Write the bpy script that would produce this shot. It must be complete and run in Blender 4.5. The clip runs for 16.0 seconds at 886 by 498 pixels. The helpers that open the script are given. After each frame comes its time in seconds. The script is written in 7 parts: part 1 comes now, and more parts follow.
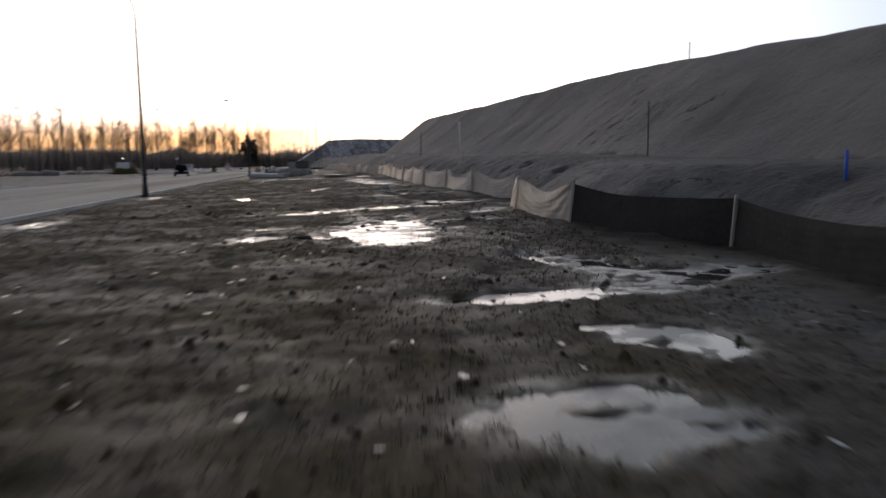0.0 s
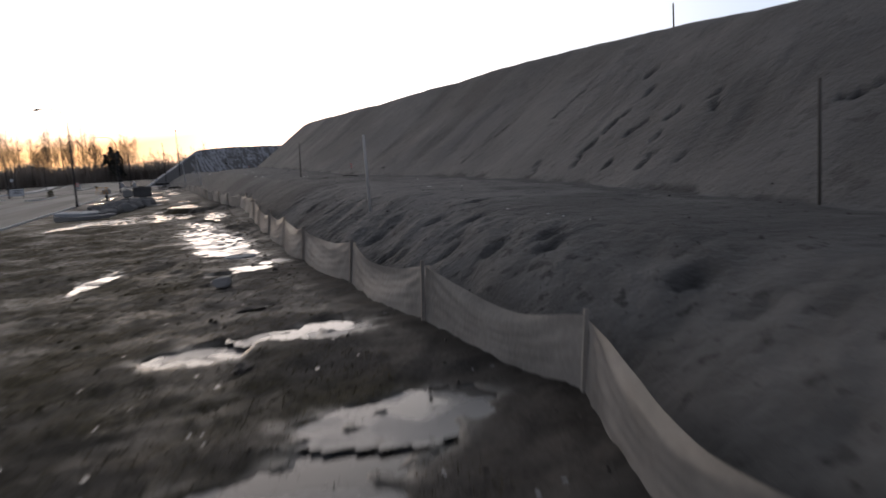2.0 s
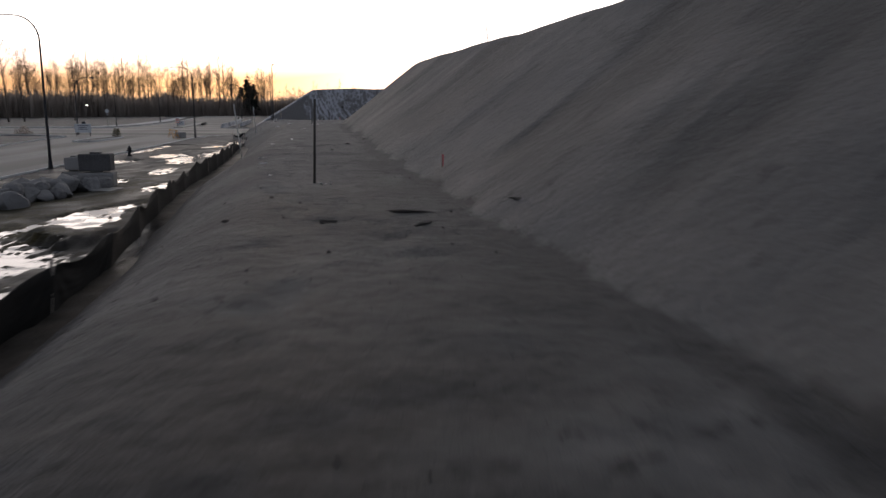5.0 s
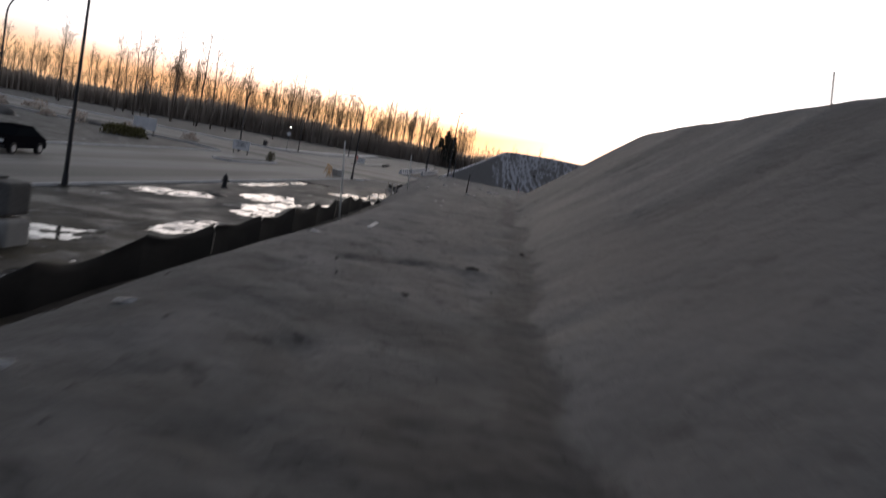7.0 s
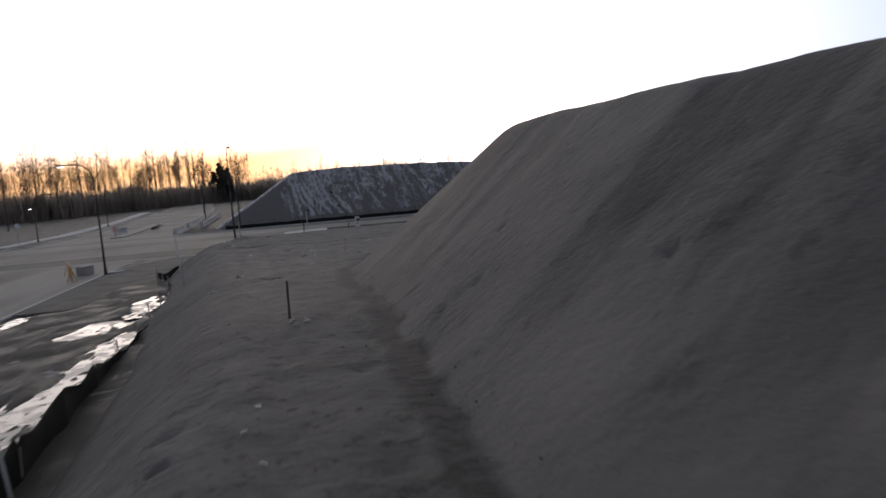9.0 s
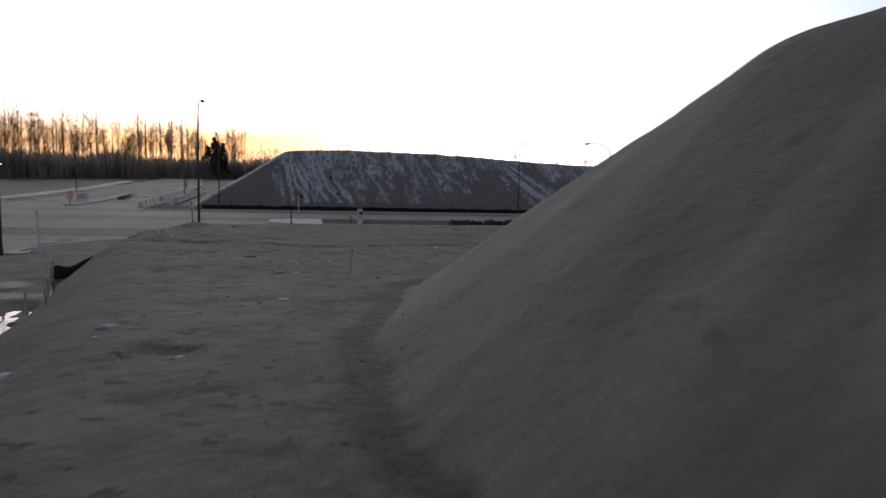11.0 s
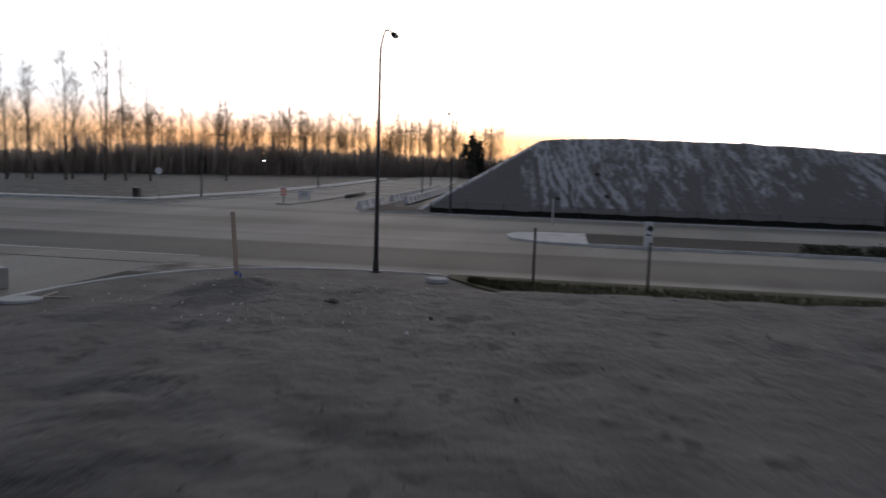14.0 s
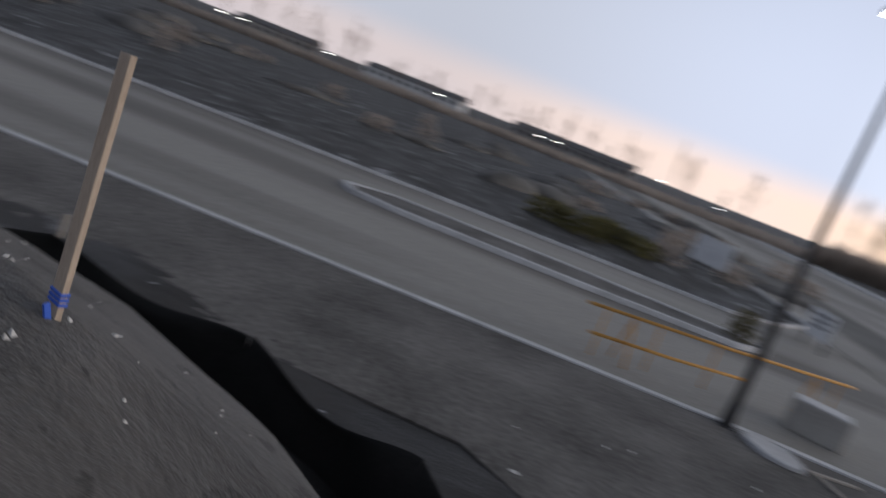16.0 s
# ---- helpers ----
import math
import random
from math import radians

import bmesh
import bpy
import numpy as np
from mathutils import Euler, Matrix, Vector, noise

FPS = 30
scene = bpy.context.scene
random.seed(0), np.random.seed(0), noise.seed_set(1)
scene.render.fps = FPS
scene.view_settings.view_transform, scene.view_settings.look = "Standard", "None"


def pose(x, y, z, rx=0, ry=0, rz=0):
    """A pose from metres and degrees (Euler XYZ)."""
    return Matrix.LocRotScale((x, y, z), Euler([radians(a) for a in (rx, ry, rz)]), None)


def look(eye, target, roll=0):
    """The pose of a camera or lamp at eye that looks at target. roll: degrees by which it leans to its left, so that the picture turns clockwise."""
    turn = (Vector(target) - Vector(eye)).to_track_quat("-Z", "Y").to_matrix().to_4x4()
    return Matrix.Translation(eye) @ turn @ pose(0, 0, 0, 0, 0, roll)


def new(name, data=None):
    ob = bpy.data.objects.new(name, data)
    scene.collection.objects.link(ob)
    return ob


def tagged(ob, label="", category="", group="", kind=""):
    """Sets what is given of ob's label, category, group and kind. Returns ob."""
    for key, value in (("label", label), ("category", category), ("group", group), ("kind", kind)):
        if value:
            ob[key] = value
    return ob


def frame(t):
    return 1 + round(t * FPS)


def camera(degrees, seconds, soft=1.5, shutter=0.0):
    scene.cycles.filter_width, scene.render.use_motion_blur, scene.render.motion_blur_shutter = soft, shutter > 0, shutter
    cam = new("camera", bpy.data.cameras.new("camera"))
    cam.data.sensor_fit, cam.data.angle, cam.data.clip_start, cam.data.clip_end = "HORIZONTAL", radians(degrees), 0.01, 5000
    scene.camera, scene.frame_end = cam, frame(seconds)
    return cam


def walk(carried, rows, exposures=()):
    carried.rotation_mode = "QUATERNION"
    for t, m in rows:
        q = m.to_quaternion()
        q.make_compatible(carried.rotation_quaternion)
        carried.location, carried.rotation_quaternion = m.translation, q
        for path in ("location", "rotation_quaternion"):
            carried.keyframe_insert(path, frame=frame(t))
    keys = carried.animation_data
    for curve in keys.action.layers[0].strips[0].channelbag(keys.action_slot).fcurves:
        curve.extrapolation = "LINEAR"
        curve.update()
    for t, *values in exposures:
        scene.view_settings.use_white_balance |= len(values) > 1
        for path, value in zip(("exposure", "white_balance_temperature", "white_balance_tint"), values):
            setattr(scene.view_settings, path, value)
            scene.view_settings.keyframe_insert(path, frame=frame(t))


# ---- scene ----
cam = camera(61.5, 16.0, 1.4, 0.45)
PATH = [
    (0, (-0.162, -0.139, 1.430), (0.198, 1.814, 1.199), -0.7),
    (0.5, (0.334, 4.111, 1.393), (0.834, 6.035, 1.179), -2.8),
    (1, (1.143, 8.568, 1.661), (1.639, 10.495, 1.460), 2.5),
    (1.5, (1.817, 12.752, 2.130), (2.366, 14.666, 1.943), 1.5),
    (2, (2.916, 17.310, 2.781), (3.556, 19.189, 2.534), -3.5),
    (2.5, (4.099, 21.372, 3.411), (4.785, 23.220, 3.072), -3.9),
    (3, (5.499, 25.382, 3.750), (6.143, 27.246, 3.418), -1.4),
    (5.5, (11.575, 50.958, 4.026), (11.765, 52.912, 3.643), 2.4),
    (6, (12.237, 55.745, 4.386), (12.317, 57.703, 3.986), 5.8),
    (6.5, (12.243, 61.503, 4.255), (12.183, 63.471, 3.902), 7.5),
    (7, (11.943, 66.703, 4.262), (11.763, 68.680, 4.025), 11.2),
    (7.5, (11.498, 71.584, 4.585), (11.564, 73.582, 4.514), 1.8),
    (8, (11.034, 75.579, 5.461), (11.252, 77.562, 5.314), 3.0),
    (8.5, (10.429, 79.939, 5.945), (10.671, 81.916, 5.769), 1.7),
    (9, (10.057, 83.895, 6.171), (10.390, 85.856, 5.965), -4.5),
    (9.2, (10.000, 85.726, 6.111), (10.368, 87.681, 5.901), -4.5),
    (11.3, (10.488, 104.091, 5.264), (10.780, 106.059, 5.063), 3.3),
    (11.5, (10.631, 105.797, 5.207), (10.809, 107.780, 5.019), 5.2),
    (12, (10.875, 110.558, 4.973), (10.897, 112.548, 4.773), 4.0),
    (12.5, (10.823, 114.883, 4.788), (10.849, 116.874, 4.602), 1.6),
    (13, (10.680, 119.051, 4.627), (10.683, 121.039, 4.408), 2.7),
    (13.5, (10.421, 123.337, 4.556), (10.325, 125.323, 4.345), 1.8),
    (14, (10.182, 127.598, 4.601), (9.861, 129.559, 4.380), 1.8),
    (14.5, (9.901, 131.656, 4.547), (9.315, 133.559, 4.367), 5.5),
    (15, (9.327, 135.380, 4.320), (8.312, 137.098, 4.191), 14.4),
    (15.2, (8.999, 136.706, 4.230), (7.751, 138.264, 4.121), 17.9),
    (15.5, (8.574, 138.433, 4.200), (6.928, 139.550, 3.990), 22.3),
    (15.7, (7.994, 139.482, 4.050), (6.131, 140.156, 3.780), 22.2),
    (15.8, (7.906, 139.961, 4.064), (5.976, 140.390, 3.760), 22.0),
    (16, (7.571, 140.796, 4.031), (5.608, 140.730, 3.654), 21.5),
]
walk(cam, [(t, look(eye, target, roll)) for t, eye, target, roll in PATH],
     [(0, 0.08), (14.6, 0.08), (15.5, 0.1), (16, 0.44)])

# ---- world and sun ----
SUN_AZ = radians(4.0)          # to the left of +y
SUN_EL = radians(1.2)
world = bpy.data.worlds.new("world")
scene.world = world
world.use_nodes = True
wn, wl = world.node_tree.nodes, world.node_tree.links
sky = wn.new("ShaderNodeTexSky")
sky.sky_type = "NISHITA"
sky.sun_disc = False
sky.sun_elevation = SUN_EL
sky.sun_rotation = -SUN_AZ
sky.dust_density = 2.0
# hazy winter dusk: a wide pale glow round the set sun, blue away from it, a warm band low down
co = wn.new("ShaderNodeTexCoord")
dot = wn.new("ShaderNodeVectorMath")
dot.operation = "DOT_PRODUCT"
dot.inputs[1].default_value = (-math.sin(SUN_AZ), math.cos(SUN_AZ), 0.03)
wl.new(co.outputs["Generated"], dot.inputs[0])
half = wn.new("ShaderNodeMath")
half.operation = "MULTIPLY_ADD"
half.inputs[1].default_value, half.inputs[2].default_value = 0.5, 0.5
wl.new(dot.outputs["Value"], half.inputs[0])


def sky_ramp(stops):
    r = wn.new("ShaderNodeValToRGB")
    r.color_ramp.interpolation = "EASE"
    while len(r.color_ramp.elements) < len(stops):
        r.color_ramp.elements.new(0.5)
    for e, (p, c) in zip(r.color_ramp.elements, stops):
        e.position, e.color = p, (*c, 1)
    return r


high = sky_ramp([(0.0, (0.26, 0.31, 0.44)), (0.45, (0.385, 0.41, 0.485)), (0.70, (0.49, 0.54, 0.68)), (0.84, (0.72, 0.80, 0.96)), (0.92, (1.12, 1.14, 1.2)), (0.97, (2.2, 2.0, 1.95)), (1.0, (2.8, 2.5, 2.3))])
low = sky_ramp([(0.0, (0.28, 0.28, 0.34)), (0.45, (0.52, 0.46, 0.47)), (0.68, (0.78, 0.62, 0.55)), (0.86, (1.0, 0.68, 0.42)), (0.97, (1.15, 0.62, 0.31)), (1.0, (1.5, 0.9, 0.46))])
for r in (high, low):
    wl.new(half.outputs[0], r.inputs["Fac"])
sep = wn.new("ShaderNodeSeparateXYZ")
wl.new(co.outputs["Generated"], sep.inputs[0])
rise = wn.new("ShaderNodeMapRange")
rise.interpolation_type = "SMOOTHSTEP"
rise.inputs["From Min"].default_value, rise.inputs["From Max"].default_value = 0.028, 0.082
wl.new(sep.outputs["Z"], rise.inputs["Value"])
blend = wn.new("ShaderNodeMix")
blend.data_type = "RGBA"
# the warm band fades out to the right of the set sun
side = wn.new("ShaderNodeMapRange")
side.interpolation_type = "SMOOTHSTEP"
side.inputs["From Min"].default_value, side.inputs["From Max"].default_value = -0.12, 0.26
side.inputs["To Min"].default_value, side.inputs["To Max"].default_value = 0.0, 0.85
wl.new(sep.outputs["X"], side.inputs["Value"])
most = wn.new("ShaderNodeMath")
most.operation = "MAXIMUM"
wl.new(rise.outputs[0], most.inputs[0])
wl.new(side.outputs[0], most.inputs[1])
wl.new(most.outputs[0], blend.inputs["Factor"])
wl.new(low.outputs["Color"], blend.inputs["A"])
wl.new(high.outputs["Color"], blend.inputs["B"])
both = wn.new("ShaderNodeMix")
both.data_type, both.blend_type = "RGBA", "ADD"
both.inputs["Factor"].default_value = 0.02
wl.new(blend.outputs["Result"], both.inputs["A"])
wl.new(sky.outputs["Color"], both.inputs["B"])
wn["Background"].inputs["Strength"].default_value = 1.0
# the vault grows darker overhead
dim = wn.new("ShaderNodeMapRange")
dim.interpolation_type = "SMOOTHSTEP"
dim.inputs["From Min"].default_value, dim.inputs["From Max"].default_value = 0.14, 0.8
dim.inputs["To Min"].default_value, dim.inputs["To Max"].default_value = 1.0, 0.26
wl.new(sep.outputs["Z"], dim.inputs["Value"])
wl.new(both.outputs["Result"], wn["Background"].inputs["Color"])
wl.new(dim.outputs[0], wn["Background"].inputs["Strength"])

sun_data = bpy.data.lights.new("sun", "SUN")
sun_data.energy = 0.3
sun_data.angle = radians(4)
sun_data.color = (1.0, 0.72, 0.45)
sun = new("sun", sun_data)
sun_dir = Vector((-math.sin(SUN_AZ) * math.cos(SUN_EL), math.cos(SUN_AZ) * math.cos(SUN_EL), math.sin(SUN_EL)))
sun.matrix_world = look((0, 0, 60), Vector((0, 0, 60)) - sun_dir)


# ---- materials ----
def material(name, dark, light, scale=2.0, fine=20.0, rough=0.85, bump=0.3, metal=0.0, spec=0.4, stretch=(1, 1, 1), dist=0.03, world_space=True, vary=0.0):
    """Two-scale noise colour, noise roughness and bump."""
    m = bpy.data.materials.new(name)
    m.use_nodes = True
    n, l = m.node_tree.nodes, m.node_tree.links
    b = n["Principled BSDF"]
    if world_space:
        src = n.new("ShaderNodeNewGeometry").outputs["Position"]
    else:
        src = n.new("ShaderNodeTexCoord").outputs["Object"]
    mp = n.new("ShaderNodeMapping")
    mp.inputs["Scale"].default_value = stretch
    l.new(src, mp.inputs["Vector"])
    big, small = n.new("ShaderNodeTexNoise"), n.new("ShaderNodeTexNoise")
    big.inputs["Scale"].default_value, big.inputs["Detail"].default_value = scale, 4
    small.inputs["Scale"].default_value, small.inputs["Detail"].default_value = fine, 5
    small.inputs["Roughness"].default_value = 0.65
    l.new(mp.outputs[0], big.inputs["Vector"])
    l.new(mp.outputs[0], small.inputs["Vector"])
    mix = n.new("ShaderNodeMath")
    mix.operation = "MULTIPLY_ADD"
    mix.inputs[1].default_value = 0.5
    half = n.new("ShaderNodeMath")
    half.operation = "MULTIPLY"
    half.inputs[1].default_value = 0.5
    l.new(small.outputs["Fac"], half.inputs[0])
    l.new(big.outputs["Fac"], mix.inputs[0])
    l.new(half.outputs[0], mix.inputs[2])
    fac = mix.outputs[0]
    if vary:
        oi = n.new("ShaderNodeObjectInfo")
        va = n.new("ShaderNodeMath")
        va.operation = "MULTIPLY_ADD"
        va.inputs[1].default_value = vary
        l.new(oi.outputs["Random"], va.inputs[0])
        l.new(fac, va.inputs[2])
        fac = va.outputs[0]
    ramp = n.new("ShaderNodeValToRGB")
    ramp.color_ramp.elements[0].position, ramp.color_ramp.elements[1].position = 0.34, 0.66
    ramp.color_ramp.elements[0].color = (*dark, 1)
    ramp.color_ramp.elements[1].color = (*light, 1)
    l.new(fac, ramp.inputs["Fac"])
    l.new(ramp.outputs["Color"], b.inputs["Base Color"])
    b.inputs["Roughness"].default_value = rough
    b.inputs["Metallic"].default_value = metal
    b.inputs["Specular IOR Level"].default_value = spec
    if bump:
        bp = n.new("ShaderNodeBump")
        bp.inputs["Strength"].default_value = bump
        bp.inputs["Distance"].default_value = dist
        l.new(fac, bp.inputs["Height"])
        l.new(bp.outputs[0], b.inputs["Normal"])
    m["ramp"] = ramp.name
    return m


def plain(name, colour, rough=0.5, metal=0.0, emit=None, strength=0.0, spec=0.5):
    m = bpy.data.materials.new(name)
    m.use_nodes = True
    b = m.node_tree.nodes["Principled BSDF"]
    b.inputs["Base Color"].default_value = (*colour, 1)
    b.inputs["Roughness"].default_value = rough
    b.inputs["Metallic"].default_value = metal
    b.inputs["Specular IOR Level"].default_value = spec
    if emit:
        b.inputs["Emission Color"].default_value = (*emit, 1)
        b.inputs["Emission Strength"].default_value = strength
    return m


M_ASPHALT = material("asphalt", (0.2, 0.191, 0.175), (0.37, 0.355, 0.325), 0.18, 14, 0.7, 0.25, spec=0.1, stretch=(1, 0.25, 1), dist=0.01)
M_DIRT_PAVING = material("dirt_paving", (0.06, 0.056, 0.052), (0.2, 0.19, 0.178), 0.55, 7, 0.8, 0.7, spec=0.15, dist=0.05)
M_CONCRETE = material("concrete", (0.2, 0.19, 0.175), (0.36, 0.345, 0.32), 1.2, 22, 0.85, 0.35, world_space=False, vary=0.15)
M_FROST_CONCRETE = material("frosty_concrete", (0.36, 0.36, 0.36), (0.66, 0.66, 0.67), 1.0, 18, 0.8, 0.3)
M_DARKCONCRETE = material("stained_concrete", (0.045, 0.042, 0.04), (0.12, 0.115, 0.11), 1.0, 14, 0.85, 0.4, world_space=False, vary=0.1)
M_ROCK = material("rock", (0.07, 0.066, 0.063), (0.27, 0.258, 0.245), 2.2, 11, 0.85, 0.7, world_space=False, dist=0.05, vary=0.3)
M_STAKE = material("grey_wood", (0.20, 0.175, 0.15), (0.42, 0.38, 0.33), 2, 30, 0.8, 0.3, stretch=(6, 6, 0.6), world_space=False, vary=0.2)
M_DARKWOOD = material("dark_wood", (0.045, 0.04, 0.036), (0.10, 0.09, 0.08), 2, 30, 0.8, 0.3, stretch=(6, 6, 0.6), world_space=False)
M_ORANGEWOOD = material("fresh_wood", (0.36, 0.275, 0.205), (0.56, 0.46, 0.36), 2, 30, 0.7, 0.3, stretch=(6, 6, 0.6), world_space=False)
M_RAIL = material("orange_rail", (0.42, 0.20, 0.04), (0.62, 0.33, 0.08), 2, 20, 0.6, 0.2, world_space=False)
M_BARK = material("bark", (0.06, 0.048, 0.038), (0.15, 0.12, 0.092), 1.5, 12, 0.95, 0.5, world_space=False, vary=0.2)
M_TWIG = material("twigs", (0.09, 0.06, 0.038), (0.2, 0.135, 0.085), 1.0, 8, 0.95, 0.0, world_space=False, vary=0.2)
M_BRUSH = material("brush", (0.11, 0.092, 0.077), (0.27, 0.23, 0.19), 0.15, 2.5, 0.95, 0.0)
M_NEEDLE = material("needles", (0.03, 0.034, 0.026), (0.075, 0.08, 0.06), 0.8, 8, 0.9, 0.0)
M_SHRUB = material("shrub_leaves", (0.02, 0.024, 0.015), (0.06, 0.07, 0.035), 0.9, 8, 0.9, 0.0)
M_OLIVE = material("olive_leaves", (0.07, 0.062, 0.02), (0.17, 0.15, 0.055), 0.9, 8, 0.9, 0.0)
M_PALEPAINT = material("pale_painted_wood", (0.5, 0.48, 0.45), (0.75, 0.73, 0.7), 2, 20, 0.6, 0.1, world_space=False)
M_DEADGRASS = material("dead_grass", (0.03, 0.023, 0.009), (0.105, 0.08, 0.033), 0.9, 8, 0.9, 0.0)
M_STRAW = material("dry_grass", (0.075, 0.065, 0.032), (0.17, 0.148, 0.08), 0.9, 8, 0.9, 0.0)
M_POLE = material("painted_steel", (0.018, 0.018, 0.02), (0.035, 0.035, 0.038), 1.5, 20, 0.45, 0.1, metal=0.3, world_space=False)
M_PALEPOLE = material("galvanised_steel", (0.2, 0.2, 0.21), (0.34, 0.34, 0.35), 2, 20, 0.5, 0.1, metal=0.6, world_space=False)
M_WHITE = material("white_board", (0.52, 0.52, 0.52), (0.75, 0.75, 0.74), 1.2, 10, 0.6, 0.1, world_space=False)
M_SCRAP = material("pale_scrap", (0.45, 0.44, 0.42), (0.75, 0.74, 0.72), 5, 40, 0.7, 0.4, world_space=False)
M_DARKSCRAP = material("dark_scrap", (0.02, 0.018, 0.016), (0.06, 0.05, 0.045), 5, 40, 0.8, 0.4, world_space=False)
M_DARKSOIL = material("dark_soil", (0.022, 0.02, 0.018), (0.055, 0.05, 0.045), 0.7, 9, 0.9, 0.7, spec=0.2)
M_GRASS = material("short_grass", (0.035, 0.034, 0.016), (0.095, 0.086, 0.04), 0.9, 14, 0.9, 0.9, dist=0.08)
M_RUBBER = plain("rubber", (0.015, 0.015, 0.016), 0.8)
M_CHROME = plain("alloy", (0.5, 0.5, 0.52), 0.3, 0.9)
M_GLASS = plain("tinted_glass", (0.01, 0.012, 0.014), 0.3, spec=0.0)
M_BLUE = plain("blue_tape", (0.04, 0.12, 0.55), 0.5)
M_PINK = plain("pink_flag", (0.8, 0.2, 0.2), 0.6)
M_ORANGE = plain("orange_sign", (0.85, 0.16, 0.03), 0.5)
M_RED = plain("red_lens", (0.4, 0.01, 0.01), 0.2)
M_BLACK = plain("black_mark", (0.02, 0.02, 0.02), 0.6)
M_LAMP = plain("lamp_lens", (0.9, 0.9, 0.95), 0.3, 0, (0.9, 0.95, 1.0), 4.0)
M_LENS = plain("dark_lens", (0.12, 0.12, 0.13), 0.3)
M_GLOW = plain("far_light", (0.9, 0.9, 0.9), 0.3, 0, (1.0, 0.97, 0.9), 7.0)
M_PAINT_DARK = plain("charcoal_paint", (0.008, 0.008, 0.01), 0.8, 0.0, spec=0.0)
M_LINE = material("worn_road_paint", (0.25, 0.245, 0.24), (0.5, 0.49, 0.48), 0.8, 14, 0.75, 0.1)


def mud_material():
    """Wet brown soil with flattened olive grass."""
    m = material("mud", (0.036, 0.031, 0.027), (0.145, 0.126, 0.108), 1.6, 15, 0.6, 0.9, spec=0.17, dist=0.05)
    n, l = m.node_tree.nodes, m.node_tree.links
    b = n["Principled BSDF"]
    ramp = n[m["ramp"]]
    geo = n.new("ShaderNodeNewGeometry")
    t = n.new("ShaderNodeTexNoise")
    t.inputs["Scale"].default_value, t.inputs["Detail"].default_value = 0.22, 6
    t.inputs["Roughness"].default_value = 0.6
    l.new(geo.outputs["Position"], t.inputs["Vector"])
    sx = n.new("ShaderNodeSeparateXYZ")
    l.new(geo.outputs["Position"], sx.inputs[0])
    # grass grows on the road side, bare soil by the fence
    mr = n.new("ShaderNodeMapRange")
    mr.inputs["From Min"].default_value, mr.inputs["From Max"].default_value = 6.0, -2.0
    mr.inputs["To Min"].default_value, mr.inputs["To Max"].default_value = -0.16, 0.24
    l.new(sx.outputs["X"], mr.inputs["Value"])
    add = n.new("ShaderNodeMath")
    add.operation = "ADD"
    l.new(t.outputs["Fac"], add.inputs[0])
    l.new(mr.outputs[0], add.inputs[1])
    gr = n.new("ShaderNodeValToRGB")
    gr.color_ramp.elements[0].position, gr.color_ramp.elements[1].position = 0.44, 0.62
    l.new(add.outputs[0], gr.inputs["Fac"])
    fine = n.new("ShaderNodeTexNoise")
    fine.inputs["Scale"].default_value, fine.inputs["Detail"].default_value = 9, 7
    fine.inputs["Roughness"].default_value = 0.72
    l.new(geo.outputs["Position"], fine.inputs["Vector"])
    gcol = n.new("ShaderNodeValToRGB")
    gcol.color_ramp.elements[0].position, gcol.color_ramp.elements[1].position = 0.35, 0.68
    gcol.color_ramp.elements[0].color = (0.024, 0.019, 0.007, 1)
    gcol.color_ramp.elements[1].color = (0.11, 0.088, 0.034, 1)
    l.new(fine.outputs["Fac"], gcol.inputs["Fac"])
    mx = n.new("ShaderNodeMix")
    mx.data_type = "RGBA"
    l.new(gr.outputs["Color"], mx.inputs["Factor"])
    l.new(ramp.outputs["Color"], mx.inputs["A"])
    l.new(gcol.outputs["Color"], mx.inputs["B"])
    frost = n.new("ShaderNodeTexNoise")
    frost.inputs["Scale"].default_value, frost.inputs["Detail"].default_value = 0.13, 6
    frost.inputs["Roughness"].default_value = 0.62
    l.new(geo.outputs["Position"], frost.inputs["Vector"])
    fcol = n.new("ShaderNodeValToRGB")
    fcol.color_ramp.elements[0].position, fcol.color_ramp.elements[1].position = 0.42, 0.85
    fcol.color_ramp.elements[0].color = (0.075, 0.069, 0.06, 1)
    fcol.color_ramp.elements[1].color = (0.21, 0.2, 0.19, 1)
    l.new(frost.outputs["Fac"], fcol.inputs["Fac"])
    field = n.new("ShaderNodeMapRange")
    field.inputs["From Min"].default_value, field.inputs["From Max"].default_value = -20.0, -21.0
    l.new(sx.outputs["X"], field.inputs["Value"])
    m2 = n.new("ShaderNodeMix")
    m2.data_type = "RGBA"
    l.new(field.outputs[0], m2.inputs["Factor"])
    l.new(mx.outputs["Result"], m2.inputs["A"])
    l.new(fcol.outputs["Color"], m2.inputs["B"])
    grey = n.new("ShaderNodeValToRGB")
    grey.color_ramp.elements[0].position, grey.color_ramp.elements[1].position = 0.35, 0.62
    grey.color_ramp.elements[0].color = (0.048, 0.046, 0.044, 1)
    grey.color_ramp.elements[1].color = (0.092, 0.089, 0.086, 1)
    l.new(t.outputs["Fac"], grey.inputs["Fac"])
    ice = n.new("ShaderNodeTexNoise")
    ice.inputs["Scale"].default_value, ice.inputs["Detail"].default_value = 0.42, 7
    ice.inputs["Roughness"].default_value = 0.6
    ice.inputs["Distortion"].default_value = 0.8
    l.new(geo.outputs["Position"], ice.inputs["Vector"])
    sheet = n.new("ShaderNodeValToRGB")
    sheet.color_ramp.elements[0].position, sheet.color_ramp.elements[1].position = 0.61, 0.67
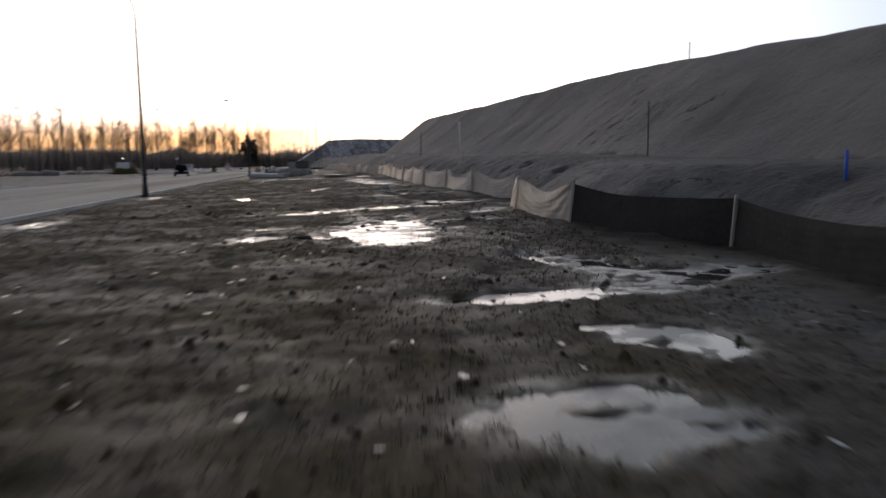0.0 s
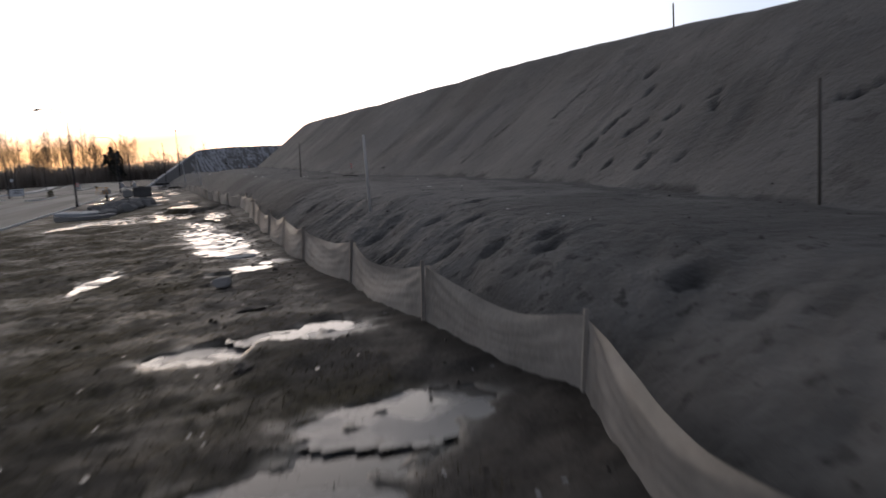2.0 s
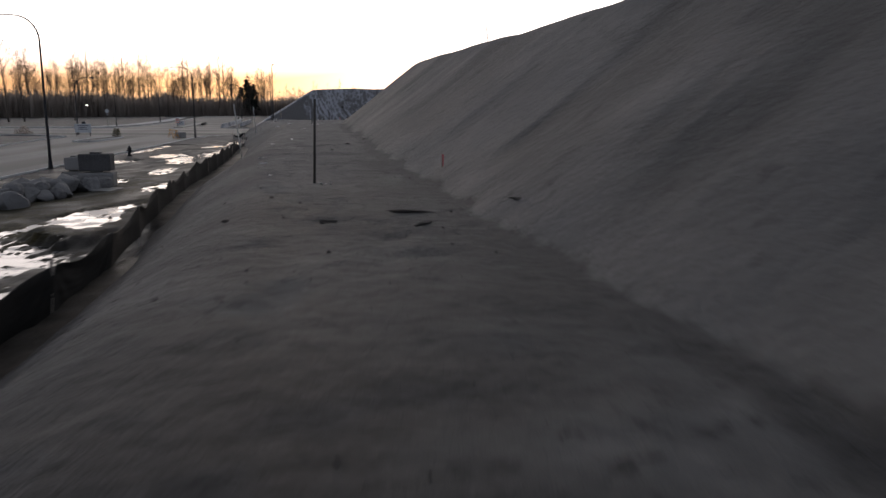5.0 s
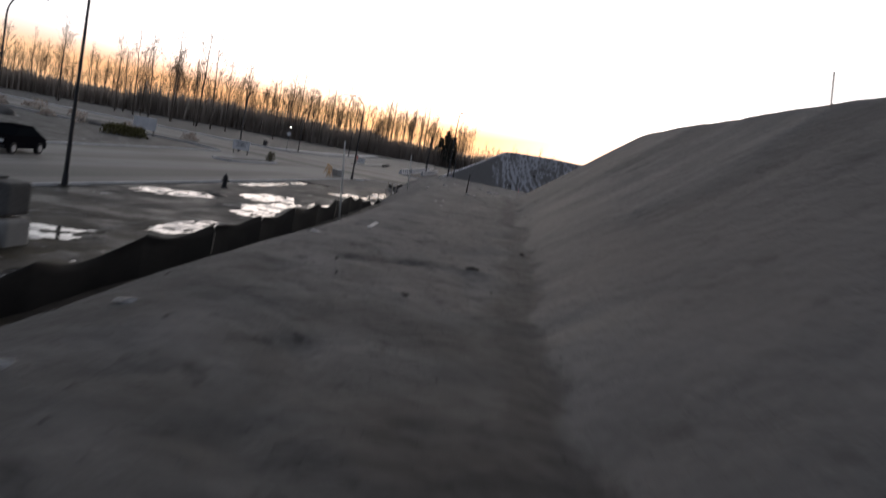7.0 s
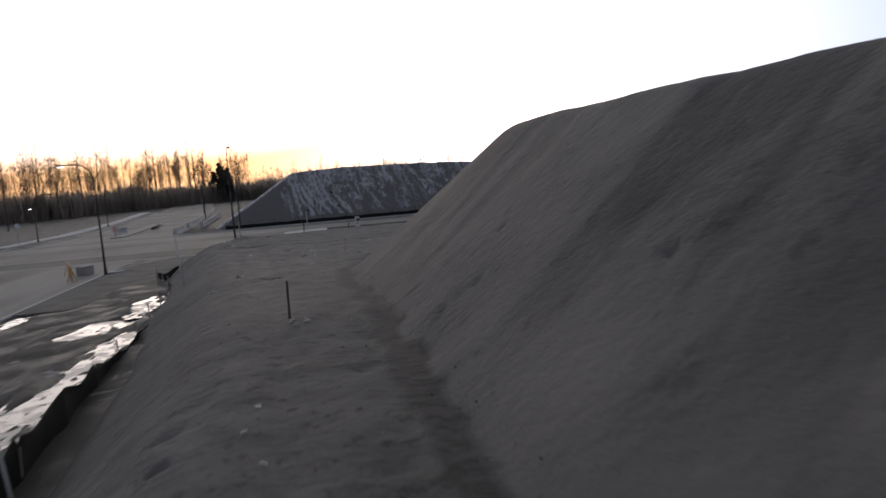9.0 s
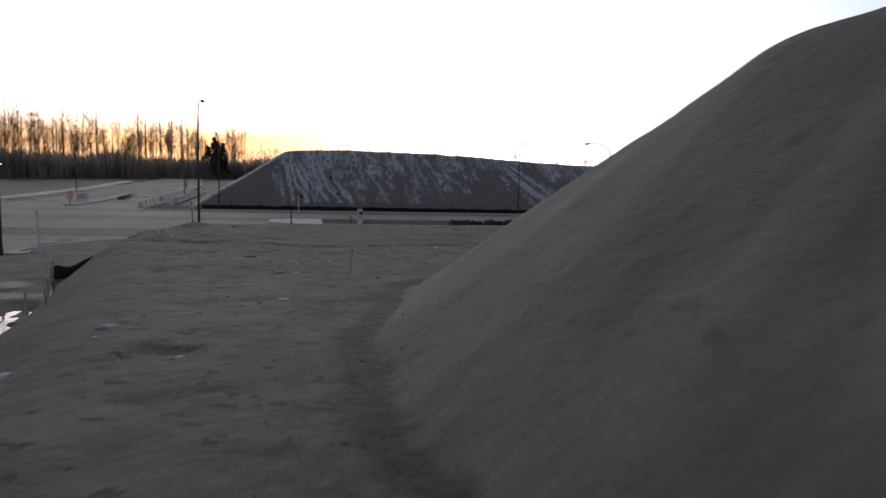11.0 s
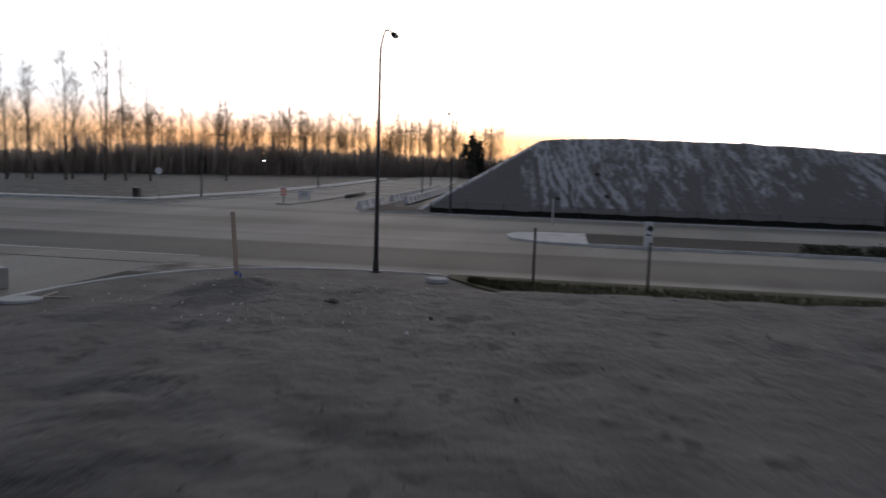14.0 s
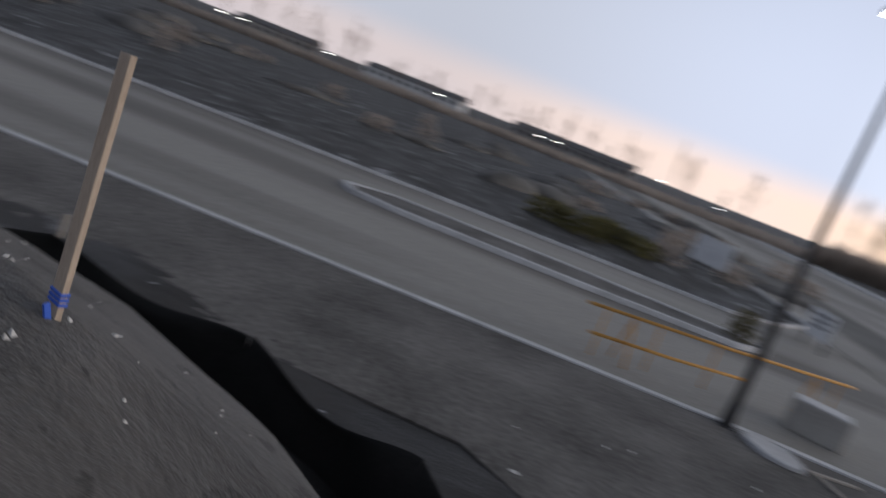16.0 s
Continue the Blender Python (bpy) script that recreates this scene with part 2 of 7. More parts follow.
    l.new(ice.outputs["Fac"], sheet.inputs["Fac"])
    m4 = n.new("ShaderNodeMix")
    m4.data_type = "RGBA"
    m4.inputs["B"].default_value = (0.36, 0.36, 0.375, 1)
    l.new(sheet.outputs["Color"], m4.inputs["Factor"])
    l.new(grey.outputs["Color"], m4.inputs["A"])
    up = n.new("ShaderNodeMapRange")
    up.inputs["From Min"].default_value, up.inputs["From Max"].default_value = 74, 98
    l.new(sx.outputs["Y"], up.inputs["Value"])
    m5 = n.new("ShaderNodeMix")
    m5.data_type = "RGBA"
    l.new(up.outputs[0], m5.inputs["Factor"])
    l.new(m2.outputs["Result"], m5.inputs["A"])
    l.new(m4.outputs["Result"], m5.inputs["B"])
    wet = n.new("ShaderNodeTexNoise")
    wet.inputs["Scale"].default_value, wet.inputs["Detail"].default_value = 0.55, 6
    wet.inputs["Roughness"].default_value = 0.62
    l.new(geo.outputs["Position"], wet.inputs["Vector"])
    tone = n.new("ShaderNodeMapRange")
    tone.inputs["From Min"].default_value, tone.inputs["From Max"].default_value = 0.40, 0.60
    tone.inputs["To Min"].default_value, tone.inputs["To Max"].default_value = 0.38, 0.78
    l.new(wet.outputs["Fac"], tone.inputs["Value"])
    gloss = n.new("ShaderNodeMapRange")
    gloss.inputs["From Min"].default_value, gloss.inputs["From Max"].default_value = 0.40, 0.60
    gloss.inputs["To Min"].default_value, gloss.inputs["To Max"].default_value = 0.52, 0.85
    l.new(wet.outputs["Fac"], gloss.inputs["Value"])
    soaked = n.new("ShaderNodeAttribute")
    soaked.attribute_name = "soaked"

    def toward(source, start, end, socket):
        """start on dry soil, end on soaked soil."""
        x = n.new("ShaderNodeMix")
        l.new(soaked.outputs["Fac"], x.inputs[0])
        x.inputs[2].default_value, x.inputs[3].default_value = start, end
        if source is not None:
            l.new(source, x.inputs[2])
        l.new(x.outputs[0], socket)

    toward(gloss.outputs[0], 0.6, 0.26, b.inputs["Roughness"])
    toward(None, 0.17, 0.42, b.inputs["Specular IOR Level"])
    toward(None, 0.9, 0.28, b.inputs["Normal"].links[0].from_node.inputs["Strength"])
    dark = n.new("ShaderNodeVectorMath")
    dark.operation = "SCALE"
    l.new(m5.outputs["Result"], dark.inputs[0])
    l.new(tone.outputs[0], dark.inputs["Scale"])
    l.new(dark.outputs[0], b.inputs["Base Color"])
    return m


def water_material():
    """Shallow muddy water with thin grey ice in places."""
    m = bpy.data.materials.new("puddle_water")
    m.use_nodes = True
    n, l = m.node_tree.nodes, m.node_tree.links
    b = n["Principled BSDF"]
    geo = n.new("ShaderNodeNewGeometry")
    t = n.new("ShaderNodeTexNoise")
    t.inputs["Scale"].default_value, t.inputs["Detail"].default_value = 1.3, 5
    l.new(geo.outputs["Position"], t.inputs["Vector"])
    r = n.new("ShaderNodeValToRGB")
    r.color_ramp.elements[0].position, r.color_ramp.elements[1].position = 0.46, 0.6
    r.color_ramp.elements[0].color = (0.035, 0.033, 0.03, 1)
    r.color_ramp.elements[1].color = (0.13, 0.13, 0.134, 1)
    l.new(t.outputs["Fac"], r.inputs["Fac"])
    l.new(r.outputs["Color"], b.inputs["Base Color"])
    dull = n.new("ShaderNodeMapRange")
    dull.inputs["From Min"].default_value, dull.inputs["From Max"].default_value = 0.46, 0.6
    dull.inputs["To Min"].default_value, dull.inputs["To Max"].default_value = 0.06, 0.35
    l.new(t.outputs["Fac"], dull.inputs["Value"])
    l.new(dull.outputs[0], b.inputs["Roughness"])
    b.inputs["Specular IOR Level"].default_value = 0.5
    b.inputs["IOR"].default_value = 1.36
    w = n.new("ShaderNodeTexNoise")
    w.inputs["Scale"].default_value, w.inputs["Detail"].default_value = 6, 3
    l.new(geo.outputs["Position"], w.inputs["Vector"])
    bp = n.new("ShaderNodeBump")
    bp.inputs["Strength"].default_value, bp.inputs["Distance"].default_value = 0.05, 0.02
    l.new(w.outputs["Fac"], bp.inputs["Height"])
    l.new(bp.outputs[0], b.inputs["Normal"])
    return m


def tarp_material():
    """Black plastic sheeting; frost lies along its folds."""
    m = bpy.data.materials.new("frosted_tarp")
    m.use_nodes = True
    n, l = m.node_tree.nodes, m.node_tree.links
    b = n["Principled BSDF"]
    geo = n.new("ShaderNodeNewGeometry")
    lay = n.new("ShaderNodeAttribute")
    lay.attribute_name = "frost"
    t = n.new("ShaderNodeTexNoise")
    t.inputs["Scale"].default_value, t.inputs["Detail"].default_value = 2.2, 7
    t.inputs["Roughness"].default_value = 0.72
    l.new(geo.outputs["Position"], t.inputs["Vector"])
    a = n.new("ShaderNodeMath")
    a.operation = "MULTIPLY_ADD"
    a.inputs[1].default_value = 0.7
    l.new(t.outputs["Fac"], a.inputs[0])
    # crumples: thin creases between facets of the sheet
    mp = n.new("ShaderNodeMapping")
    mp.inputs["Rotation"].default_value = (0, radians(-28), 0)
    mp.inputs["Scale"].default_value = (1.5, 0.5, 0.7)
    l.new(geo.outputs["Position"], mp.inputs["Vector"])
    cells = n.new("ShaderNodeTexVoronoi")
    cells.feature = "DISTANCE_TO_EDGE"
    cells.inputs["Scale"].default_value, cells.inputs["Detail"].default_value = 0.9, 2.0
    l.new(mp.outputs[0], cells.inputs["Vector"])
    edge = n.new("ShaderNodeMapRange")
    edge.inputs["From Min"].default_value, edge.inputs["From Max"].default_value = 0.0, 0.16
    edge.inputs["To Min"].default_value, edge.inputs["To Max"].default_value = 1.0, -0.6
    l.new(cells.outputs["Distance"], edge.inputs["Value"])
    net = n.new("ShaderNodeMath")
    net.operation = "MULTIPLY_ADD"
    l.new(lay.outputs["Fac"], net.inputs[0])
    l.new(edge.outputs[0], net.inputs[1])
    l.new(lay.outputs["Fac"], net.inputs[2])
    l.new(net.outputs[0], a.inputs[2])
    r = n.new("ShaderNodeValToRGB")
    r.color_ramp.elements[0].position, r.color_ramp.elements[1].position = 0.40, 1.02
    r.color_ramp.elements[0].color = (0.15, 0.143, 0.136, 1)
    r.color_ramp.elements[1].color = (0.5, 0.5, 0.53, 1)
    l.new(a.outputs[0], r.inputs["Fac"])
    l.new(r.outputs["Color"], b.inputs["Base Color"])
    b.inputs["Roughness"].default_value = 0.6
    b.inputs["Specular IOR Level"].default_value = 0.3
    bp = n.new("ShaderNodeBump")
    bp.inputs["Strength"].default_value, bp.inputs["Distance"].default_value = 0.8, 0.3
    l.new(a.outputs[0], bp.inputs["Height"])
    l.new(bp.outputs[0], b.inputs["Normal"])
    return m


def fabric_material(name="geotextile", dark=(0.06, 0.056, 0.053), light=(0.14, 0.132, 0.124), share=0.03, rough=0.5, spec=0.4):
    """Thin dark woven geotextile that lets some light through."""
    m = material(name, dark, light, 0.75, 9, rough, 0.7, spec=spec, stretch=(1.6, 1.6, 0.9), dist=0.03)
    n, l = m.node_tree.nodes, m.node_tree.links
    b = n["Principled BSDF"]
    tr = n.new("ShaderNodeBsdfTranslucent")
    tr.inputs["Color"].default_value = (0.5, 0.47, 0.43, 1)
    mx = n.new("ShaderNodeMixShader")
    mx.inputs[0].default_value = share
    l.new(b.outputs[0], mx.inputs[1])
    l.new(tr.outputs[0], mx.inputs[2])
    l.new(mx.outputs[0], n["Material Output"].inputs["Surface"])
    return m


def worn_lanes(m):
    """Dark polished tyre lanes, along the main road and along the cross street."""
    n, l = m.node_tree.nodes, m.node_tree.links
    b = n["Principled BSDF"]
    ramp = n[m["ramp"]]
    geo = n.new("ShaderNodeNewGeometry")
    sep = n.new("ShaderNodeSeparateXYZ")
    l.new(geo.outputs["Position"], sep.inputs[0])
    lanes = []
    for scale in ((0.24, 0.01, 1), (0.006, 0.13, 1)):
        mp = n.new("ShaderNodeMapping")
        mp.inputs["Scale"].default_value = scale
        l.new(geo.outputs["Position"], mp.inputs["Vector"])
        t = n.new("ShaderNodeTexNoise")
        t.inputs["Scale"].default_value, t.inputs["Detail"].default_value = 1.0, 3
        l.new(mp.outputs[0], t.inputs["Vector"])
        lanes.append(t.outputs["Fac"])
    side = n.new("ShaderNodeMapRange")
    side.inputs["From Min"].default_value, side.inputs["From Max"].default_value = 154, 166
    l.new(sep.outputs["Y"], side.inputs["Value"])
    pick = n.new("ShaderNodeMix")
    l.new(side.outputs[0], pick.inputs[0])
    l.new(lanes[0], pick.inputs[2])
    l.new(lanes[1], pick.inputs[3])
    r = n.new("ShaderNodeValToRGB")
    r.color_ramp.elements[0].position, r.color_ramp.elements[1].position = 0.40, 0.56
    r.color_ramp.elements[0].color = (0.62, 0.61, 0.61, 1)
    r.color_ramp.elements[1].color = (1, 1, 1, 1)
    l.new(pick.outputs[0], r.inputs["Fac"])
    mul = n.new("ShaderNodeMix")
    mul.data_type, mul.blend_type = "RGBA", "MULTIPLY"
    mul.inputs["Factor"].default_value = 1.0
    l.new(ramp.outputs["Color"], mul.inputs["A"])
    l.new(r.outputs["Color"], mul.inputs["B"])
    # the busiest lane of the cross street
    off = n.new("ShaderNodeMath")
    off.operation = "SUBTRACT"
    off.inputs[1].default_value = 164.3
    l.new(sep.outputs["Y"], off.inputs[0])
    size = n.new("ShaderNodeMath")
    size.operation = "ABSOLUTE"
    l.new(off.outputs[0], size.inputs[0])
    wob = n.new("ShaderNodeMath")
    wob.operation = "MULTIPLY_ADD"
    wob.inputs[1].default_value = 5.0
    l.new(lanes[1], wob.inputs[0])
    l.new(size.outputs[0], wob.inputs[2])
    band = n.new("ShaderNodeMapRange")
    band.interpolation_type = "SMOOTHSTEP"
    band.inputs["From Min"].default_value, band.inputs["From Max"].default_value = 5.6, 7.0
    band.inputs["To Min"].default_value, band.inputs["To Max"].default_value = 0.42, 1.0
    l.new(wob.outputs[0], band.inputs["Value"])
    worn = n.new("ShaderNodeVectorMath")
    worn.operation = "SCALE"
    l.new(mul.outputs["Result"], worn.inputs[0])
    l.new(band.outputs[0], worn.inputs["Scale"])
    l.new(worn.outputs[0], b.inputs["Base Color"])


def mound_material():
    """Dry loose sand on the slope, trodden soil on the track, damp soil where they meet and in slips; shade painted
    into scars and hollows.
    """
    m = material("mound_sand", (0.086, 0.083, 0.08), (0.182, 0.176, 0.168), 0.35, 13, 0.8, 0.6, spec=0.4, dist=0.05)
    n, l = m.node_tree.nodes, m.node_tree.links
    b = n["Principled BSDF"]
    dry = n[m["ramp"]].outputs["Color"]
    geo = n.new("ShaderNodeNewGeometry")

    def noise_ramp(scale, detail, p0, p1, c0, c1, stretch=(1, 1, 1)):
        mp = n.new("ShaderNodeMapping")
        mp.inputs["Scale"].default_value = stretch
        l.new(geo.outputs["Position"], mp.inputs["Vector"])
        t = n.new("ShaderNodeTexNoise")
        t.inputs["Scale"].default_value, t.inputs["Detail"].default_value = scale, detail
        t.inputs["Roughness"].default_value = 0.62
        l.new(mp.outputs[0], t.inputs["Vector"])
        r = n.new("ShaderNodeValToRGB")
        r.color_ramp.elements[0].position, r.color_ramp.elements[1].position = p0, p1
        r.color_ramp.elements[0].color, r.color_ramp.elements[1].color = (*c0, 1), (*c1, 1)
        l.new(t.outputs["Fac"], r.inputs["Fac"])
        return r.outputs["Color"]

    def mix(fac, a, c):
        x = n.new("ShaderNodeMix")
        x.data_type = "RGBA"
        l.new(fac, x.inputs["Factor"])
        l.new(a, x.inputs["A"])
        l.new(c, x.inputs["B"])
        return x.outputs["Result"]

    def attribute(name):
        a = n.new("ShaderNodeAttribute")
        a.attribute_name = name
        return a.outputs["Fac"]

    track = noise_ramp(0.8, 6, 0.34, 0.68, (0.066, 0.0635, 0.061), (0.148, 0.142, 0.136))
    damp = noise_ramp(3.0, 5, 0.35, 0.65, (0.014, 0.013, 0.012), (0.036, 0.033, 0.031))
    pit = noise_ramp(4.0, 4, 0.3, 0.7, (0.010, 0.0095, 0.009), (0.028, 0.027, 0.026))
    spots = noise_ramp(2.6, 7, 0.585, 0.625, (0, 0, 0), (0.8, 0.8, 0.8))
    track = mix(spots, track, pit)
    scuffs = noise_ramp(1.3, 7, 0.60, 0.65, (0, 0, 0), (0.7, 0.7, 0.7), (1.0, 1.0, 0.55))
    dry = mix(scuffs, dry, pit)
    warm = noise_ramp(0.16, 4, 0.42, 0.66, (0.1, 0.096, 0.092), (0.2, 0.184, 0.165))
    half_mix = n.new("ShaderNodeMix")
    half_mix.data_type = "RGBA"
    half_mix.inputs["Factor"].default_value = 0.5
    l.new(dry, half_mix.inputs["A"])
    l.new(warm, half_mix.inputs["B"])
    dry = half_mix.outputs["Result"]
    crumbs = noise_ramp(1.9, 9, 0.50, 0.56, (0, 0, 0), (1, 1, 1), (1.0, 1.0, 0.7))
    marks = n.new("ShaderNodeMath")
    marks.operation = "MULTIPLY"
    l.new(crumbs, marks.inputs[0])
    l.new(attribute("slip"), marks.inputs[1])
    sand = mix(marks.outputs[0], dry, damp)
    # shade of the broken-out holes, put into the colour
    sand = mix(attribute("scar_shade"), sand, damp)
    gloss = n.new("ShaderNodeMapRange")
    gloss.inputs["To Min"].default_value, gloss.inputs["To Max"].default_value = 0.2, 0.16
    l.new(attribute("loose"), gloss.inputs["Value"])
    l.new(gloss.outputs[0], b.inputs["Specular IOR Level"])
    col = mix(attribute("loose"), track, sand)
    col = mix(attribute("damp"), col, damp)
    # shade inside the kicked hollows, painted with the dark soil colour
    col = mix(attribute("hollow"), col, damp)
    l.new(col, b.inputs["Base Color"])
    b.inputs["Sheen Weight"].default_value, b.inputs["Sheen Roughness"].default_value = 0.13, 0.45
    foot = n.new("ShaderNodeTexNoise")
    foot.inputs["Scale"].default_value, foot.inputs["Detail"].default_value = 2.8, 6
    foot.inputs["Roughness"].default_value = 0.68
    l.new(geo.outputs["Position"], foot.inputs["Vector"])
    bp = n.new("ShaderNodeBump")
    bp.inputs["Strength"].default_value, bp.inputs["Distance"].default_value = 1.0, 0.11
    l.new(foot.outputs["Fac"], bp.inputs["Height"])
    first = b.inputs["Normal"].links[0].from_node
    l.new(first.outputs[0], bp.inputs["Normal"])
    l.new(bp.outputs[0], b.inputs["Normal"])
    return m


worn_lanes(M_ASPHALT)
M_MOUND = mound_material()
def porous(m, colour, share):
    """Lets part of the light through, as thin twigs do."""
    n, l = m.node_tree.nodes, m.node_tree.links
    tr = n.new("ShaderNodeBsdfTranslucent")
    tr.inputs["Color"].default_value = (*colour, 1)
    mx = n.new("ShaderNodeMixShader")
    mx.inputs[0].default_value = share
    l.new(n["Principled BSDF"].outputs[0], mx.inputs[1])
    l.new(tr.outputs[0], mx.inputs[2])
    l.new(mx.outputs[0], n["Material Output"].inputs["Surface"])


porous(M_BRUSH, (0.6, 0.52, 0.46), 0.48)
M_FABRIC_INSIDE = material("black_geotextile", (0.010, 0.010, 0.010), (0.024, 0.023, 0.022), 1.4, 30, 0.75, 0.3, spec=0.15, dist=0.01)
# copies of one cloth, with backlight and shade put into their colours
M_FABRIC_THIN = fabric_material("backlit_geotextile", (0.075, 0.068, 0.061), (0.23, 0.208, 0.186), 0.2)
M_FABRIC_PALE = fabric_material("pale_geotextile", (0.12, 0.11, 0.1), (0.31, 0.285, 0.26), 0.3)
M_FABRIC_SHADED = fabric_material("shaded_geotextile", (0.014, 0.0135, 0.013), (0.04, 0.038, 0.036), 0.03, 0.85, 0.08)
M_MUD, M_WATER, M_TARP, M_FABRIC = mud_material(), water_material(), tarp_material(), fabric_material()


# ---- building helpers ----
def mesh_from(name, verts, faces, mat, smooth=False):
    me = bpy.data.meshes.new(name)
    me.from_pydata([tuple(map(float, v)) for v in verts], [], [tuple(map(int, f)) for f in faces])
    me.materials.append(mat)
    if smooth:
        me.shade_smooth()
    return me


def bm_mesh(name, bm, mat, smooth=False):
    me = bpy.data.meshes.new(name)
    bmesh.ops.recalc_face_normals(bm, faces=bm.faces)
    bm.to_mesh(me)
    bm.free()
    me.materials.append(mat)
    if smooth:
        me.shade_smooth()
    return me


def part(name, me, parent, label="", m=None):
    ob = new(name, me)
    ob.parent = parent
    if m is not None:
        ob.matrix_basis = m
    if label:
        ob["label"] = label
    return ob


def thing(name, label, category, m=None, group="", me=None, kind=""):
    ob = new(name, me)
    if m is not None:
        ob.matrix_basis = m
    return tagged(ob, label, category, group, kind)


def box(bm, sx, sy, sz, m=None, bevel=0.0):
    """A box standing on z = 0 of m."""
    r = bmesh.ops.create_cube(bm, size=1.0)["verts"]
    bmesh.ops.scale(bm, vec=(sx, sy, sz), verts=r)
    bmesh.ops.translate(bm, vec=(0, 0, sz / 2), verts=r)
    if bevel:
        es = list({e for v in r for e in v.link_edges})
        out = bmesh.ops.bevel(bm, geom=es, offset=bevel, segments=2, affect="EDGES", profile=0.6)
        r = list({v for f in out["faces"] for v in f.verts} | {v for v in r if v.is_valid})
    if m is not None:
        bmesh.ops.transform(bm, matrix=m, verts=r)
    return r


def box_mesh(name, sx, sy, sz, mat, bevel=0.0, m=None):
    bm = bmesh.new()
    box(bm, sx, sy, sz, m, bevel)
    return bm_mesh(name, bm, mat)


def tube(points, radii, sides=6, caps=True):
    """Verts and faces of a tapered tube along points."""
    verts, faces = [], []
    pts = [Vector(p) for p in points]
    for i, p in enumerate(pts):
        d = (pts[min(i + 1, len(pts) - 1)] - pts[max(i - 1, 0)]).normalized()
        a = d.orthogonal().normalized()
        if abs(d.z) < 0.95:
            a = d.cross(Vector((0, 0, 1))).normalized()
        else:
            a = d.cross(Vector((0, 1, 0))).normalized()
        c = d.cross(a)
        for k in range(sides):
            ang = 2 * math.pi * k / sides
            verts.append(p + (a * math.cos(ang) + c * math.sin(ang)) * radii[i])
    for i in range(len(pts) - 1):
        for k in range(sides):
            k2 = (k + 1) % sides
            faces.append((i * sides + k, i * sides + k2, (i + 1) * sides + k2, (i + 1) * sides + k))
    if caps:
        faces.append(tuple(range(sides - 1, -1, -1)))
        faces.append(tuple(range((len(pts) - 1) * sides, len(pts) * sides)))
    return verts, faces


def tube_mesh(name, points, radii, mat, sides=6, smooth=True):
    v, f = tube(points, radii, sides)
    return mesh_from(name, v, f, mat, smooth)


# ---- height fields ----
def hash01(ix, iy, seed):
    h = (ix * 374761393 + iy * 668265263 + seed * 974634777) & 0xFFFFFFFF
    h = ((h ^ (h >> 13)) * 1274126177) & 0xFFFFFFFF
    return ((h ^ (h >> 16)) & 0xFFFF) / 65535.0


def vnoise(x, y, seed=0):
    x, y = np.asarray(x, float), np.asarray(y, float)
    ix, iy = np.floor(x).astype(np.int64), np.floor(y).astype(np.int64)
    fx, fy = x - ix, y - iy
    fx, fy = fx * fx * (3 - 2 * fx), fy * fy * (3 - 2 * fy)
    a, b = hash01(ix, iy, seed), hash01(ix + 1, iy, seed)
    c, d = hash01(ix, iy + 1, seed), hash01(ix + 1, iy + 1, seed)
    return (a + (b - a) * fx) * (1 - fy) + (c + (d - c) * fx) * fy - 0.5


def fbm(x, y, seed=0, octaves=4, gain=0.5):
    s, amp = 0, 1.0
    for o in range(octaves):
        s = s + amp * vnoise(x * 2 ** o + 17.3 * o, y * 2 ** o - 9.1 * o, seed + o)
        amp *= gain
    return s


def smin(a, b, k):
    h = np.clip(0.5 + 0.5 * (b - a) / k, 0, 1)
    return b + (a - b) * h - k * h * (1 - h)


def smooth01(t):
    t = np.clip(t, 0, 1)
    return t * t * (3 - 2 * t)


FENCE_LINE = [(6.0, 1.5), (6.4, 6.2), (7.3, 11.9), (5.52, 15.35), (5.48, 19.5), (6.8, 24.25), (6.18, 27.97), (5.97, 32.3), (5.65, 36.55),
              (5.6, 40.2), (5.6, 44.0), (5.6, 47.8), (5.75, 51.5), (5.9, 55.0), (5.95, 58.6), (5.9, 62.2), (5.5, 66.4), (5.15, 70.2),
              (4.85, 73.9), (4.6, 77.6), (4.45, 81.3), (4.4, 85.0), (4.3, 88.7), (4.15, 92.4), (3.95, 96.1), (3.75, 99.8), (3.5, 103.5),
              (3.25, 107.2), (3.0, 110.9), (2.8, 114.6), (2.55, 118.3), (2.3, 122.0), (1.95, 125.7), (1.35, 129.4), (0.4, 132.9),
              (-0.6, 136.2), (0.2, 139.0), (1.5, 141.1), (2.6, 142.2), (5.3, 143.5), (8.8, 144.4)]
FX = np.array([p[0] for p in FENCE_LINE[:37]])
FY = np.array([p[1] for p in FENCE_LINE[:37]])


def fence_x(y):
    return np.interp(y, FY, FX)


def fence_z(y):
    return np.interp(y, [3, 12, 15.4, 19.5, 24.3, 28, 36, 47, 62, 84, 105, 128, 140], [-0.1, -0.1, 0.12, 0.13, 0.16, 0.34, 0.3, 0.45, 0.62, 0.58, 0.62, 0.5, 0.15])


def bench_z(y):
    return np.interp(y, [-30, 20, 27, 37, 66, 84, 103, 114, 123, 132, 140], [1.2, 1.4, 1.58, 1.84, 1.98, 2.42, 2.76, 2.6, 2.35, 2.45, 2.55])


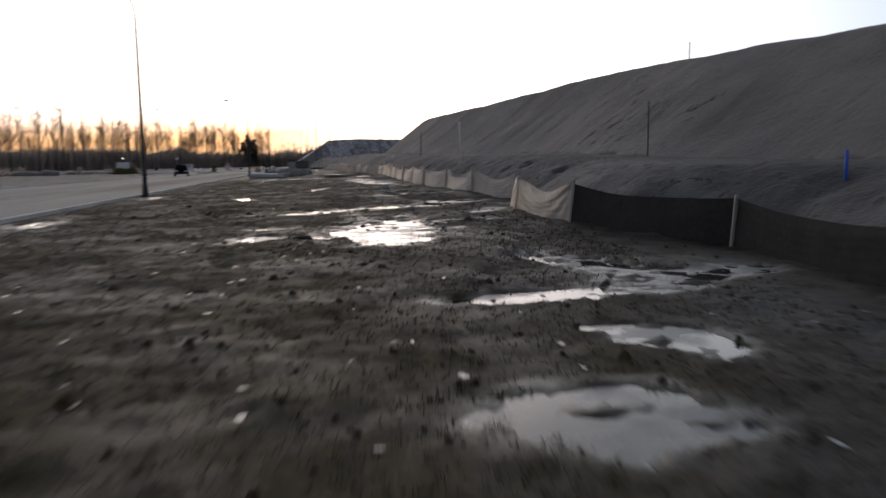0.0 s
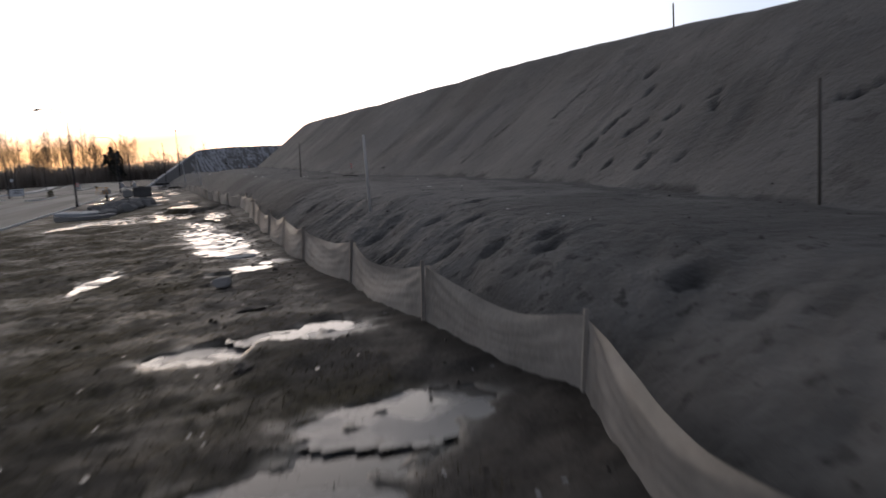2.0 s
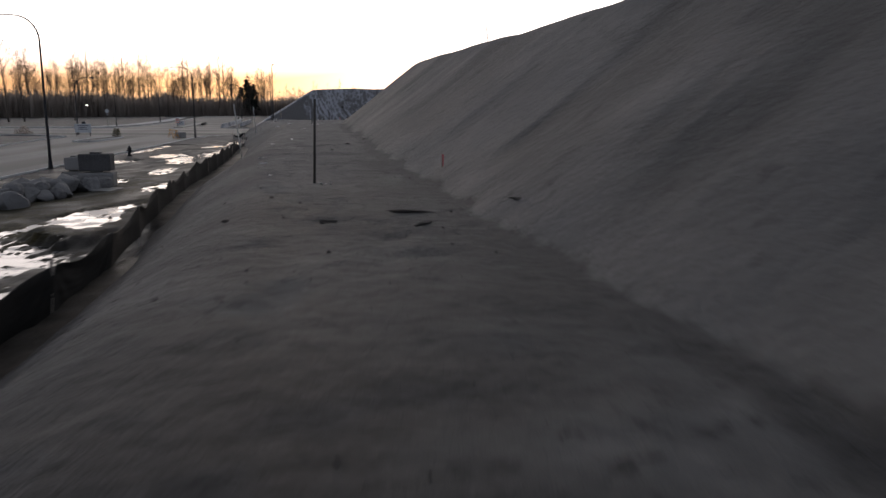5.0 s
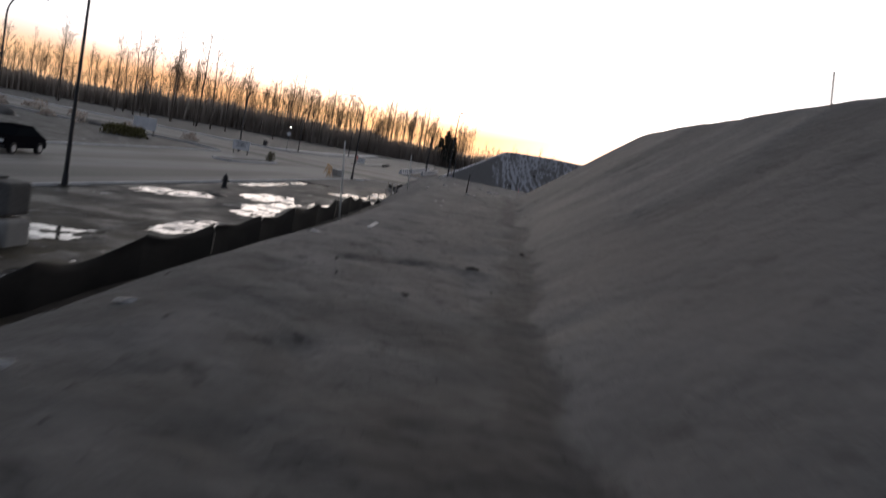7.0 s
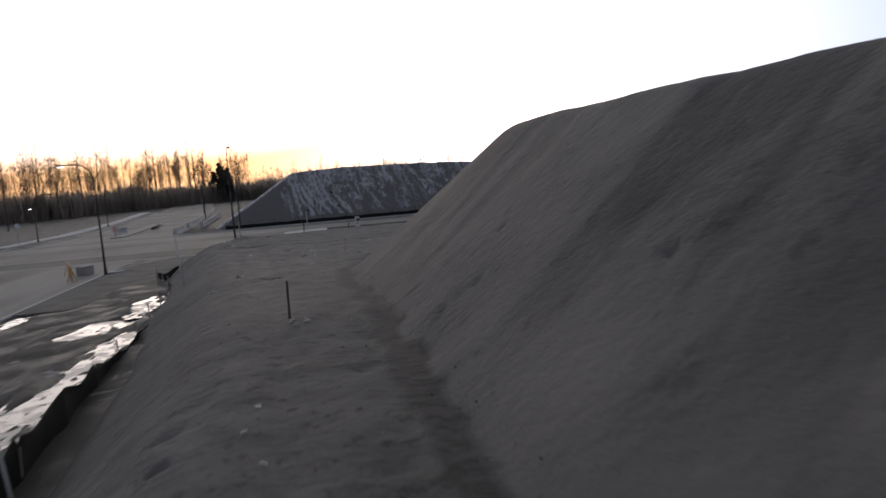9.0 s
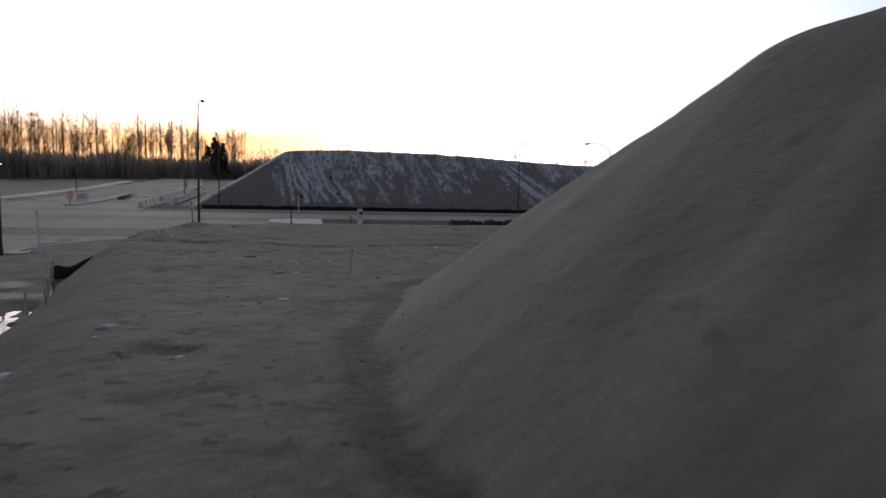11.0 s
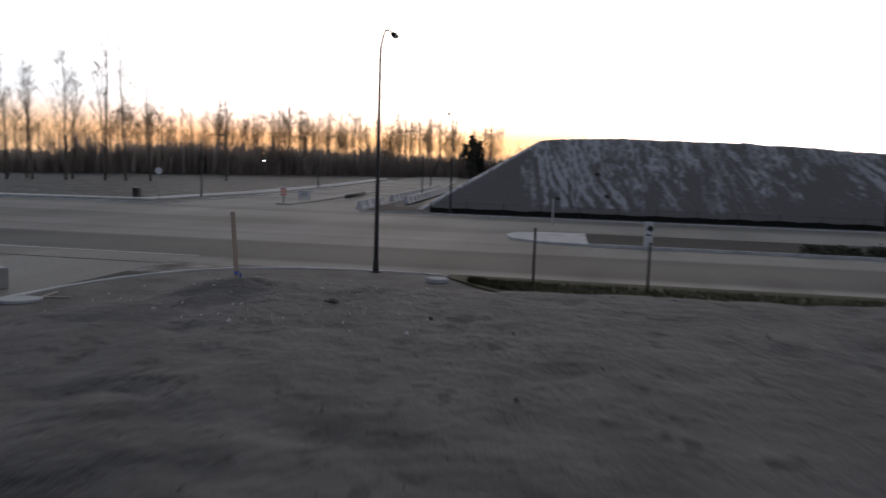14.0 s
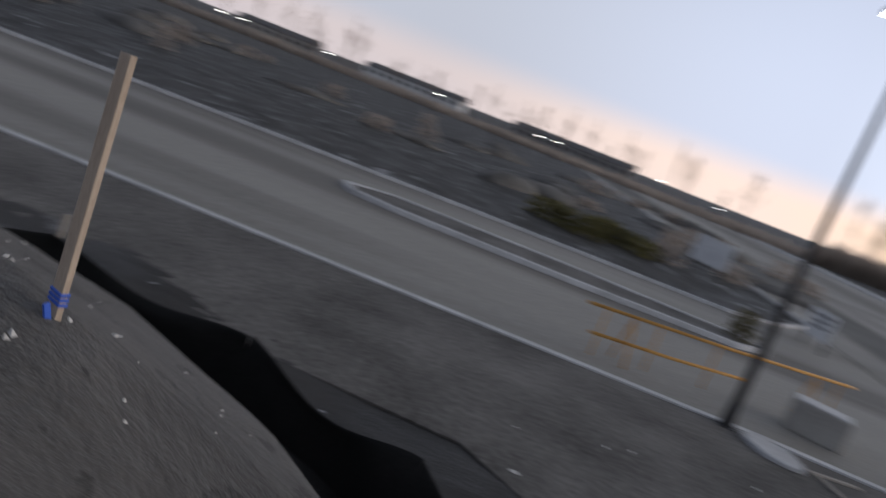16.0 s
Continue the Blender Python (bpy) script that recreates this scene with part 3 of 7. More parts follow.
# centre x, centre y, half length x, half length y, turn
PUDDLES = [(1.6, 3.65, 0.62, 0.5, 0.1), (2.75, 5.5, 0.5, 0.6, 0.3), (2.8, 7.7, 1.2, 0.38, 0.1), (3.95, 10.0, 0.5, 1.6, 0.29), (-1.1, 14.2, 0.5, 0.6, 0.0), (1.45, 15.2, 1.05, 3.0, -0.1), (3.3, 17.0, 1.15, 0.42, 0.05), (5.0, 8.9, 1.1, 0.5, 0.1),
           (-0.95, 15.9, 0.4, 0.45, 0.0), (2.3, 22.5, 3.2, 0.75, 0.62), (4.9, 24.7, 0.9, 0.5, 0.1), (2.95, 28.2, 0.8, 0.5, 0.0), (4.7, 28.6, 0.85, 0.5, 0.0), (0.6, 38.0, 0.3, 1.6, -0.2), (-0.3, 20.4, 0.6, 0.4, 0.3), (4.75, 19.7, 0.5, 0.75, -0.5), (3.6, 35.8, 0.3, 0.3, 0.0),
           (5.0, 37.2, 0.36, 0.42, 0.0), (3.75, 45.0, 0.85, 5.8, 0.09), (4.3, 36.4, 0.34, 0.36, 0.0), (-2.6, 30.0, 0.35, 0.9, 0.2), (0.9, 64.5, 2.9, 3.6, -0.2), (4.4, 58.0, 0.5, 2.4, 0.0), (-1.5, 66.0, 1.6, 1.6, 0.0),
           (3.1, 71.2, 0.7, 1.8, 0.0), (2.9, 80.5, 0.6, 1.6, 0.03), (-0.45, 86.0, 0.8, 1.4, 0.1), (1.0, 90.8, 0.6, 2.2, 0.1), (0.5, 99.4, 0.8, 2.6, 0.05), (-4.6, 102.2, 1.4, 2.4, -0.1), (-1.9, 107.4, 1.2, 2.6, -0.05),
           (-6.1, 118.2, 0.7, 4.6, -0.02), (1.9, 106.0, 0.7, 3.6, 0.0), (-0.4, 104.5, 0.7, 2.4, 0.0), (1.7, 115.0, 0.6, 3.0, 0.0), (0.2, 119.5, 1.0, 2.2, -0.3), (-5.9, 127.0, 0.5, 3.6, 0.0), (1.0, 125.0, 0.7, 2.6, 0.1),
           (-6.6, 19.0, 0.5, 1.6, 0.0), (-6.7, 33.5, 0.5, 1.6, 0.0), (-1.2, 65.5, 0.8, 6.0, -0.45), (3.6, 52.0, 0.6, 3.0, 0.1)]


def puddle_reach(k, x, y):
    """1 on the shore of puddle k, less inside; the shore is ragged."""
    cx, cy, ax, ay, turn = PUDDLES[k]
    c, s = math.cos(turn), math.sin(turn)
    wx = x - cx + 0.55 * min(ax, 1.2) * fbm(x * 1.6, y * 1.3, 91, 4, 0.6)
    wy = y - cy + 0.9 * min(ay, 1.2) * fbm(x * 1.3, y * 1.1, 95, 4, 0.6)
    u, v = (wx * c + wy * s) / ax, (-wx * s + wy * c) / ay
    return np.sqrt(u * u + v * v)


def puddle_level(k):
    cx, cy, ax, ay, _ = PUDDLES[k]
    joined = [p for p in PUDDLES if abs(p[0] - cx) < ax + p[2] and abs(p[1] - cy) < ay + p[3]]
    return float(min(verge_base(np.array([p[0] for p in joined]), np.array([p[1] for p in joined])))) - 0.03 + 0.005 * joined.index(PUDDLES[k])


def kerb_line(y):
    """The kerb runs straight but not quite along y."""
    return -7.7 + 0.006 * np.minimum(y, 147.0)


def verge_base(x, y):
    t = np.clip((x - kerb_line(y)) / (fence_x(y) - kerb_line(y)), 0, 1.15)
    return 0.06 + t * t * (fence_z(y) - 0.06)


def ground_z(x, y):
    """The open ground: soil verge beside the road, flat beyond it."""
    verge = verge_base(x, y)
    rough = 0.05 * fbm(x * 0.9, y * 0.9, 3, 3) + 0.04 * fbm(x * 3.1, y * 3.1, 9, 3, 0.7)
    clods = np.clip(fbm(x * 2.2, y * 2.2, 21, 2) - 0.32, 0, 1) * 0.12
    calm = 0.6 + 0.4 * smooth01((75 - y) / 20)
    edge = smooth01((x - kerb_line(y)) / 0.8)
    z = verge + (rough + clods) * calm * edge
    grain = 0.10 * fbm(x * 4.5, y * 3.6, 13, 3, 0.75) + 0.03 * fbm(x * 1.4, y * 1.4, 14, 2)
    least = np.full_like(x, 9.0)
    for k in range(len(PUDDLES)):
        cx, cy, ax, ay, _ = PUDDLES[k]
        near = (np.abs(x - cx) < 2.2 * max(ax, ay) + 1.5) & (np.abs(y - cy) < 2.2 * max(ax, ay) + 1.5)
        if near.any():
            least[near] = np.minimum(least[near], puddle_reach(k, x[near], y[near]))
    for k in range(len(PUDDLES)):
        cx, cy, ax, ay, _ = PUDDLES[k]
        near = (np.abs(x - cx) < 2.2 * max(ax, ay) + 1.5) & (np.abs(y - cy) < 2.2 * max(ax, ay) + 1.5)
        if not near.any():
            continue
        r = puddle_reach(k, x[near], y[near])
        w = smooth01((2.0 - r) / 0.6)
        bed = puddle_level(k) + 0.12 * np.clip(r - 1.05, -0.28, 0.55) + 1.25 * grain[near] * (0.25 + 0.75 * smooth01((1.35 - r) / 0.3))
        z[near] = np.minimum(z[near], bed) * w + z[near] * (1 - w)
        rim = np.maximum(z[near], puddle_level(k) + 0.012 + 0.3 * np.abs(grain[near]))
        w2 = smooth01((2.7 - r) / 0.7) * smooth01((r - 1.0) / 0.12) * smooth01((least[near] - 1.0) / 0.2)
        z[near] = z[near] * (1 - w2) + rim * w2
    north = smooth01((y - 141) / 4)
    z = z * (1 - north) + (0.12 + 0.02 * fbm(x * 0.8, y * 0.8, 5, 3)) * north
    west = x < kerb_line(y) - 0.05
    z = np.where(west, -0.05 + 0.03 * fbm(x * 0.1, y * 0.1, 7, 2), z)
    street = (y > 157.7) & (x > -7.6)
    z = np.where(street, -0.05, z)
    hidden = smooth01((x - fence_x(y) - 1.2) / 1.5) * (y < 141)
    z = z - hidden * 0.8
    far = smooth01((np.hypot(x, y - 100) - 350) / 200)
    return z * (1 - far) - 0.05 * far


def wet_field(x, y):
    """Soaked soil round the puddles: 1 at the shore, 0 well away from it."""
    least = np.full_like(x, 9.0)
    for k, (cx, cy, ax, ay, _) in enumerate(PUDDLES):
        near = (np.abs(x - cx) < 2.2 * max(ax, ay) + 1.5) & (np.abs(y - cy) < 2.2 * max(ax, ay) + 1.5)
        if near.any():
            least[near] = np.minimum(least[near], puddle_reach(k, x[near], y[near]))
    return 0.85 * smooth01((68 - y) / 14) * smooth01((1.5 + 0.6 * fbm(x * 1.8, y * 1.8, 97, 4, 0.65) - least) / 0.6)


def slip_field(x, y):
    """Patches where the sand has slipped down the slope."""
    f = fbm(y * 1.0 + x * 0.16, x * 0.34, 69, 5, 0.62) + 0.3 * vnoise(x * 0.09, y * 0.09, 70)
    return smooth01((f - 0.40) / 0.12)


# strings of slips on the slope: from x, y to x, y, hollows, size
SCARS = [(13.95, 39.7, 14.5, 40.5, 4, 0.13), (14.0, 37.4, 15.0, 37.9, 8, 0.15), (15.0, 37.9, 16.5, 38.3, 8, 0.19), (13.9, 35.3, 14.2, 35.45, 3, 0.13), (13.85, 33.6, 14.5, 33.85, 6, 0.14),
         (14.95, 34.5, 15.2, 34.6, 2, 0.15), (15.9, 34.9, 16.3, 35.1, 3, 0.15), (18.5, 39.8, 19.0, 40.1, 4, 0.19), (17.3, 38.2, 17.8, 38.4, 3, 0.18), (15.8, 48.8, 17.4, 48.4, 10, 0.12),
         (14.7, 48.6, 15.2, 48.7, 4, 0.12), (16.9, 44.0, 18.5, 44.1, 7, 0.13), (15.3, 36.5, 16.0, 36.2, 5, 0.14), (14.2, 32.3, 14.45, 32.4, 2, 0.13), (15.9, 33.2, 16.9, 34.3, 7, 0.14),
         (15.9, 29.2, 16.8, 28.3, 8, 0.15), (12.3, 99.4, 13.5, 99.2, 9, 0.11), (13.8, 95.3, 14.1, 95.3, 3, 0.10), (14.3, 101.1, 14.6, 101.2, 3, 0.10), (15.2, 91.6, 15.5, 91.8, 3, 0.10),
         (14.7, 93.6, 15.1, 93.8, 4, 0.10), (16.5, 101.5, 16.6, 101.5, 1, 0.14), (14.3, 84.6, 15.6, 84.9, 6, 0.11), (16.0, 82.0, 16.9, 82.5, 5, 0.12)]


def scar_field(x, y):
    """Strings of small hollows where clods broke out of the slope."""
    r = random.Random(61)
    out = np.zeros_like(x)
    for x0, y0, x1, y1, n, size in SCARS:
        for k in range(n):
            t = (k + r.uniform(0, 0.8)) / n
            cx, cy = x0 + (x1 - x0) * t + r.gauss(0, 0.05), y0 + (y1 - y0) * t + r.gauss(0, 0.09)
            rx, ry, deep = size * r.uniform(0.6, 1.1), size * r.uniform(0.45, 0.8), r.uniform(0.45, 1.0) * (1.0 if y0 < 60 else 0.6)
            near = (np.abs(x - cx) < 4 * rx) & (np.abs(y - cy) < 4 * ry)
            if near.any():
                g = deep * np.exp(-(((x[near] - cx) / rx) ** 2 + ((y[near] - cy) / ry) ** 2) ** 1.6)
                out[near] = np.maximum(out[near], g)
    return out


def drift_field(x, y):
    """Drifts that fan down the slope, lowered and darkened."""
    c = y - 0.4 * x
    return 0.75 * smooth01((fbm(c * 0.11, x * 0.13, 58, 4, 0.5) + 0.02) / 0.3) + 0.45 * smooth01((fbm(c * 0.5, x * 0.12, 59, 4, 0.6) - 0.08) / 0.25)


def rut_line(x):
    return np.interp(x, [3, 5, 6.9, 8.7, 9.7, 10.5, 11.8, 12.9, 14.1, 22], [132.2, 132.0, 131.7, 131.2, 130.5, 130.25, 130.3, 130.5, 130.85, 132.5])


# hollows kicked into the edge of the bank: x, y, size
HOLLOWS = [(8.36, 27.9, 0.17), (8.67, 24.8, 0.2), (8.37, 23.5, 0.18), (9.5, 25.5, 0.12), (7.93, 31.1, 0.15), (9.3, 33.4, 0.16), (8.5, 22.6, 0.17), (8.1, 33.0, 0.2), (7.6, 30.6, 0.2), (7.9, 29.2, 0.17), (8.5, 31.5, 0.16),
           (7.3, 35.2, 0.2), (7.0, 33.0, 0.22), (8.6, 28.4, 0.15), (7.5, 41.5, 0.2), (7.2, 44.4, 0.18), (9.0, 36.2, 0.12), (9.6, 38.2, 0.12), (7.0, 99.4, 0.13), (7.5, 95.7, 0.14), (7.65, 94.2, 0.12), (7.0, 103.8, 0.13)]


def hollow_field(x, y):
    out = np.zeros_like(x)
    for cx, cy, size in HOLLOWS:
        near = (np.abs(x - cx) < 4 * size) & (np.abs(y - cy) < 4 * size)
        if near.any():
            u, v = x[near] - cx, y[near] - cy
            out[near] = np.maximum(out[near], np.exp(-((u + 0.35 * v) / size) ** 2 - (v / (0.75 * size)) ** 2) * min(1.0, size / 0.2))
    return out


def mound_z(x, y, both=False):
    """The fill behind the silt fence: bank, bench and the sand mound on it."""
    xf, zf, zb = fence_x(y), fence_z(y), bench_z(y)
    trench = 0.5 * smooth01((y - 78) / 8) * smooth01((112 - y) / 6) - 0.6 * smooth01((y - 112) / 5) * smooth01((134 - y) / 3)
    bank = zf - 0.05 + (0.66 + 0.14 * trench + 0.26 * smooth01((y - 118) / 15) + 0.3 * smooth01((y - 134) / 4)) * np.maximum(x - xf - 0.35 - 0.6 * trench, -0.3) + 0.28 * smooth01((y - 113) / 4) * smooth01((134 - y) / 3)
    nline = 143.5 + 0.10 * (x - 5)
    north = 0.12 + 1.0 * (nline - y - 1.3)
    east = 0.1 + 0.5 * (78 - x)
    lump = 0.2 * fbm(x * 0.55, y * 0.4, 31, 3) + 0.05 * fbm(x * 1.5, y * 1.5, 37, 3) + 0.06 * fbm(x * 4.2, y * 4.2, 38, 3, 0.65)
    pits = -0.3 * np.clip(fbm(x * 0.8, y * 0.6, 41, 2) - 0.22, 0, 1) - 0.16 * np.clip(fbm(x * 1.7 + y * 0.8, y * 1.9 - x * 0.6, 42, 2) - 0.27, 0, 1)
    bank_part = smooth01((xf + 4.2 - x) / 2.4) * smooth01((x - xf) / 0.8)
    near = 0.25 + 0.75 * smooth01((62 - y) / 15)
    flat = zb + 0.03 * fbm(x * 0.35, y * 0.35, 43, 3) + 0.025 * fbm(x * 2.1, y * 2.1, 47, 3)
    flat = flat - 0.10 * np.clip(fbm(x * 1.3, y * 1.3, 49, 2) - 0.25, 0, 1) * 2
    # wheel rut that crosses the flat end, and footprints
    flat = flat - 0.09 * np.exp(-((y - rut_line(x)) / 0.2) ** 2) * (0.8 + fbm(x * 0.7, y * 0.3, 45, 2)) - 0.03 * np.exp(-((y - rut_line(x) - 1.7) / 0.22) ** 2)
    flat = flat - 0.24 * np.clip(fbm(x * 2.9, y * 2.9, 46, 2) - 0.32, 0, 1) * smooth01((y - 118) / 10)
    tracks = -0.05 * np.exp(-((x - xf - 5.4 + 0.4 * vnoise(y * 0.1, y * 0, 4)) / 0.22) ** 2) - 0.04 * np.exp(-((x - xf - 3.9) / 0.2) ** 2)
    flat = flat + tracks * (y > 55)
    bench = smin(smin(flat, bank, 0.7) + (lump + pits) * bank_part * near, north + 0.08 * lump, 0.22) - 0.24 * hollow_field(x, y)
    # at its end the fill falls away towards the fence that rounds the corner
    gap = np.full(np.shape(x), 9.0)
    for (ax, ay), (bx, by) in zip(FENCE_LINE[33:], FENCE_LINE[34:]):
        ux, uy = bx - ax, by - ay
        t = np.clip(((x - ax) * ux + (y - ay) * uy) / (ux * ux + uy * uy), 0, 1)
        gap = np.minimum(gap, np.hypot(x - ax - t * ux, y - ay - t * uy))
    bench = smin(bench, np.interp(gap, [0, 0.3, 1.75, 3.8], [0.02, 0.1, 1.5, 2.62]) + 3 * smooth01((134.5 - y) / 4) + 0.1 * lump, 0.12)
    bench = smin(bench, east, 0.5) + 0.16 * np.exp(-((x - 4.85) ** 2 + (y - 139.3) ** 2) / 0.8)
    # the sand mound
    toe = np.interp(y, [-30, 27, 33, 41, 52, 60, 68, 77, 87, 98, 110, 113, 116, 119], [13.2, 13.0, 13.1, 13.7, 13.9, 13.25, 13.15, 12.55, 12.15, 11.9, 11.4, 11.5, 11.95, 12.6])
    wander = 0.2 * fbm(y * 0.16, y * 0 + 3.0, 51, 3) + 0.12 * fbm(y * 0.9, y * 0, 52, 2)
    d_west = x - toe - wander * np.exp(-np.maximum(x - toe, 0) / 1.2)
    d_north = 0.76 * (x - 13.2) - 0.65 * (y - 120.7) + 0.3 * vnoise(x * 0.2, y * 0.2, 53)
    d_south = y + 22
    inside = smin(smin(d_west, d_north, 0.8), d_south, 2.0)
    gully = 0.2 * fbm(y * 0.13 + x * 0.03, x * 0.12, 61, 3) * smooth01(inside / 4)
    gully = gully + 0.014 * fbm(y * 0.8 + x * 0.1, x * 0.3, 63, 3) * smooth01(inside / 2)
    slip = slip_field(x, y) * (0.12 + 0.88 * smooth01((52 - y) / 8) + 0.75 * smooth01((y - 84) / 8)) * smooth01((inside - 0.8) / 1.5) * smooth01((10.5 - inside) / 2)
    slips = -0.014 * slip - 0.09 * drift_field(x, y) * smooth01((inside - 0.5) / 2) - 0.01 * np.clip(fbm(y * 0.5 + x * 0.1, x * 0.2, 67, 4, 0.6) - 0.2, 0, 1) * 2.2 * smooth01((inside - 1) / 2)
    crest = np.interp(y, [-20, 24, 31, 37, 44, 53, 62, 72, 82, 95, 108, 119], [4.6, 6.15, 6.7, 7.02, 7.5, 8.0, 8.1, 7.95, 7.8, 7.78, 7.85, 7.85]) + 0.16 * fbm(x * 0.25, y * 0.25, 71, 3)
    steep = np.interp(y, [60, 87, 108], [0.67, 0.71, 0.8])
    rise = smin(smin(steep * d_west, 0.65 * d_north, 0.7), 0.67 * d_south, 1.0)
    face = zb - 0.02 + rise + gully + slips - 0.17 * scar_field(x, y)
    top = smin(face, crest, 0.4)
    return (np.where(inside > -0.3, np.maximum(bench, top), bench), inside, slip) if both else np.where(inside > -0.3, np.maximum(bench, top), bench)


def grid_mesh(name, xs, ys, height, mat, keep=None):
    gx, gy = np.meshgrid(xs, ys)
    gz = height(gx, gy)
    nx, ny = len(xs), len(ys)
    co = np.stack([gx, gy, gz], -1).reshape(-1, 3).astype(np.float32)
    i = np.arange(nx * ny).reshape(ny, nx)
    quads = np.stack([i[:-1, :-1], i[:-1, 1:], i[1:, 1:], i[1:, :-1]], -1).reshape(-1, 4)
    if keep is not None:
        ok = keep(gx, gy)
        mid = ok[:-1, :-1] & ok[:-1, 1:] & ok[1:, 1:] & ok[1:, :-1]
        quads = quads[mid.reshape(-1)]
    used = np.unique(quads)
    remap = np.full(nx * ny, -1, np.int64)
    remap[used] = np.arange(len(used))
    co, quads = co[used], remap[quads]
    me = bpy.data.meshes.new(name)
    me.vertices.add(len(co))
    me.vertices.foreach_set("co", co.reshape(-1))
    me.loops.add(len(quads) * 4)
    me.loops.foreach_set("vertex_index", quads.reshape(-1).astype(np.int32))
    me.polygons.add(len(quads))
    me.polygons.foreach_set("loop_start", (np.arange(len(quads)) * 4).astype(np.int32))
    me.polygons.foreach_set("use_smooth", np.ones(len(quads), bool))
    me.materials.append(mat)
    me.update(calc_edges=True)
    me.validate()
    return me


def steps(*runs):
    """Joined ranges (start, stop, step)."""
    out = []
    for a, b, s in runs:
        out.extend(np.arange(a, b - 1e-6, s).tolist())
    out.append(runs[-1][1])
    return np.array(out)


def zg(x, y):
    return float(ground_z(np.array([float(x)]), np.array([float(y)]))[0])


def zm(x, y):
    return float(mound_z(np.array([float(x)]), np.array([float(y)]))[0])


# ---- ground, roads, mounds ----
xs = steps((-3000, -400, 400), (-400, -60, 20), (-60, -12, 2), (-12, -8.0, 0.4), (-8.0, 7.5, 0.10), (7.5, 9.5, 0.5), (9.5, 30, 1.5), (30, 90, 4), (90, 400, 30), (400, 3000, 400))
ys = steps((-3000, -400, 400), (-400, -40, 30), (-40, -4, 1.0), (-4, 26, 0.09), (26, 50, 0.14), (50, 90, 0.25), (90, 145, 0.4), (145, 165, 0.5), (165, 420, 6), (420, 3000, 300))
ground = tagged(new("ground", grid_mesh("ground", xs, ys, ground_z, M_MUD)), "trampled wet brown soil with flattened olive grass", "ground", kind="structure")
co = np.zeros(len(ground.data.vertices) * 3)
ground.data.vertices.foreach_get("co", co)
co = co.reshape(-1, 3)
layer = ground.data.attributes.new("soaked", "FLOAT", "POINT")
layer.data.foreach_set("value", np.ascontiguousarray(wet_field(co[:, 0].copy(), co[:, 1].copy()), dtype=np.float32))

mx = steps((-1.2, 12, 0.18), (12, 19, 0.11), (19, 23, 0.16), (23, 32, 0.3), (32, 84, 1.3))
my = steps((-26, 2, 0.6), (2, 28, 0.18), (28, 51, 0.11), (51, 147, 0.24))
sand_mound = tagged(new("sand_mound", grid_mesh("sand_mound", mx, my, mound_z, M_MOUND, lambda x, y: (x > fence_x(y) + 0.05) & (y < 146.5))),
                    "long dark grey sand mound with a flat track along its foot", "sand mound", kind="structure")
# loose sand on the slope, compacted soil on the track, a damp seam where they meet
co = np.zeros(len(sand_mound.data.vertices) * 3)
sand_mound.data.vertices.foreach_get("co", co)
co = co.reshape(-1, 3)
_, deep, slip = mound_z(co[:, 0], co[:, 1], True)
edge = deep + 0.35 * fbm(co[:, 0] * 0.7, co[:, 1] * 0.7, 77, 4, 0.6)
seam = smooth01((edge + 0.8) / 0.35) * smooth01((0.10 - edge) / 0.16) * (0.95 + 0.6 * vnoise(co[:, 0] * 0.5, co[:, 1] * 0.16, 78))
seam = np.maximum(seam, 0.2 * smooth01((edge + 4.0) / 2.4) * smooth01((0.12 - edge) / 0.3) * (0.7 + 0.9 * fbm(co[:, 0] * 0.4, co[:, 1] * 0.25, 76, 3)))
wander = fbm(co[:, 0] * 0.3, co[:, 1] * 0.3, 82, 4, 0.6)
darker_soil = np.exp(-((co[:, 1] - rut_line(co[:, 0])) / 0.4) ** 2) * smooth01((fbm(co[:, 0] * 0.7, co[:, 1] * 1.4, 79, 3) + 0.2) / 0.25) * smooth01(-deep)
trench = co[:, 0] - fence_x(co[:, 1])
# darker over the bank, most along the foot of the fence
darker_soil = np.maximum(darker_soil, 0.5 * smooth01((4.2 - trench + 3 * wander) / 2.4) * smooth01((co[:, 1] - 46) / 6) * smooth01((128 - co[:, 1]) / 5))
darker_soil = np.maximum(darker_soil, 0.85 * smooth01((1.5 - trench) / 0.7) * smooth01((co[:, 1] - 62) / 8) * smooth01((116 - co[:, 1]) / 5))
darker_soil = np.maximum(darker_soil, 0.4 * smooth01((co[:, 1] - 129 + 5 * fbm(co[:, 0] * 0.35, co[:, 1] * 0.35, 88, 4, 0.6)) / 4) * smooth01((146 - co[:, 1]) / 3))
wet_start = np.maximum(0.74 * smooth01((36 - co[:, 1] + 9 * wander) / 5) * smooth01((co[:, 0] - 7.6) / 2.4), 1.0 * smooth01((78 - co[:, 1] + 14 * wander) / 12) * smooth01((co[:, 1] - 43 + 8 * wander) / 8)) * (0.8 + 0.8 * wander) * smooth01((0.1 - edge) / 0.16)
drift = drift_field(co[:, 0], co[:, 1])
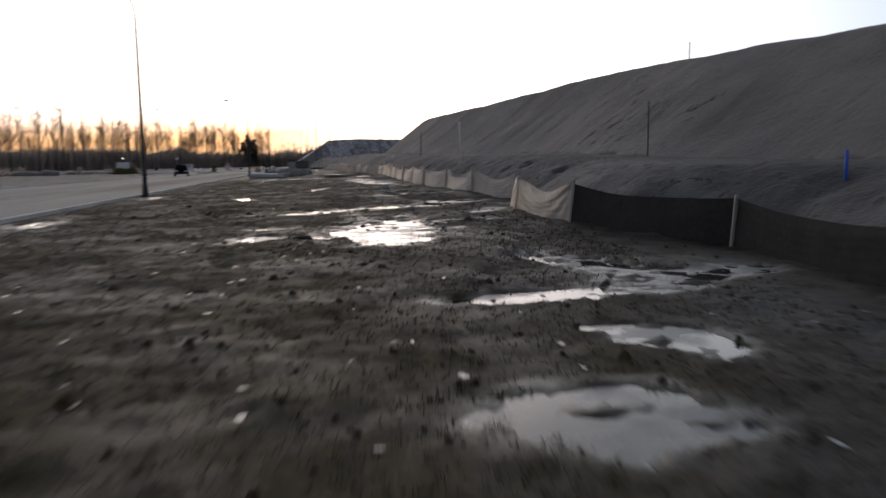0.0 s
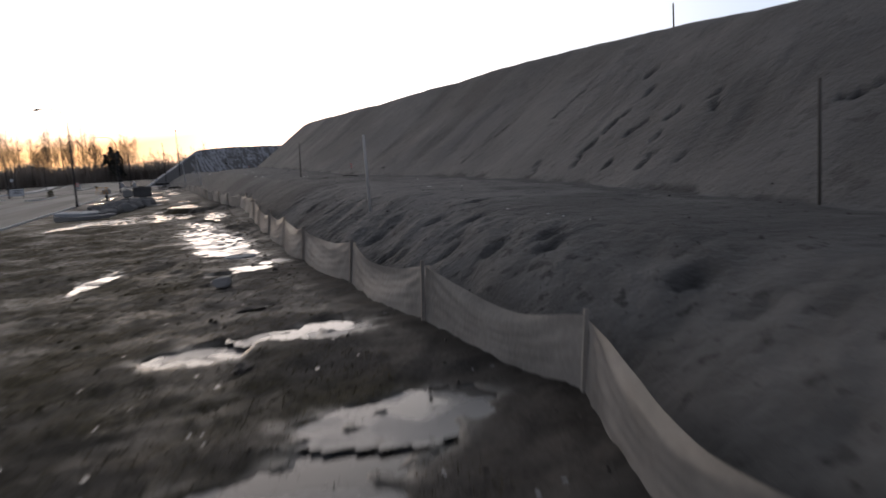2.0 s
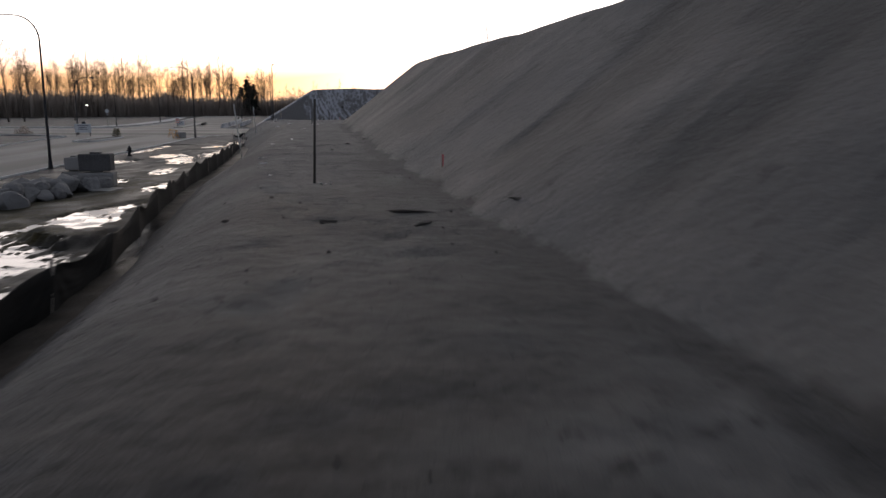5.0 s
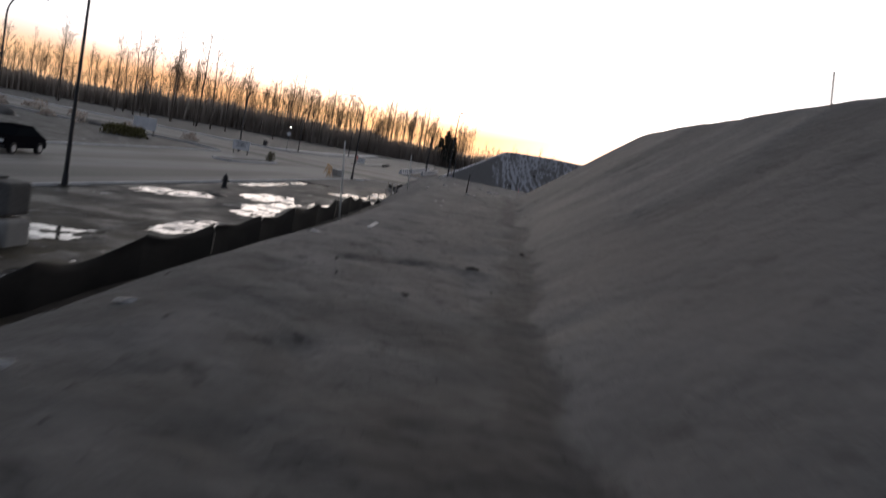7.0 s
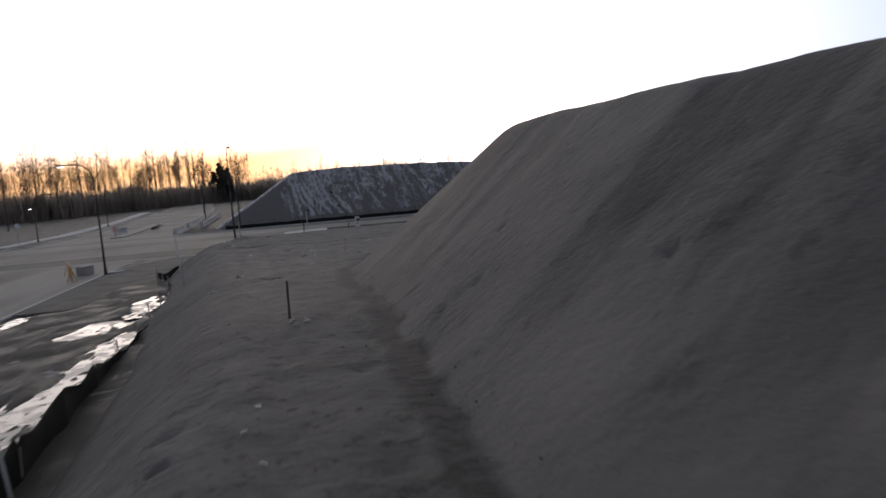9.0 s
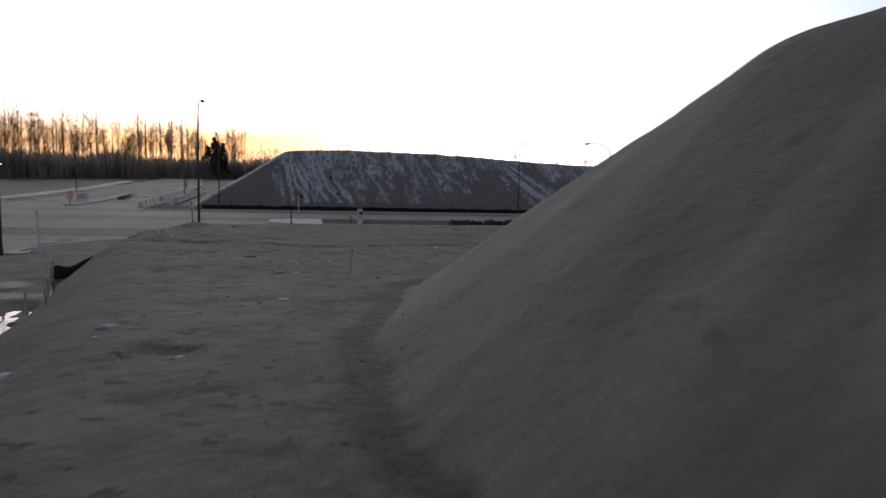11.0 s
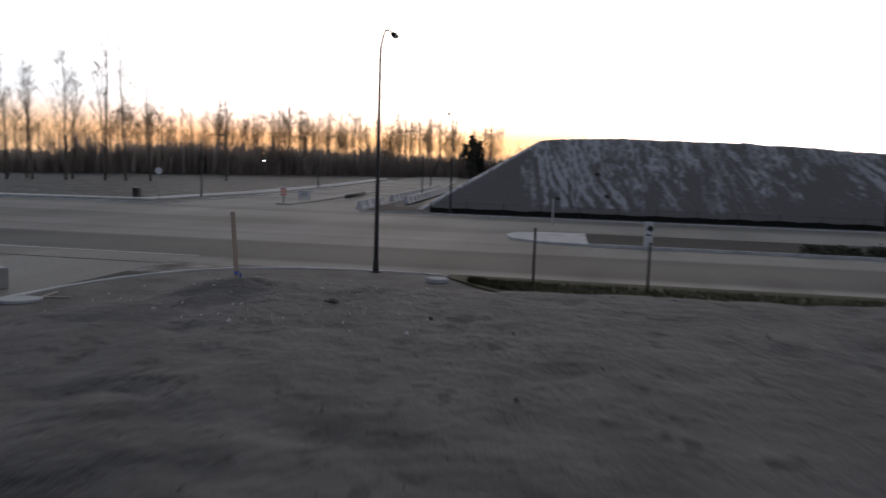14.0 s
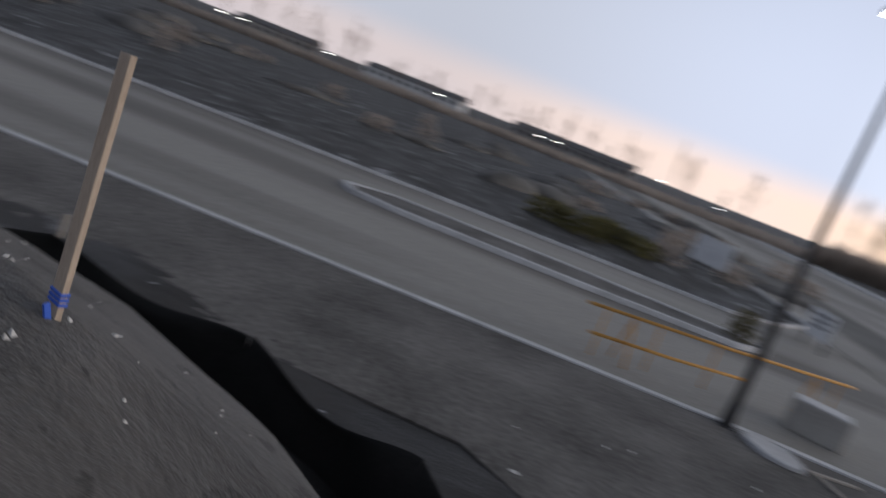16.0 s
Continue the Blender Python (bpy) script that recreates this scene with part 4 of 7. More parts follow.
# scars and hollows: painted shade that deepens with each recess
for key, value in (("loose", smooth01((edge + 0.1) / 0.3)), ("damp", np.clip(np.maximum(np.maximum(np.maximum(seam * (co[:, 1] < 126), 0.8 * darker_soil), wet_start), 0.55 * drift * smooth01((deep - 0.3) / 1.5)), 0, 0.9)), ("scar_shade", np.clip(1.3 * scar_field(co[:, 0], co[:, 1]), 0, 0.9)), ("hollow", np.clip(0.8 * hollow_field(co[:, 0], co[:, 1]), 0, 0.8)), ("slip", np.clip(0.3 * slip + 0.4 * smooth01((fbm(co[:, 1] * 0.11, co[:, 0] * 0.2, 80, 4) - 0.02) / 0.3) * smooth01((deep - 2) / 4), 0, 0.85))):
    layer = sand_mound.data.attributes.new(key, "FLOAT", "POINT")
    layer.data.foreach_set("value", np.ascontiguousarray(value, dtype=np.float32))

for k, (cx, cy, ax, ay, turn) in enumerate(PUDDLES):
    reach = 1.9 * max(ax, ay) + 0.3
    cell = 0.10 if cy < 50 else 0.2
    px, py = steps((cx - reach, cx + reach, cell)), steps((cy - reach, cy + reach, cell))
    level = puddle_level(k)
    me = grid_mesh("puddle", px, py, lambda x, y: np.full_like(x, level), M_WATER, lambda x, y: puddle_reach(k, x, y) < 1.8)
    tagged(new("puddle", me), "shallow puddle of half-frozen meltwater in the mud", "puddle", "puddles on the verge", "structure")


def slab(name, outline, z0, z1, mat, label, category, kind="structure", m=None):
    """A prism over an outline of x, y points."""
    bm = bmesh.new()
    low = [bm.verts.new((x, y, z0)) for x, y in outline]
    high = [bm.verts.new((x, y, z1)) for x, y in outline]
    n = len(outline)
    bm.faces.new(high)
    bm.faces.new(low[::-1])
    for i in range(n):
        bm.faces.new((low[i], low[(i + 1) % n], high[(i + 1) % n], high[i]))
    ob = new(name, bm_mesh(name, bm, mat))
    return tagged(ob, label, category, kind=kind)


def strip(name, line, width, z0, z1, mat, label, category, kind="structure"):
    """A ribbon with thickness along a line of x, y points."""
    pts = [Vector((x, y, 0)) for x, y in line]
    left, right = [], []
    for i, p in enumerate(pts):
        d = (pts[min(i + 1, len(pts) - 1)] - pts[max(i - 1, 0)]).normalized()
        s = Vector((-d.y, d.x, 0)) * width / 2
        left.append(p + s)
        right.append(p - s)
    n = len(pts)
    verts = [(q.x, q.y, z) for z in (z0, z1) for row in (left, right) for q in row]
    faces = []
    for i in range(n - 1):
        faces += [(2 * n + i, 3 * n + i, 3 * n + i + 1, 2 * n + i + 1), (i, 2 * n + i, 2 * n + i + 1, i + 1), (n + i + 1, 3 * n + i + 1, 3 * n + i, n + i)]
    faces += [(0, n, 3 * n, 2 * n), (n - 1, 3 * n - 1, 4 * n - 1, 2 * n - 1)]
    ob = new(name, mesh_from(name, verts, faces, mat))
    return tagged(ob, label, category, kind=kind)


CORNER = [(-6.82, 147.5), (-6.55, 150.2), (-5.95, 152.6), (-4.75, 154.9), (-3.05, 156.5), (-0.7, 157.5), (2.0, 157.8), (5.2, 157.7)]
near_kerb = [(float(kerb_line(y)), y) for y in range(-60, 147, 6)] + CORNER


def sheet(name, rows, mat, label, category):
    """A level sheet between left and right edges: rows of y, left x, right x."""
    verts = [(x, y, 0.0) for y, a, c_ in rows for x in (a, c_)] + [(x, y, -0.25) for y, a, c_ in rows for x in (a, c_)]
    n = len(rows)
    faces = []
    for i in range(n - 1):
        p, q = 2 * i, 2 * i + 2
        faces += [(p, p + 1, q + 1, q), (2 * n + q, 2 * n + q + 1, 2 * n + p + 1, 2 * n + p), (p, q, 2 * n + q, 2 * n + p), (q + 1, p + 1, 2 * n + p + 1, 2 * n + q + 1)]
    tagged(new(name, mesh_from(name, verts, faces, mat)), label, category, kind="structure")


kerb_y, kerb_x = [p[1] for p in near_kerb[:-2]], [p[0] for p in near_kerb[:-2]]
rows = sorted(set(kerb_y) | {110.0, 140.0, 152.0, 155.0})
sheet("road", [(y, float(np.interp(y, [-60, 110, 140, 152, 155, 158], [-20, -20.5, -23.5, -24, -26, -30])), float(np.interp(y, kerb_y, kerb_x))) for y in rows],
      M_ASPHALT, "pale dusty asphalt road with dark tyre-worn lanes", "road")
sheet("cross_street", [(157.7, -220, 130), (197.0, -220, 130)], M_ASPHALT, "wide dusty asphalt crossing with dark tyre-worn lanes", "road")
sheet("north_road", [(197.0, -30, -9.5), (215, -29, -10.5), (260, -31, -14), (340, -40, -22), (480, -56, -40)], M_ASPHALT, "dusty asphalt road leading away to the wood", "road")
strip("kerb_near", near_kerb, 0.2, -0.1, 0.165, M_FROST_CONCRETE, "frosty concrete kerb along the road and round the corner", "kerb")
strip("kerb_cross", [(24.0, 157.7), (60, 157.7), (130, 157.7)], 0.18, -0.1, 0.13, M_CONCRETE, "concrete kerb along the cross street", "kerb")
strip("kerb_far", [(-20.1, -60), (-20.6, 110), (-23.6, 140), (-24.1, 152), (-26.1, 155), (-30.1, 158), (-220, 159)], 0.2, -0.1, 0.12, M_FROST_CONCRETE, "frosty concrete kerb on the far road side", "kerb")
strip("kerb_north", [(130, 197.1), (-9.4, 197.1), (-10.4, 215), (-13.9, 260), (-21.9, 340)], 0.2, -0.1, 0.13, M_FROST_CONCRETE, "frosty concrete kerb below the covered mound", "kerb")
strip("kerb_northwest", [(-220, 192.1), (-30.1, 197.1), (-29.1, 215), (-31.1, 260), (-40.1, 340)], 0.2, -0.1, 0.13, M_FROST_CONCRETE, "frosty concrete kerb beside the far field", "kerb")
strip("pavement_northwest", [(-220, 196), (-60, 200), (-36, 204), (-34.5, 230), (-38, 280), (-48, 360)], 3.2, -0.1, 0.06, M_FROST_CONCRETE, "frost-covered pavement along the field", "pavement")
# median of the cross street
slab("median_paving", [(6.2, 178.4), (6.7, 175.9), (8.5, 174.3), (11.6, 173.8), (11.6, 181.6), (8.4, 181.2), (6.7, 180.2)], -0.1, 0.14, M_FROST_CONCRETE, "pale concrete nose of the street median", "median")
slab("median_bed", [(11.62, 173.8), (130, 172.0), (130, 179.0), (11.62, 181.6)], -0.1, 0.13, M_DARKSOIL, "dark planted soil bed of the street median", "median")
strip("kerb_median", [(11.6, 173.75), (70, 172.9), (130, 171.9)], 0.2, -0.1, 0.17, M_FROST_CONCRETE, "pale concrete kerb of the street median", "kerb")
slab("north_verge", [(-9.3, 197.2), (130, 197.2), (130, 206), (-8.0, 206), (-10.3, 215.0)], -0.2, 0.1, M_DARKSOIL, "dark bare soil strip below the covered mound", "verge")
# island of the north road
slab("island_north", [(-18.6, 203.0), (-20.4, 203.2), (-21.2, 215), (-22.6, 245), (-20.4, 245), (-18.8, 215)], -0.1, 0.14, M_CONCRETE, "low concrete traffic island in the north road", "traffic island")
# island of the main road with a rounded nose
ISLAND = [(-17.6, 136.0), (-16.6, 136.5), (-16.2, 138.0), (-16.1, 144.0), (-16.4, 150.0), (-17.3, 151.2), (-18.2, 150.2), (-18.7, 144.0), (-18.6, 137.6)]
slab("island_main", ISLAND, -0.1, 0.13, M_DIRT_PAVING, "soil-filled traffic island with a rounded nose", "traffic island")
strip("kerb_island", ISLAND + ISLAND[:1], 0.25, -0.1, 0.16, M_FROST_CONCRETE, "pale kerb round the traffic island", "kerb")
# grass strip and low concrete wall where the bank ends
slab("grass_strip", [(5.6, 156.8), (8.6, 152.9), (16, 152.6), (30, 155.0), (78, 156.4), (78, 157.5), (5.6, 157.5)], -0.1, 0.2, M_GRASS, "narrow strip of short dull green grass", "grass strip")
strip("concrete_edging", [(8.9, 151.7), (15.6, 151.6), (30, 154.4), (78, 156.0)], 0.42, 0.0, 0.42, M_FROST_CONCRETE, "low pale concrete edging wall above the grass", "wall")
slab("pavement_corner", [(-6.8, 128), (-6.68, 147.5), (-6.4, 150.1), (-5.8, 152.5), (-4.65, 154.75), (-3.0, 156.35), (-0.65, 157.35), (2.0, 157.65), (5.3, 157.55), (8.4, 152.4), (8.6, 149.0), (5.5, 145.8), (1.2, 144.2), (-1.2, 141.6), (-1.6, 137.6), (-2.8, 132), (-4.0, 128)],
     -0.2, 0.135, M_DIRT_PAVING, "dusty grey unfinished pavement round the corner", "pavement")

# worn lane markings
for line in ([(-13.8, 20 + 9 * k), (-13.8, 23 + 9 * k)] for k in range(0, 12, 1)):
    strip("road_mark", line, 0.1, 0.0, 0.004, M_LINE, "worn pale lane dash on the asphalt", "road marking")
strip("road_mark", [(-22, 160.5), (-7, 160.5)], 0.3, 0.0, 0.004, M_LINE, "worn pale stop line on the asphalt", "road marking")

# ---- covered mound across the street ----
# fans of folds in the sheeting: apex x, lean, width of the fan at the foot, strength
FANS = [(7.2, 0.3, 6.0, 1.0), (10.5, 0.42, 7.0, 0.9), (17.5, 0.3, 6.0, 0.4), (25.0, 0.25, 7.0, 0.34), (38.5, 0.9, 6.5, 1.0), (52.0, 0.7, 5.0, 0.35), (61.5, 0.6, 6.0, 0.8), (72.0, 0.7, 7.0, 0.6)]


def tarp_crest(x):
    return np.interp(x, [-10, 7, 16, 30, 45, 60, 75, 130], [7.9, 8.0, 8.35, 8.1, 7.1, 6.7, 5.4, 5.0])


def tarp_folds(x, up):
    """Fold height and frost at x and at a share up of the slope; folds run in fans from the top."""
    down = 1 - up
    fold, frost = np.zeros_like(x), np.zeros_like(x)
    for k, (ax, lean, width, power) in enumerate(FANS):
        mid = ax + lean * 8.0 * down
        u = (x - mid) / (1.0 + 0.5 * width * down) + 0.16 * fbm(x * 0.7, up * 5, 260 + k, 3)
        inside = np.exp(-(u / 0.9) ** 4) * power
        lines = vnoise(u * 7 + 31 * k, down * 2.2, 200 + k) + 0.6 * vnoise(u * 15 - 11 * k, down * 3.5, 220 + k)
        fold += 0.16 * inside * lines
        frost += inside * (0.25 + 1.1 * lines) * smooth01((1.12 - down + 0.5 * vnoise(u * 5, up * 0, 240 + k)) / 0.3) * smooth01((up - 0.05) / 0.1)
    rim = smooth01((up - 0.66 + 0.35 * vnoise(x * 0.55, x * 0, 250)) / 0.2) * (0.34 + 0.5 * vnoise(x * 1.5 + 3 * up, up * 1.2, 251) + 0.4 * vnoise(x * 3.6, up * 2, 252))
    rim = rim * np.interp(x, [-2, 14, 34, 60, 90], [1.0, 0.95, 0.62, 0.6, 0.5])
    crumpled = 0.9 * np.clip(fbm(x * 0.9 + 4 * up, up * 5, 253, 4, 0.75) - 0.12, 0, 1) * smooth01((up - 0.2) / 0.2) * np.interp(x, [0, 30, 60], [1.0, 0.7, 0.4])
    return fold, np.maximum(np.maximum(frost, rim), crumpled)


def tarp_depth(x, y):
    return smin(smin(y - (202.4 - 0.035 * x), x + 5.2, 1.4), 330 - y, 2.0)


def tarp_z(x, y):
    d = tarp_depth(x, y)
    crest = tarp_crest(x)
    fold, _ = tarp_folds(x, np.clip(0.66 * d / crest, 0, 1))
    fold = fold + 0.16 * fbm(x * 0.5 - y * 0.16, y * 0.1, 81, 3) * smooth01(d / 3)
    return np.where(d > -0.5, smin(0.02 + 0.66 * d + fold * smooth01(d / 1.5), crest + 0.16 * fbm(x * 0.2, y * 0.2, 85, 3) + 0.10 * fbm(x * 1.3, y * 0.4, 86, 3), 0.35), -0.3)


tx, ty = steps((-5.8, 14, 0.13), (14, 76, 0.17), (76, 132, 1.2)), steps((198, 218, 0.22), (218, 240, 1.5), (240, 332, 10))
covered_mound = tagged(new("covered_mound", grid_mesh("covered_mound", tx, ty, tarp_z, M_TARP)), "long soil mound under black plastic sheeting streaked with frost", "covered mound", kind="structure")
co = np.zeros(len(covered_mound.data.vertices) * 3)
covered_mound.data.vertices.foreach_get("co", co)
co = co.reshape(-1, 3)
_, rime = tarp_folds(co[:, 0], np.clip(co[:, 2] / tarp_crest(co[:, 0]), 0, 1))
west = smooth01((co[:, 1] - co[:, 0] - 206.6) / 1.0)          # the flank turned to the west is white
hip = smooth01((6.7 - co[:, 0] - 0.33 * co[:, 2] + 0.8 * vnoise(co[:, 2] * 0.9, co[:, 0] * 0.3, 255)) / 0.7) * (1 - west)     # bare soil on the corner's hip
rime = np.maximum(rime * (1 - hip), 0.62 * west)
layer = covered_mound.data.attributes.new("frost", "FLOAT", "POINT")
layer.data.foreach_set("value", np.ascontiguousarray(np.clip(rime, 0, 0.75), dtype=np.float32))


def tarp_top(x, y):
    return float(tarp_z(np.array([float(x)]), np.array([float(y)]))[0])


# sand bags and ridges that hold the sheeting down
rng = random.Random(4)
bag_bm = bmesh.new()
bmesh.ops.create_icosphere(bag_bm, subdivisions=2, radius=0.3)
bmesh.ops.scale(bag_bm, vec=(1.3, 0.8, 0.45), verts=bag_bm.verts)
bag_me = bm_mesh("sandbag", bag_bm, M_DARKSCRAP, True)
for k in range(4):
    x, y = rng.uniform(0, 60), rng.uniform(204, 212)
    ob = new("sandbag", bag_me)
    ob.matrix_basis = pose(x, y, tarp_top(x, y) + 0.08, 33, 0, rng.uniform(0, 180))
    tagged(ob, "small dark sandbag holding down the plastic sheeting", "sandbag", "sandbags on the covered mound")

# low wire fence along the foot of the covered mound
post_me = tube_mesh("post", [(0, 0, -0.1), (0, 0, 1.05)], [0.05, 0.05], M_DARKWOOD, 5)
wire_fence = thing("wire_fence", "low dark wire fence with black fabric below the covered mound", "fence")
for k in range(28):
    part("post", post_me, wire_fence, m=pose(-3 + 3.6 * k, 199.6, 0.1))
for z in (0.5, 1.0):
    part("wire", tube_mesh("wire", [(-3, 199.6, z + 0.05), (94.2, 199.6, z + 0.05)], [0.012, 0.012], M_DARKWOOD, 4), wire_fence)


for k in range(13):
    x0, x1 = -3 + 3.6 * k, 0.6 + 3.6 * k
    row = [(x0 + (x1 - x0) * i / 8, 0.5 - 0.1 * math.sin(math.pi * i / 8) * (0.6 + 0.8 * hash01(k, i, 3)), 0.05 * math.sin(2.1 * i + k)) for i in range(9)]
    verts = [(x, 199.55 - w, z) for x, h, w in row for z in (0.08, 0.1 + h)] + [(x, 199.562 - w, z) for x, h, w in row for z in (0.08, 0.1 + h)]
    faces = [(2 * i, 2 * i + 2, 2 * i + 3, 2 * i + 1) for i in range(8)] + [(19 + 2 * i, 21 + 2 * i, 20 + 2 * i, 18 + 2 * i) for i in range(8)] + [(2 * i + 1, 2 * i + 3, 21 + 2 * i, 19 + 2 * i) for i in range(8)]
    part("fabric", mesh_from("fabric", verts, faces, M_FABRIC_INSIDE), wire_fence, "black woven fabric")


# ---- silt fence ----
def fabric_panel(a, b, za, zb, ha, hb, seed):
    """A sagging, creased sheet between two stakes."""
    r = random.Random(seed)
    nx, nz = (56, 26) if (a[1] + b[1]) < 124 else (34, 16)
    ax, ay = a
    bx, by = b
    dx, dy = bx - ax, by - ay
    length = math.hypot(dx, dy)
    y_mid = (ay + by) / 2
    fold = 0.7 if y_mid < 62 else 0.45
    nxv, nyv = -dy / length, dx / length
    sag, belly = r.uniform(0.12, 0.27), r.uniform(0.06, 0.18)
    ph = [r.uniform(0, 6.28) for _ in range(4)]
    tilt = r.uniform(-1, 1)
    verts, faces = [], []
    for j in range(nz + 1):
        v = j / nz
        for i in range(nx + 1):
            u = i / nx
            top = ha + (hb - ha) * u - sag * math.sin(math.pi * u) ** 1.3 - 0.02 * math.sin(9 * u + ph[0])
            z = za + (zb - za) * u - 0.06 + (top + 0.06) * v
            off = belly * math.sin(math.pi * u) * (1 - 0.55 * v)
            # folds that fan out from the stakes
            off += fold * 0.03 * math.sin(math.pi * u) * math.sin(5 * v + 7 * u * tilt + ph[1]) * (0.3 + v)
            off += fold * 0.007 * math.sin(26 * v * (1 + u) + 5 * u + ph[2]) * math.exp(-2.2 * u) * min(1, 8 * u) + fold * 0.007 * math.sin(26 * v * (2 - u) - 5 * u + ph[3]) * math.exp(-2.2 * (1 - u)) * min(1, 8 * (1 - u))
            if y_mid < 62:
                # creases that fan out from the tied corners
                for far_, p_ in ((u, ph[0]), (1 - u, ph[3])):
                    th = math.atan2(1.02 - v, far_ * length + 0.06)
                    off += (0.03 if y_mid < 26 else 0.014) * math.sin(th * 15 + p_ + 2.2 * far_) * math.exp(-0.9 * far_ * length) * min(1, 5 * far_)
            off += 0.07 * max(0, v - 0.82) * math.sin(5 * u + ph[2]) * 4
            off -= (0.10 if y_mid < 62 else 0.0) * v
            verts.append((ax + dx * u - nxv * -off, ay + dy * u - nyv * -off, z))
    for j in range(nz):
        for i in range(nx):
            q = j * (nx + 1) + i
            faces.append((q, q + 1, q + nx + 2, q + nx + 1))
    # near panels get the painted shade, those beyond the painted backlight
    if y_mid < 38:
        return mesh_from("fabric", verts, faces, M_FABRIC_SHADED if y_mid < 15 else M_FABRIC_THIN if y_mid < 20 else M_FABRIC_PALE, True)
    # the black inner face stands a little behind the paler outer one
    count, half = len(verts), len(faces)
    verts += [(x - nxv * 0.012, y - nyv * 0.012, z) for x, y, z in verts]
    faces += [tuple(i + count for i in reversed(f)) for f in faces]
    row = nz * (nx + 1)
    faces += [(row + i, row + i + 1, count + row + i + 1, count + row + i) for i in range(nx)]
    me = mesh_from("fabric", verts, faces, M_FABRIC_PALE if y_mid < 60 else M_FABRIC, True)
    me.materials.append(M_FABRIC_INSIDE)
    for k in range(half, len(me.polygons)):
        me.polygons[k].material_index = 1
    return me


silt_fence = thing("silt_fence", "sagging dark geotextile silt fence on grey wooden stakes", "fence")
stake_bm = bmesh.new()
box(stake_bm, 0.055, 0.045, 1.12, bevel=0.006)
stake_me = bm_mesh("stake", stake_bm, M_STAKE)
rng = random.Random(11)
tops = []
for k, (x, y) in enumerate(FENCE_LINE):
    z = float(fence_z(np.array([y]))[0]) if y < 139 else 0.14
    h = rng.uniform(0.86, 0.94) if y < 62 else float(np.interp(y, [62, 76, 84, 104, 111, 131, 135, 139], [0.84, 0.88, 1.0, 0.98, 0.34, 0.26, 0.62, 0.9])) + rng.uniform(-0.05, 0.05)
    tops.append((z, h))
    lean = pose(x - 0.03, y, z - 0.22, rng.uniform(-3, 3), rng.uniform(3, 7) if y < 62 else rng.uniform(-3, 3), rng.uniform(-15, 15))
    if k == 4:
        lean = pose(x - 0.03, y, z - 0.22, 2, 8, 10)
    if 62 < y < 118:
        lean = lean @ pose(0, 0, -0.2)
    if 137 < y < 143:
        lean = pose(x - 0.03, y, z - 0.5, 0, 0, 10)
    part("stake", stake_me, silt_fence, m=lean)
for k in range(len(FENCE_LINE) - 1):
    (za, ha), (zb, hb) = tops[k], tops[k + 1]
    part("fabric", fabric_panel(FENCE_LINE[k], FENCE_LINE[k + 1], za, zb, ha - 0.06, hb - 0.06, 100 + k), silt_fence)


# ---- stakes, poles and flags ----
def pole(name, x, y, z, h, r, mat, label, category, lean=(0, 0), sides=6, group=""):
    ob = thing(name, label, category, pose(x, y, z, lean[0], lean[1], 0), group, tube_mesh(name, [(0, 0, -0.25), (0, 0, h * 0.5), (0, 0, h)], [r, r * 0.97, r * 0.92], mat, sides))
    return ob


def debris_heap(x, y, z, seed, size=0.3):
    """Pale torn paper lying at the foot of a stake, each piece a thing."""
    r = random.Random(seed)
    for _ in range(5):
        bm = bmesh.new()
        bmesh.ops.create_icosphere(bm, subdivisions=2, radius=r.uniform(0.035, 0.085) * size / 0.3)
        for v in bm.verts:
            v.co *= 1 + 0.6 * noise.noise(v.co * 14 + Vector((seed, _, 0)))
        bmesh.ops.scale(bm, vec=(1.5, 0.9, 0.3), verts=bm.verts)
        px, py = x + r.uniform(-1, 1) * size, y + r.uniform(-1, 1) * size
        thing("torn_scrap", "pale torn scrap at the foot of a stake", "litter", pose(px, py, zm(px, py) + 0.02, r.uniform(-20, 20), r.uniform(-20, 20), r.uniform(0, 180)), "litter on the track", bm_mesh("torn_scrap", bm, M_SCRAP))


pole("survey_stake", 13.0, 27.1, zm(13.0, 27.1), 2.1, 0.028, M_DARKWOOD, "tall thin dark survey stake at the mound's foot", "stake")
pole("survey_stake", 7.73, 37.5, zm(7.73, 37.5), 2.12, 0.036, M_PALEPAINT, "tall thin pale wooden survey stake on the bank's edge", "stake", (0, -1))
pole("survey_stake", 10.1, 65.8, zm(10.1, 65.8), 2.17, 0.034, M_DARKWOOD, "tall thin dark survey stake standing in a small hollow", "stake", (0, 1.5))
debris_heap(10.42, 65.7, zm(10.42, 65.7), 1, 0.16)
pole("survey_stake", 27.1, 50.0, zm(27.1, 50.0), 1.9, 0.05, M_STAKE, "thin grey survey stake on the mound's crest", "stake")
pole("survey_stake", 9.22, 102.95, zm(9.22, 102.95), 0.98, 0.032, M_DARKWOOD, "short dark survey stake beside a pale scrap", "stake", (0, 1))
debris_heap(9.4, 102.65, zm(9.4, 102.65), 2, 0.28)
pole("survey_stake", 3.2, 123.4, zm(3.2, 123.4), 4.05 - zm(3.2, 123.4), 0.04, M_PALEPAINT, "tall pale leaning survey stake by the bank", "stake", (0, -4))
pole("survey_stake", 4.72, 97.0, zm(4.72, 97.0), 4.2 - zm(4.72, 97.0), 0.034, M_PALEPAINT, "tall pale leaning survey stake by the fence", "stake", (0, -6))
pole("survey_stake", 19.75, 132.6, zm(19.75, 132.6), 1.0, 0.045, M_STAKE, "grey wooden survey stake on the flat ground", "stake", (0, -2))
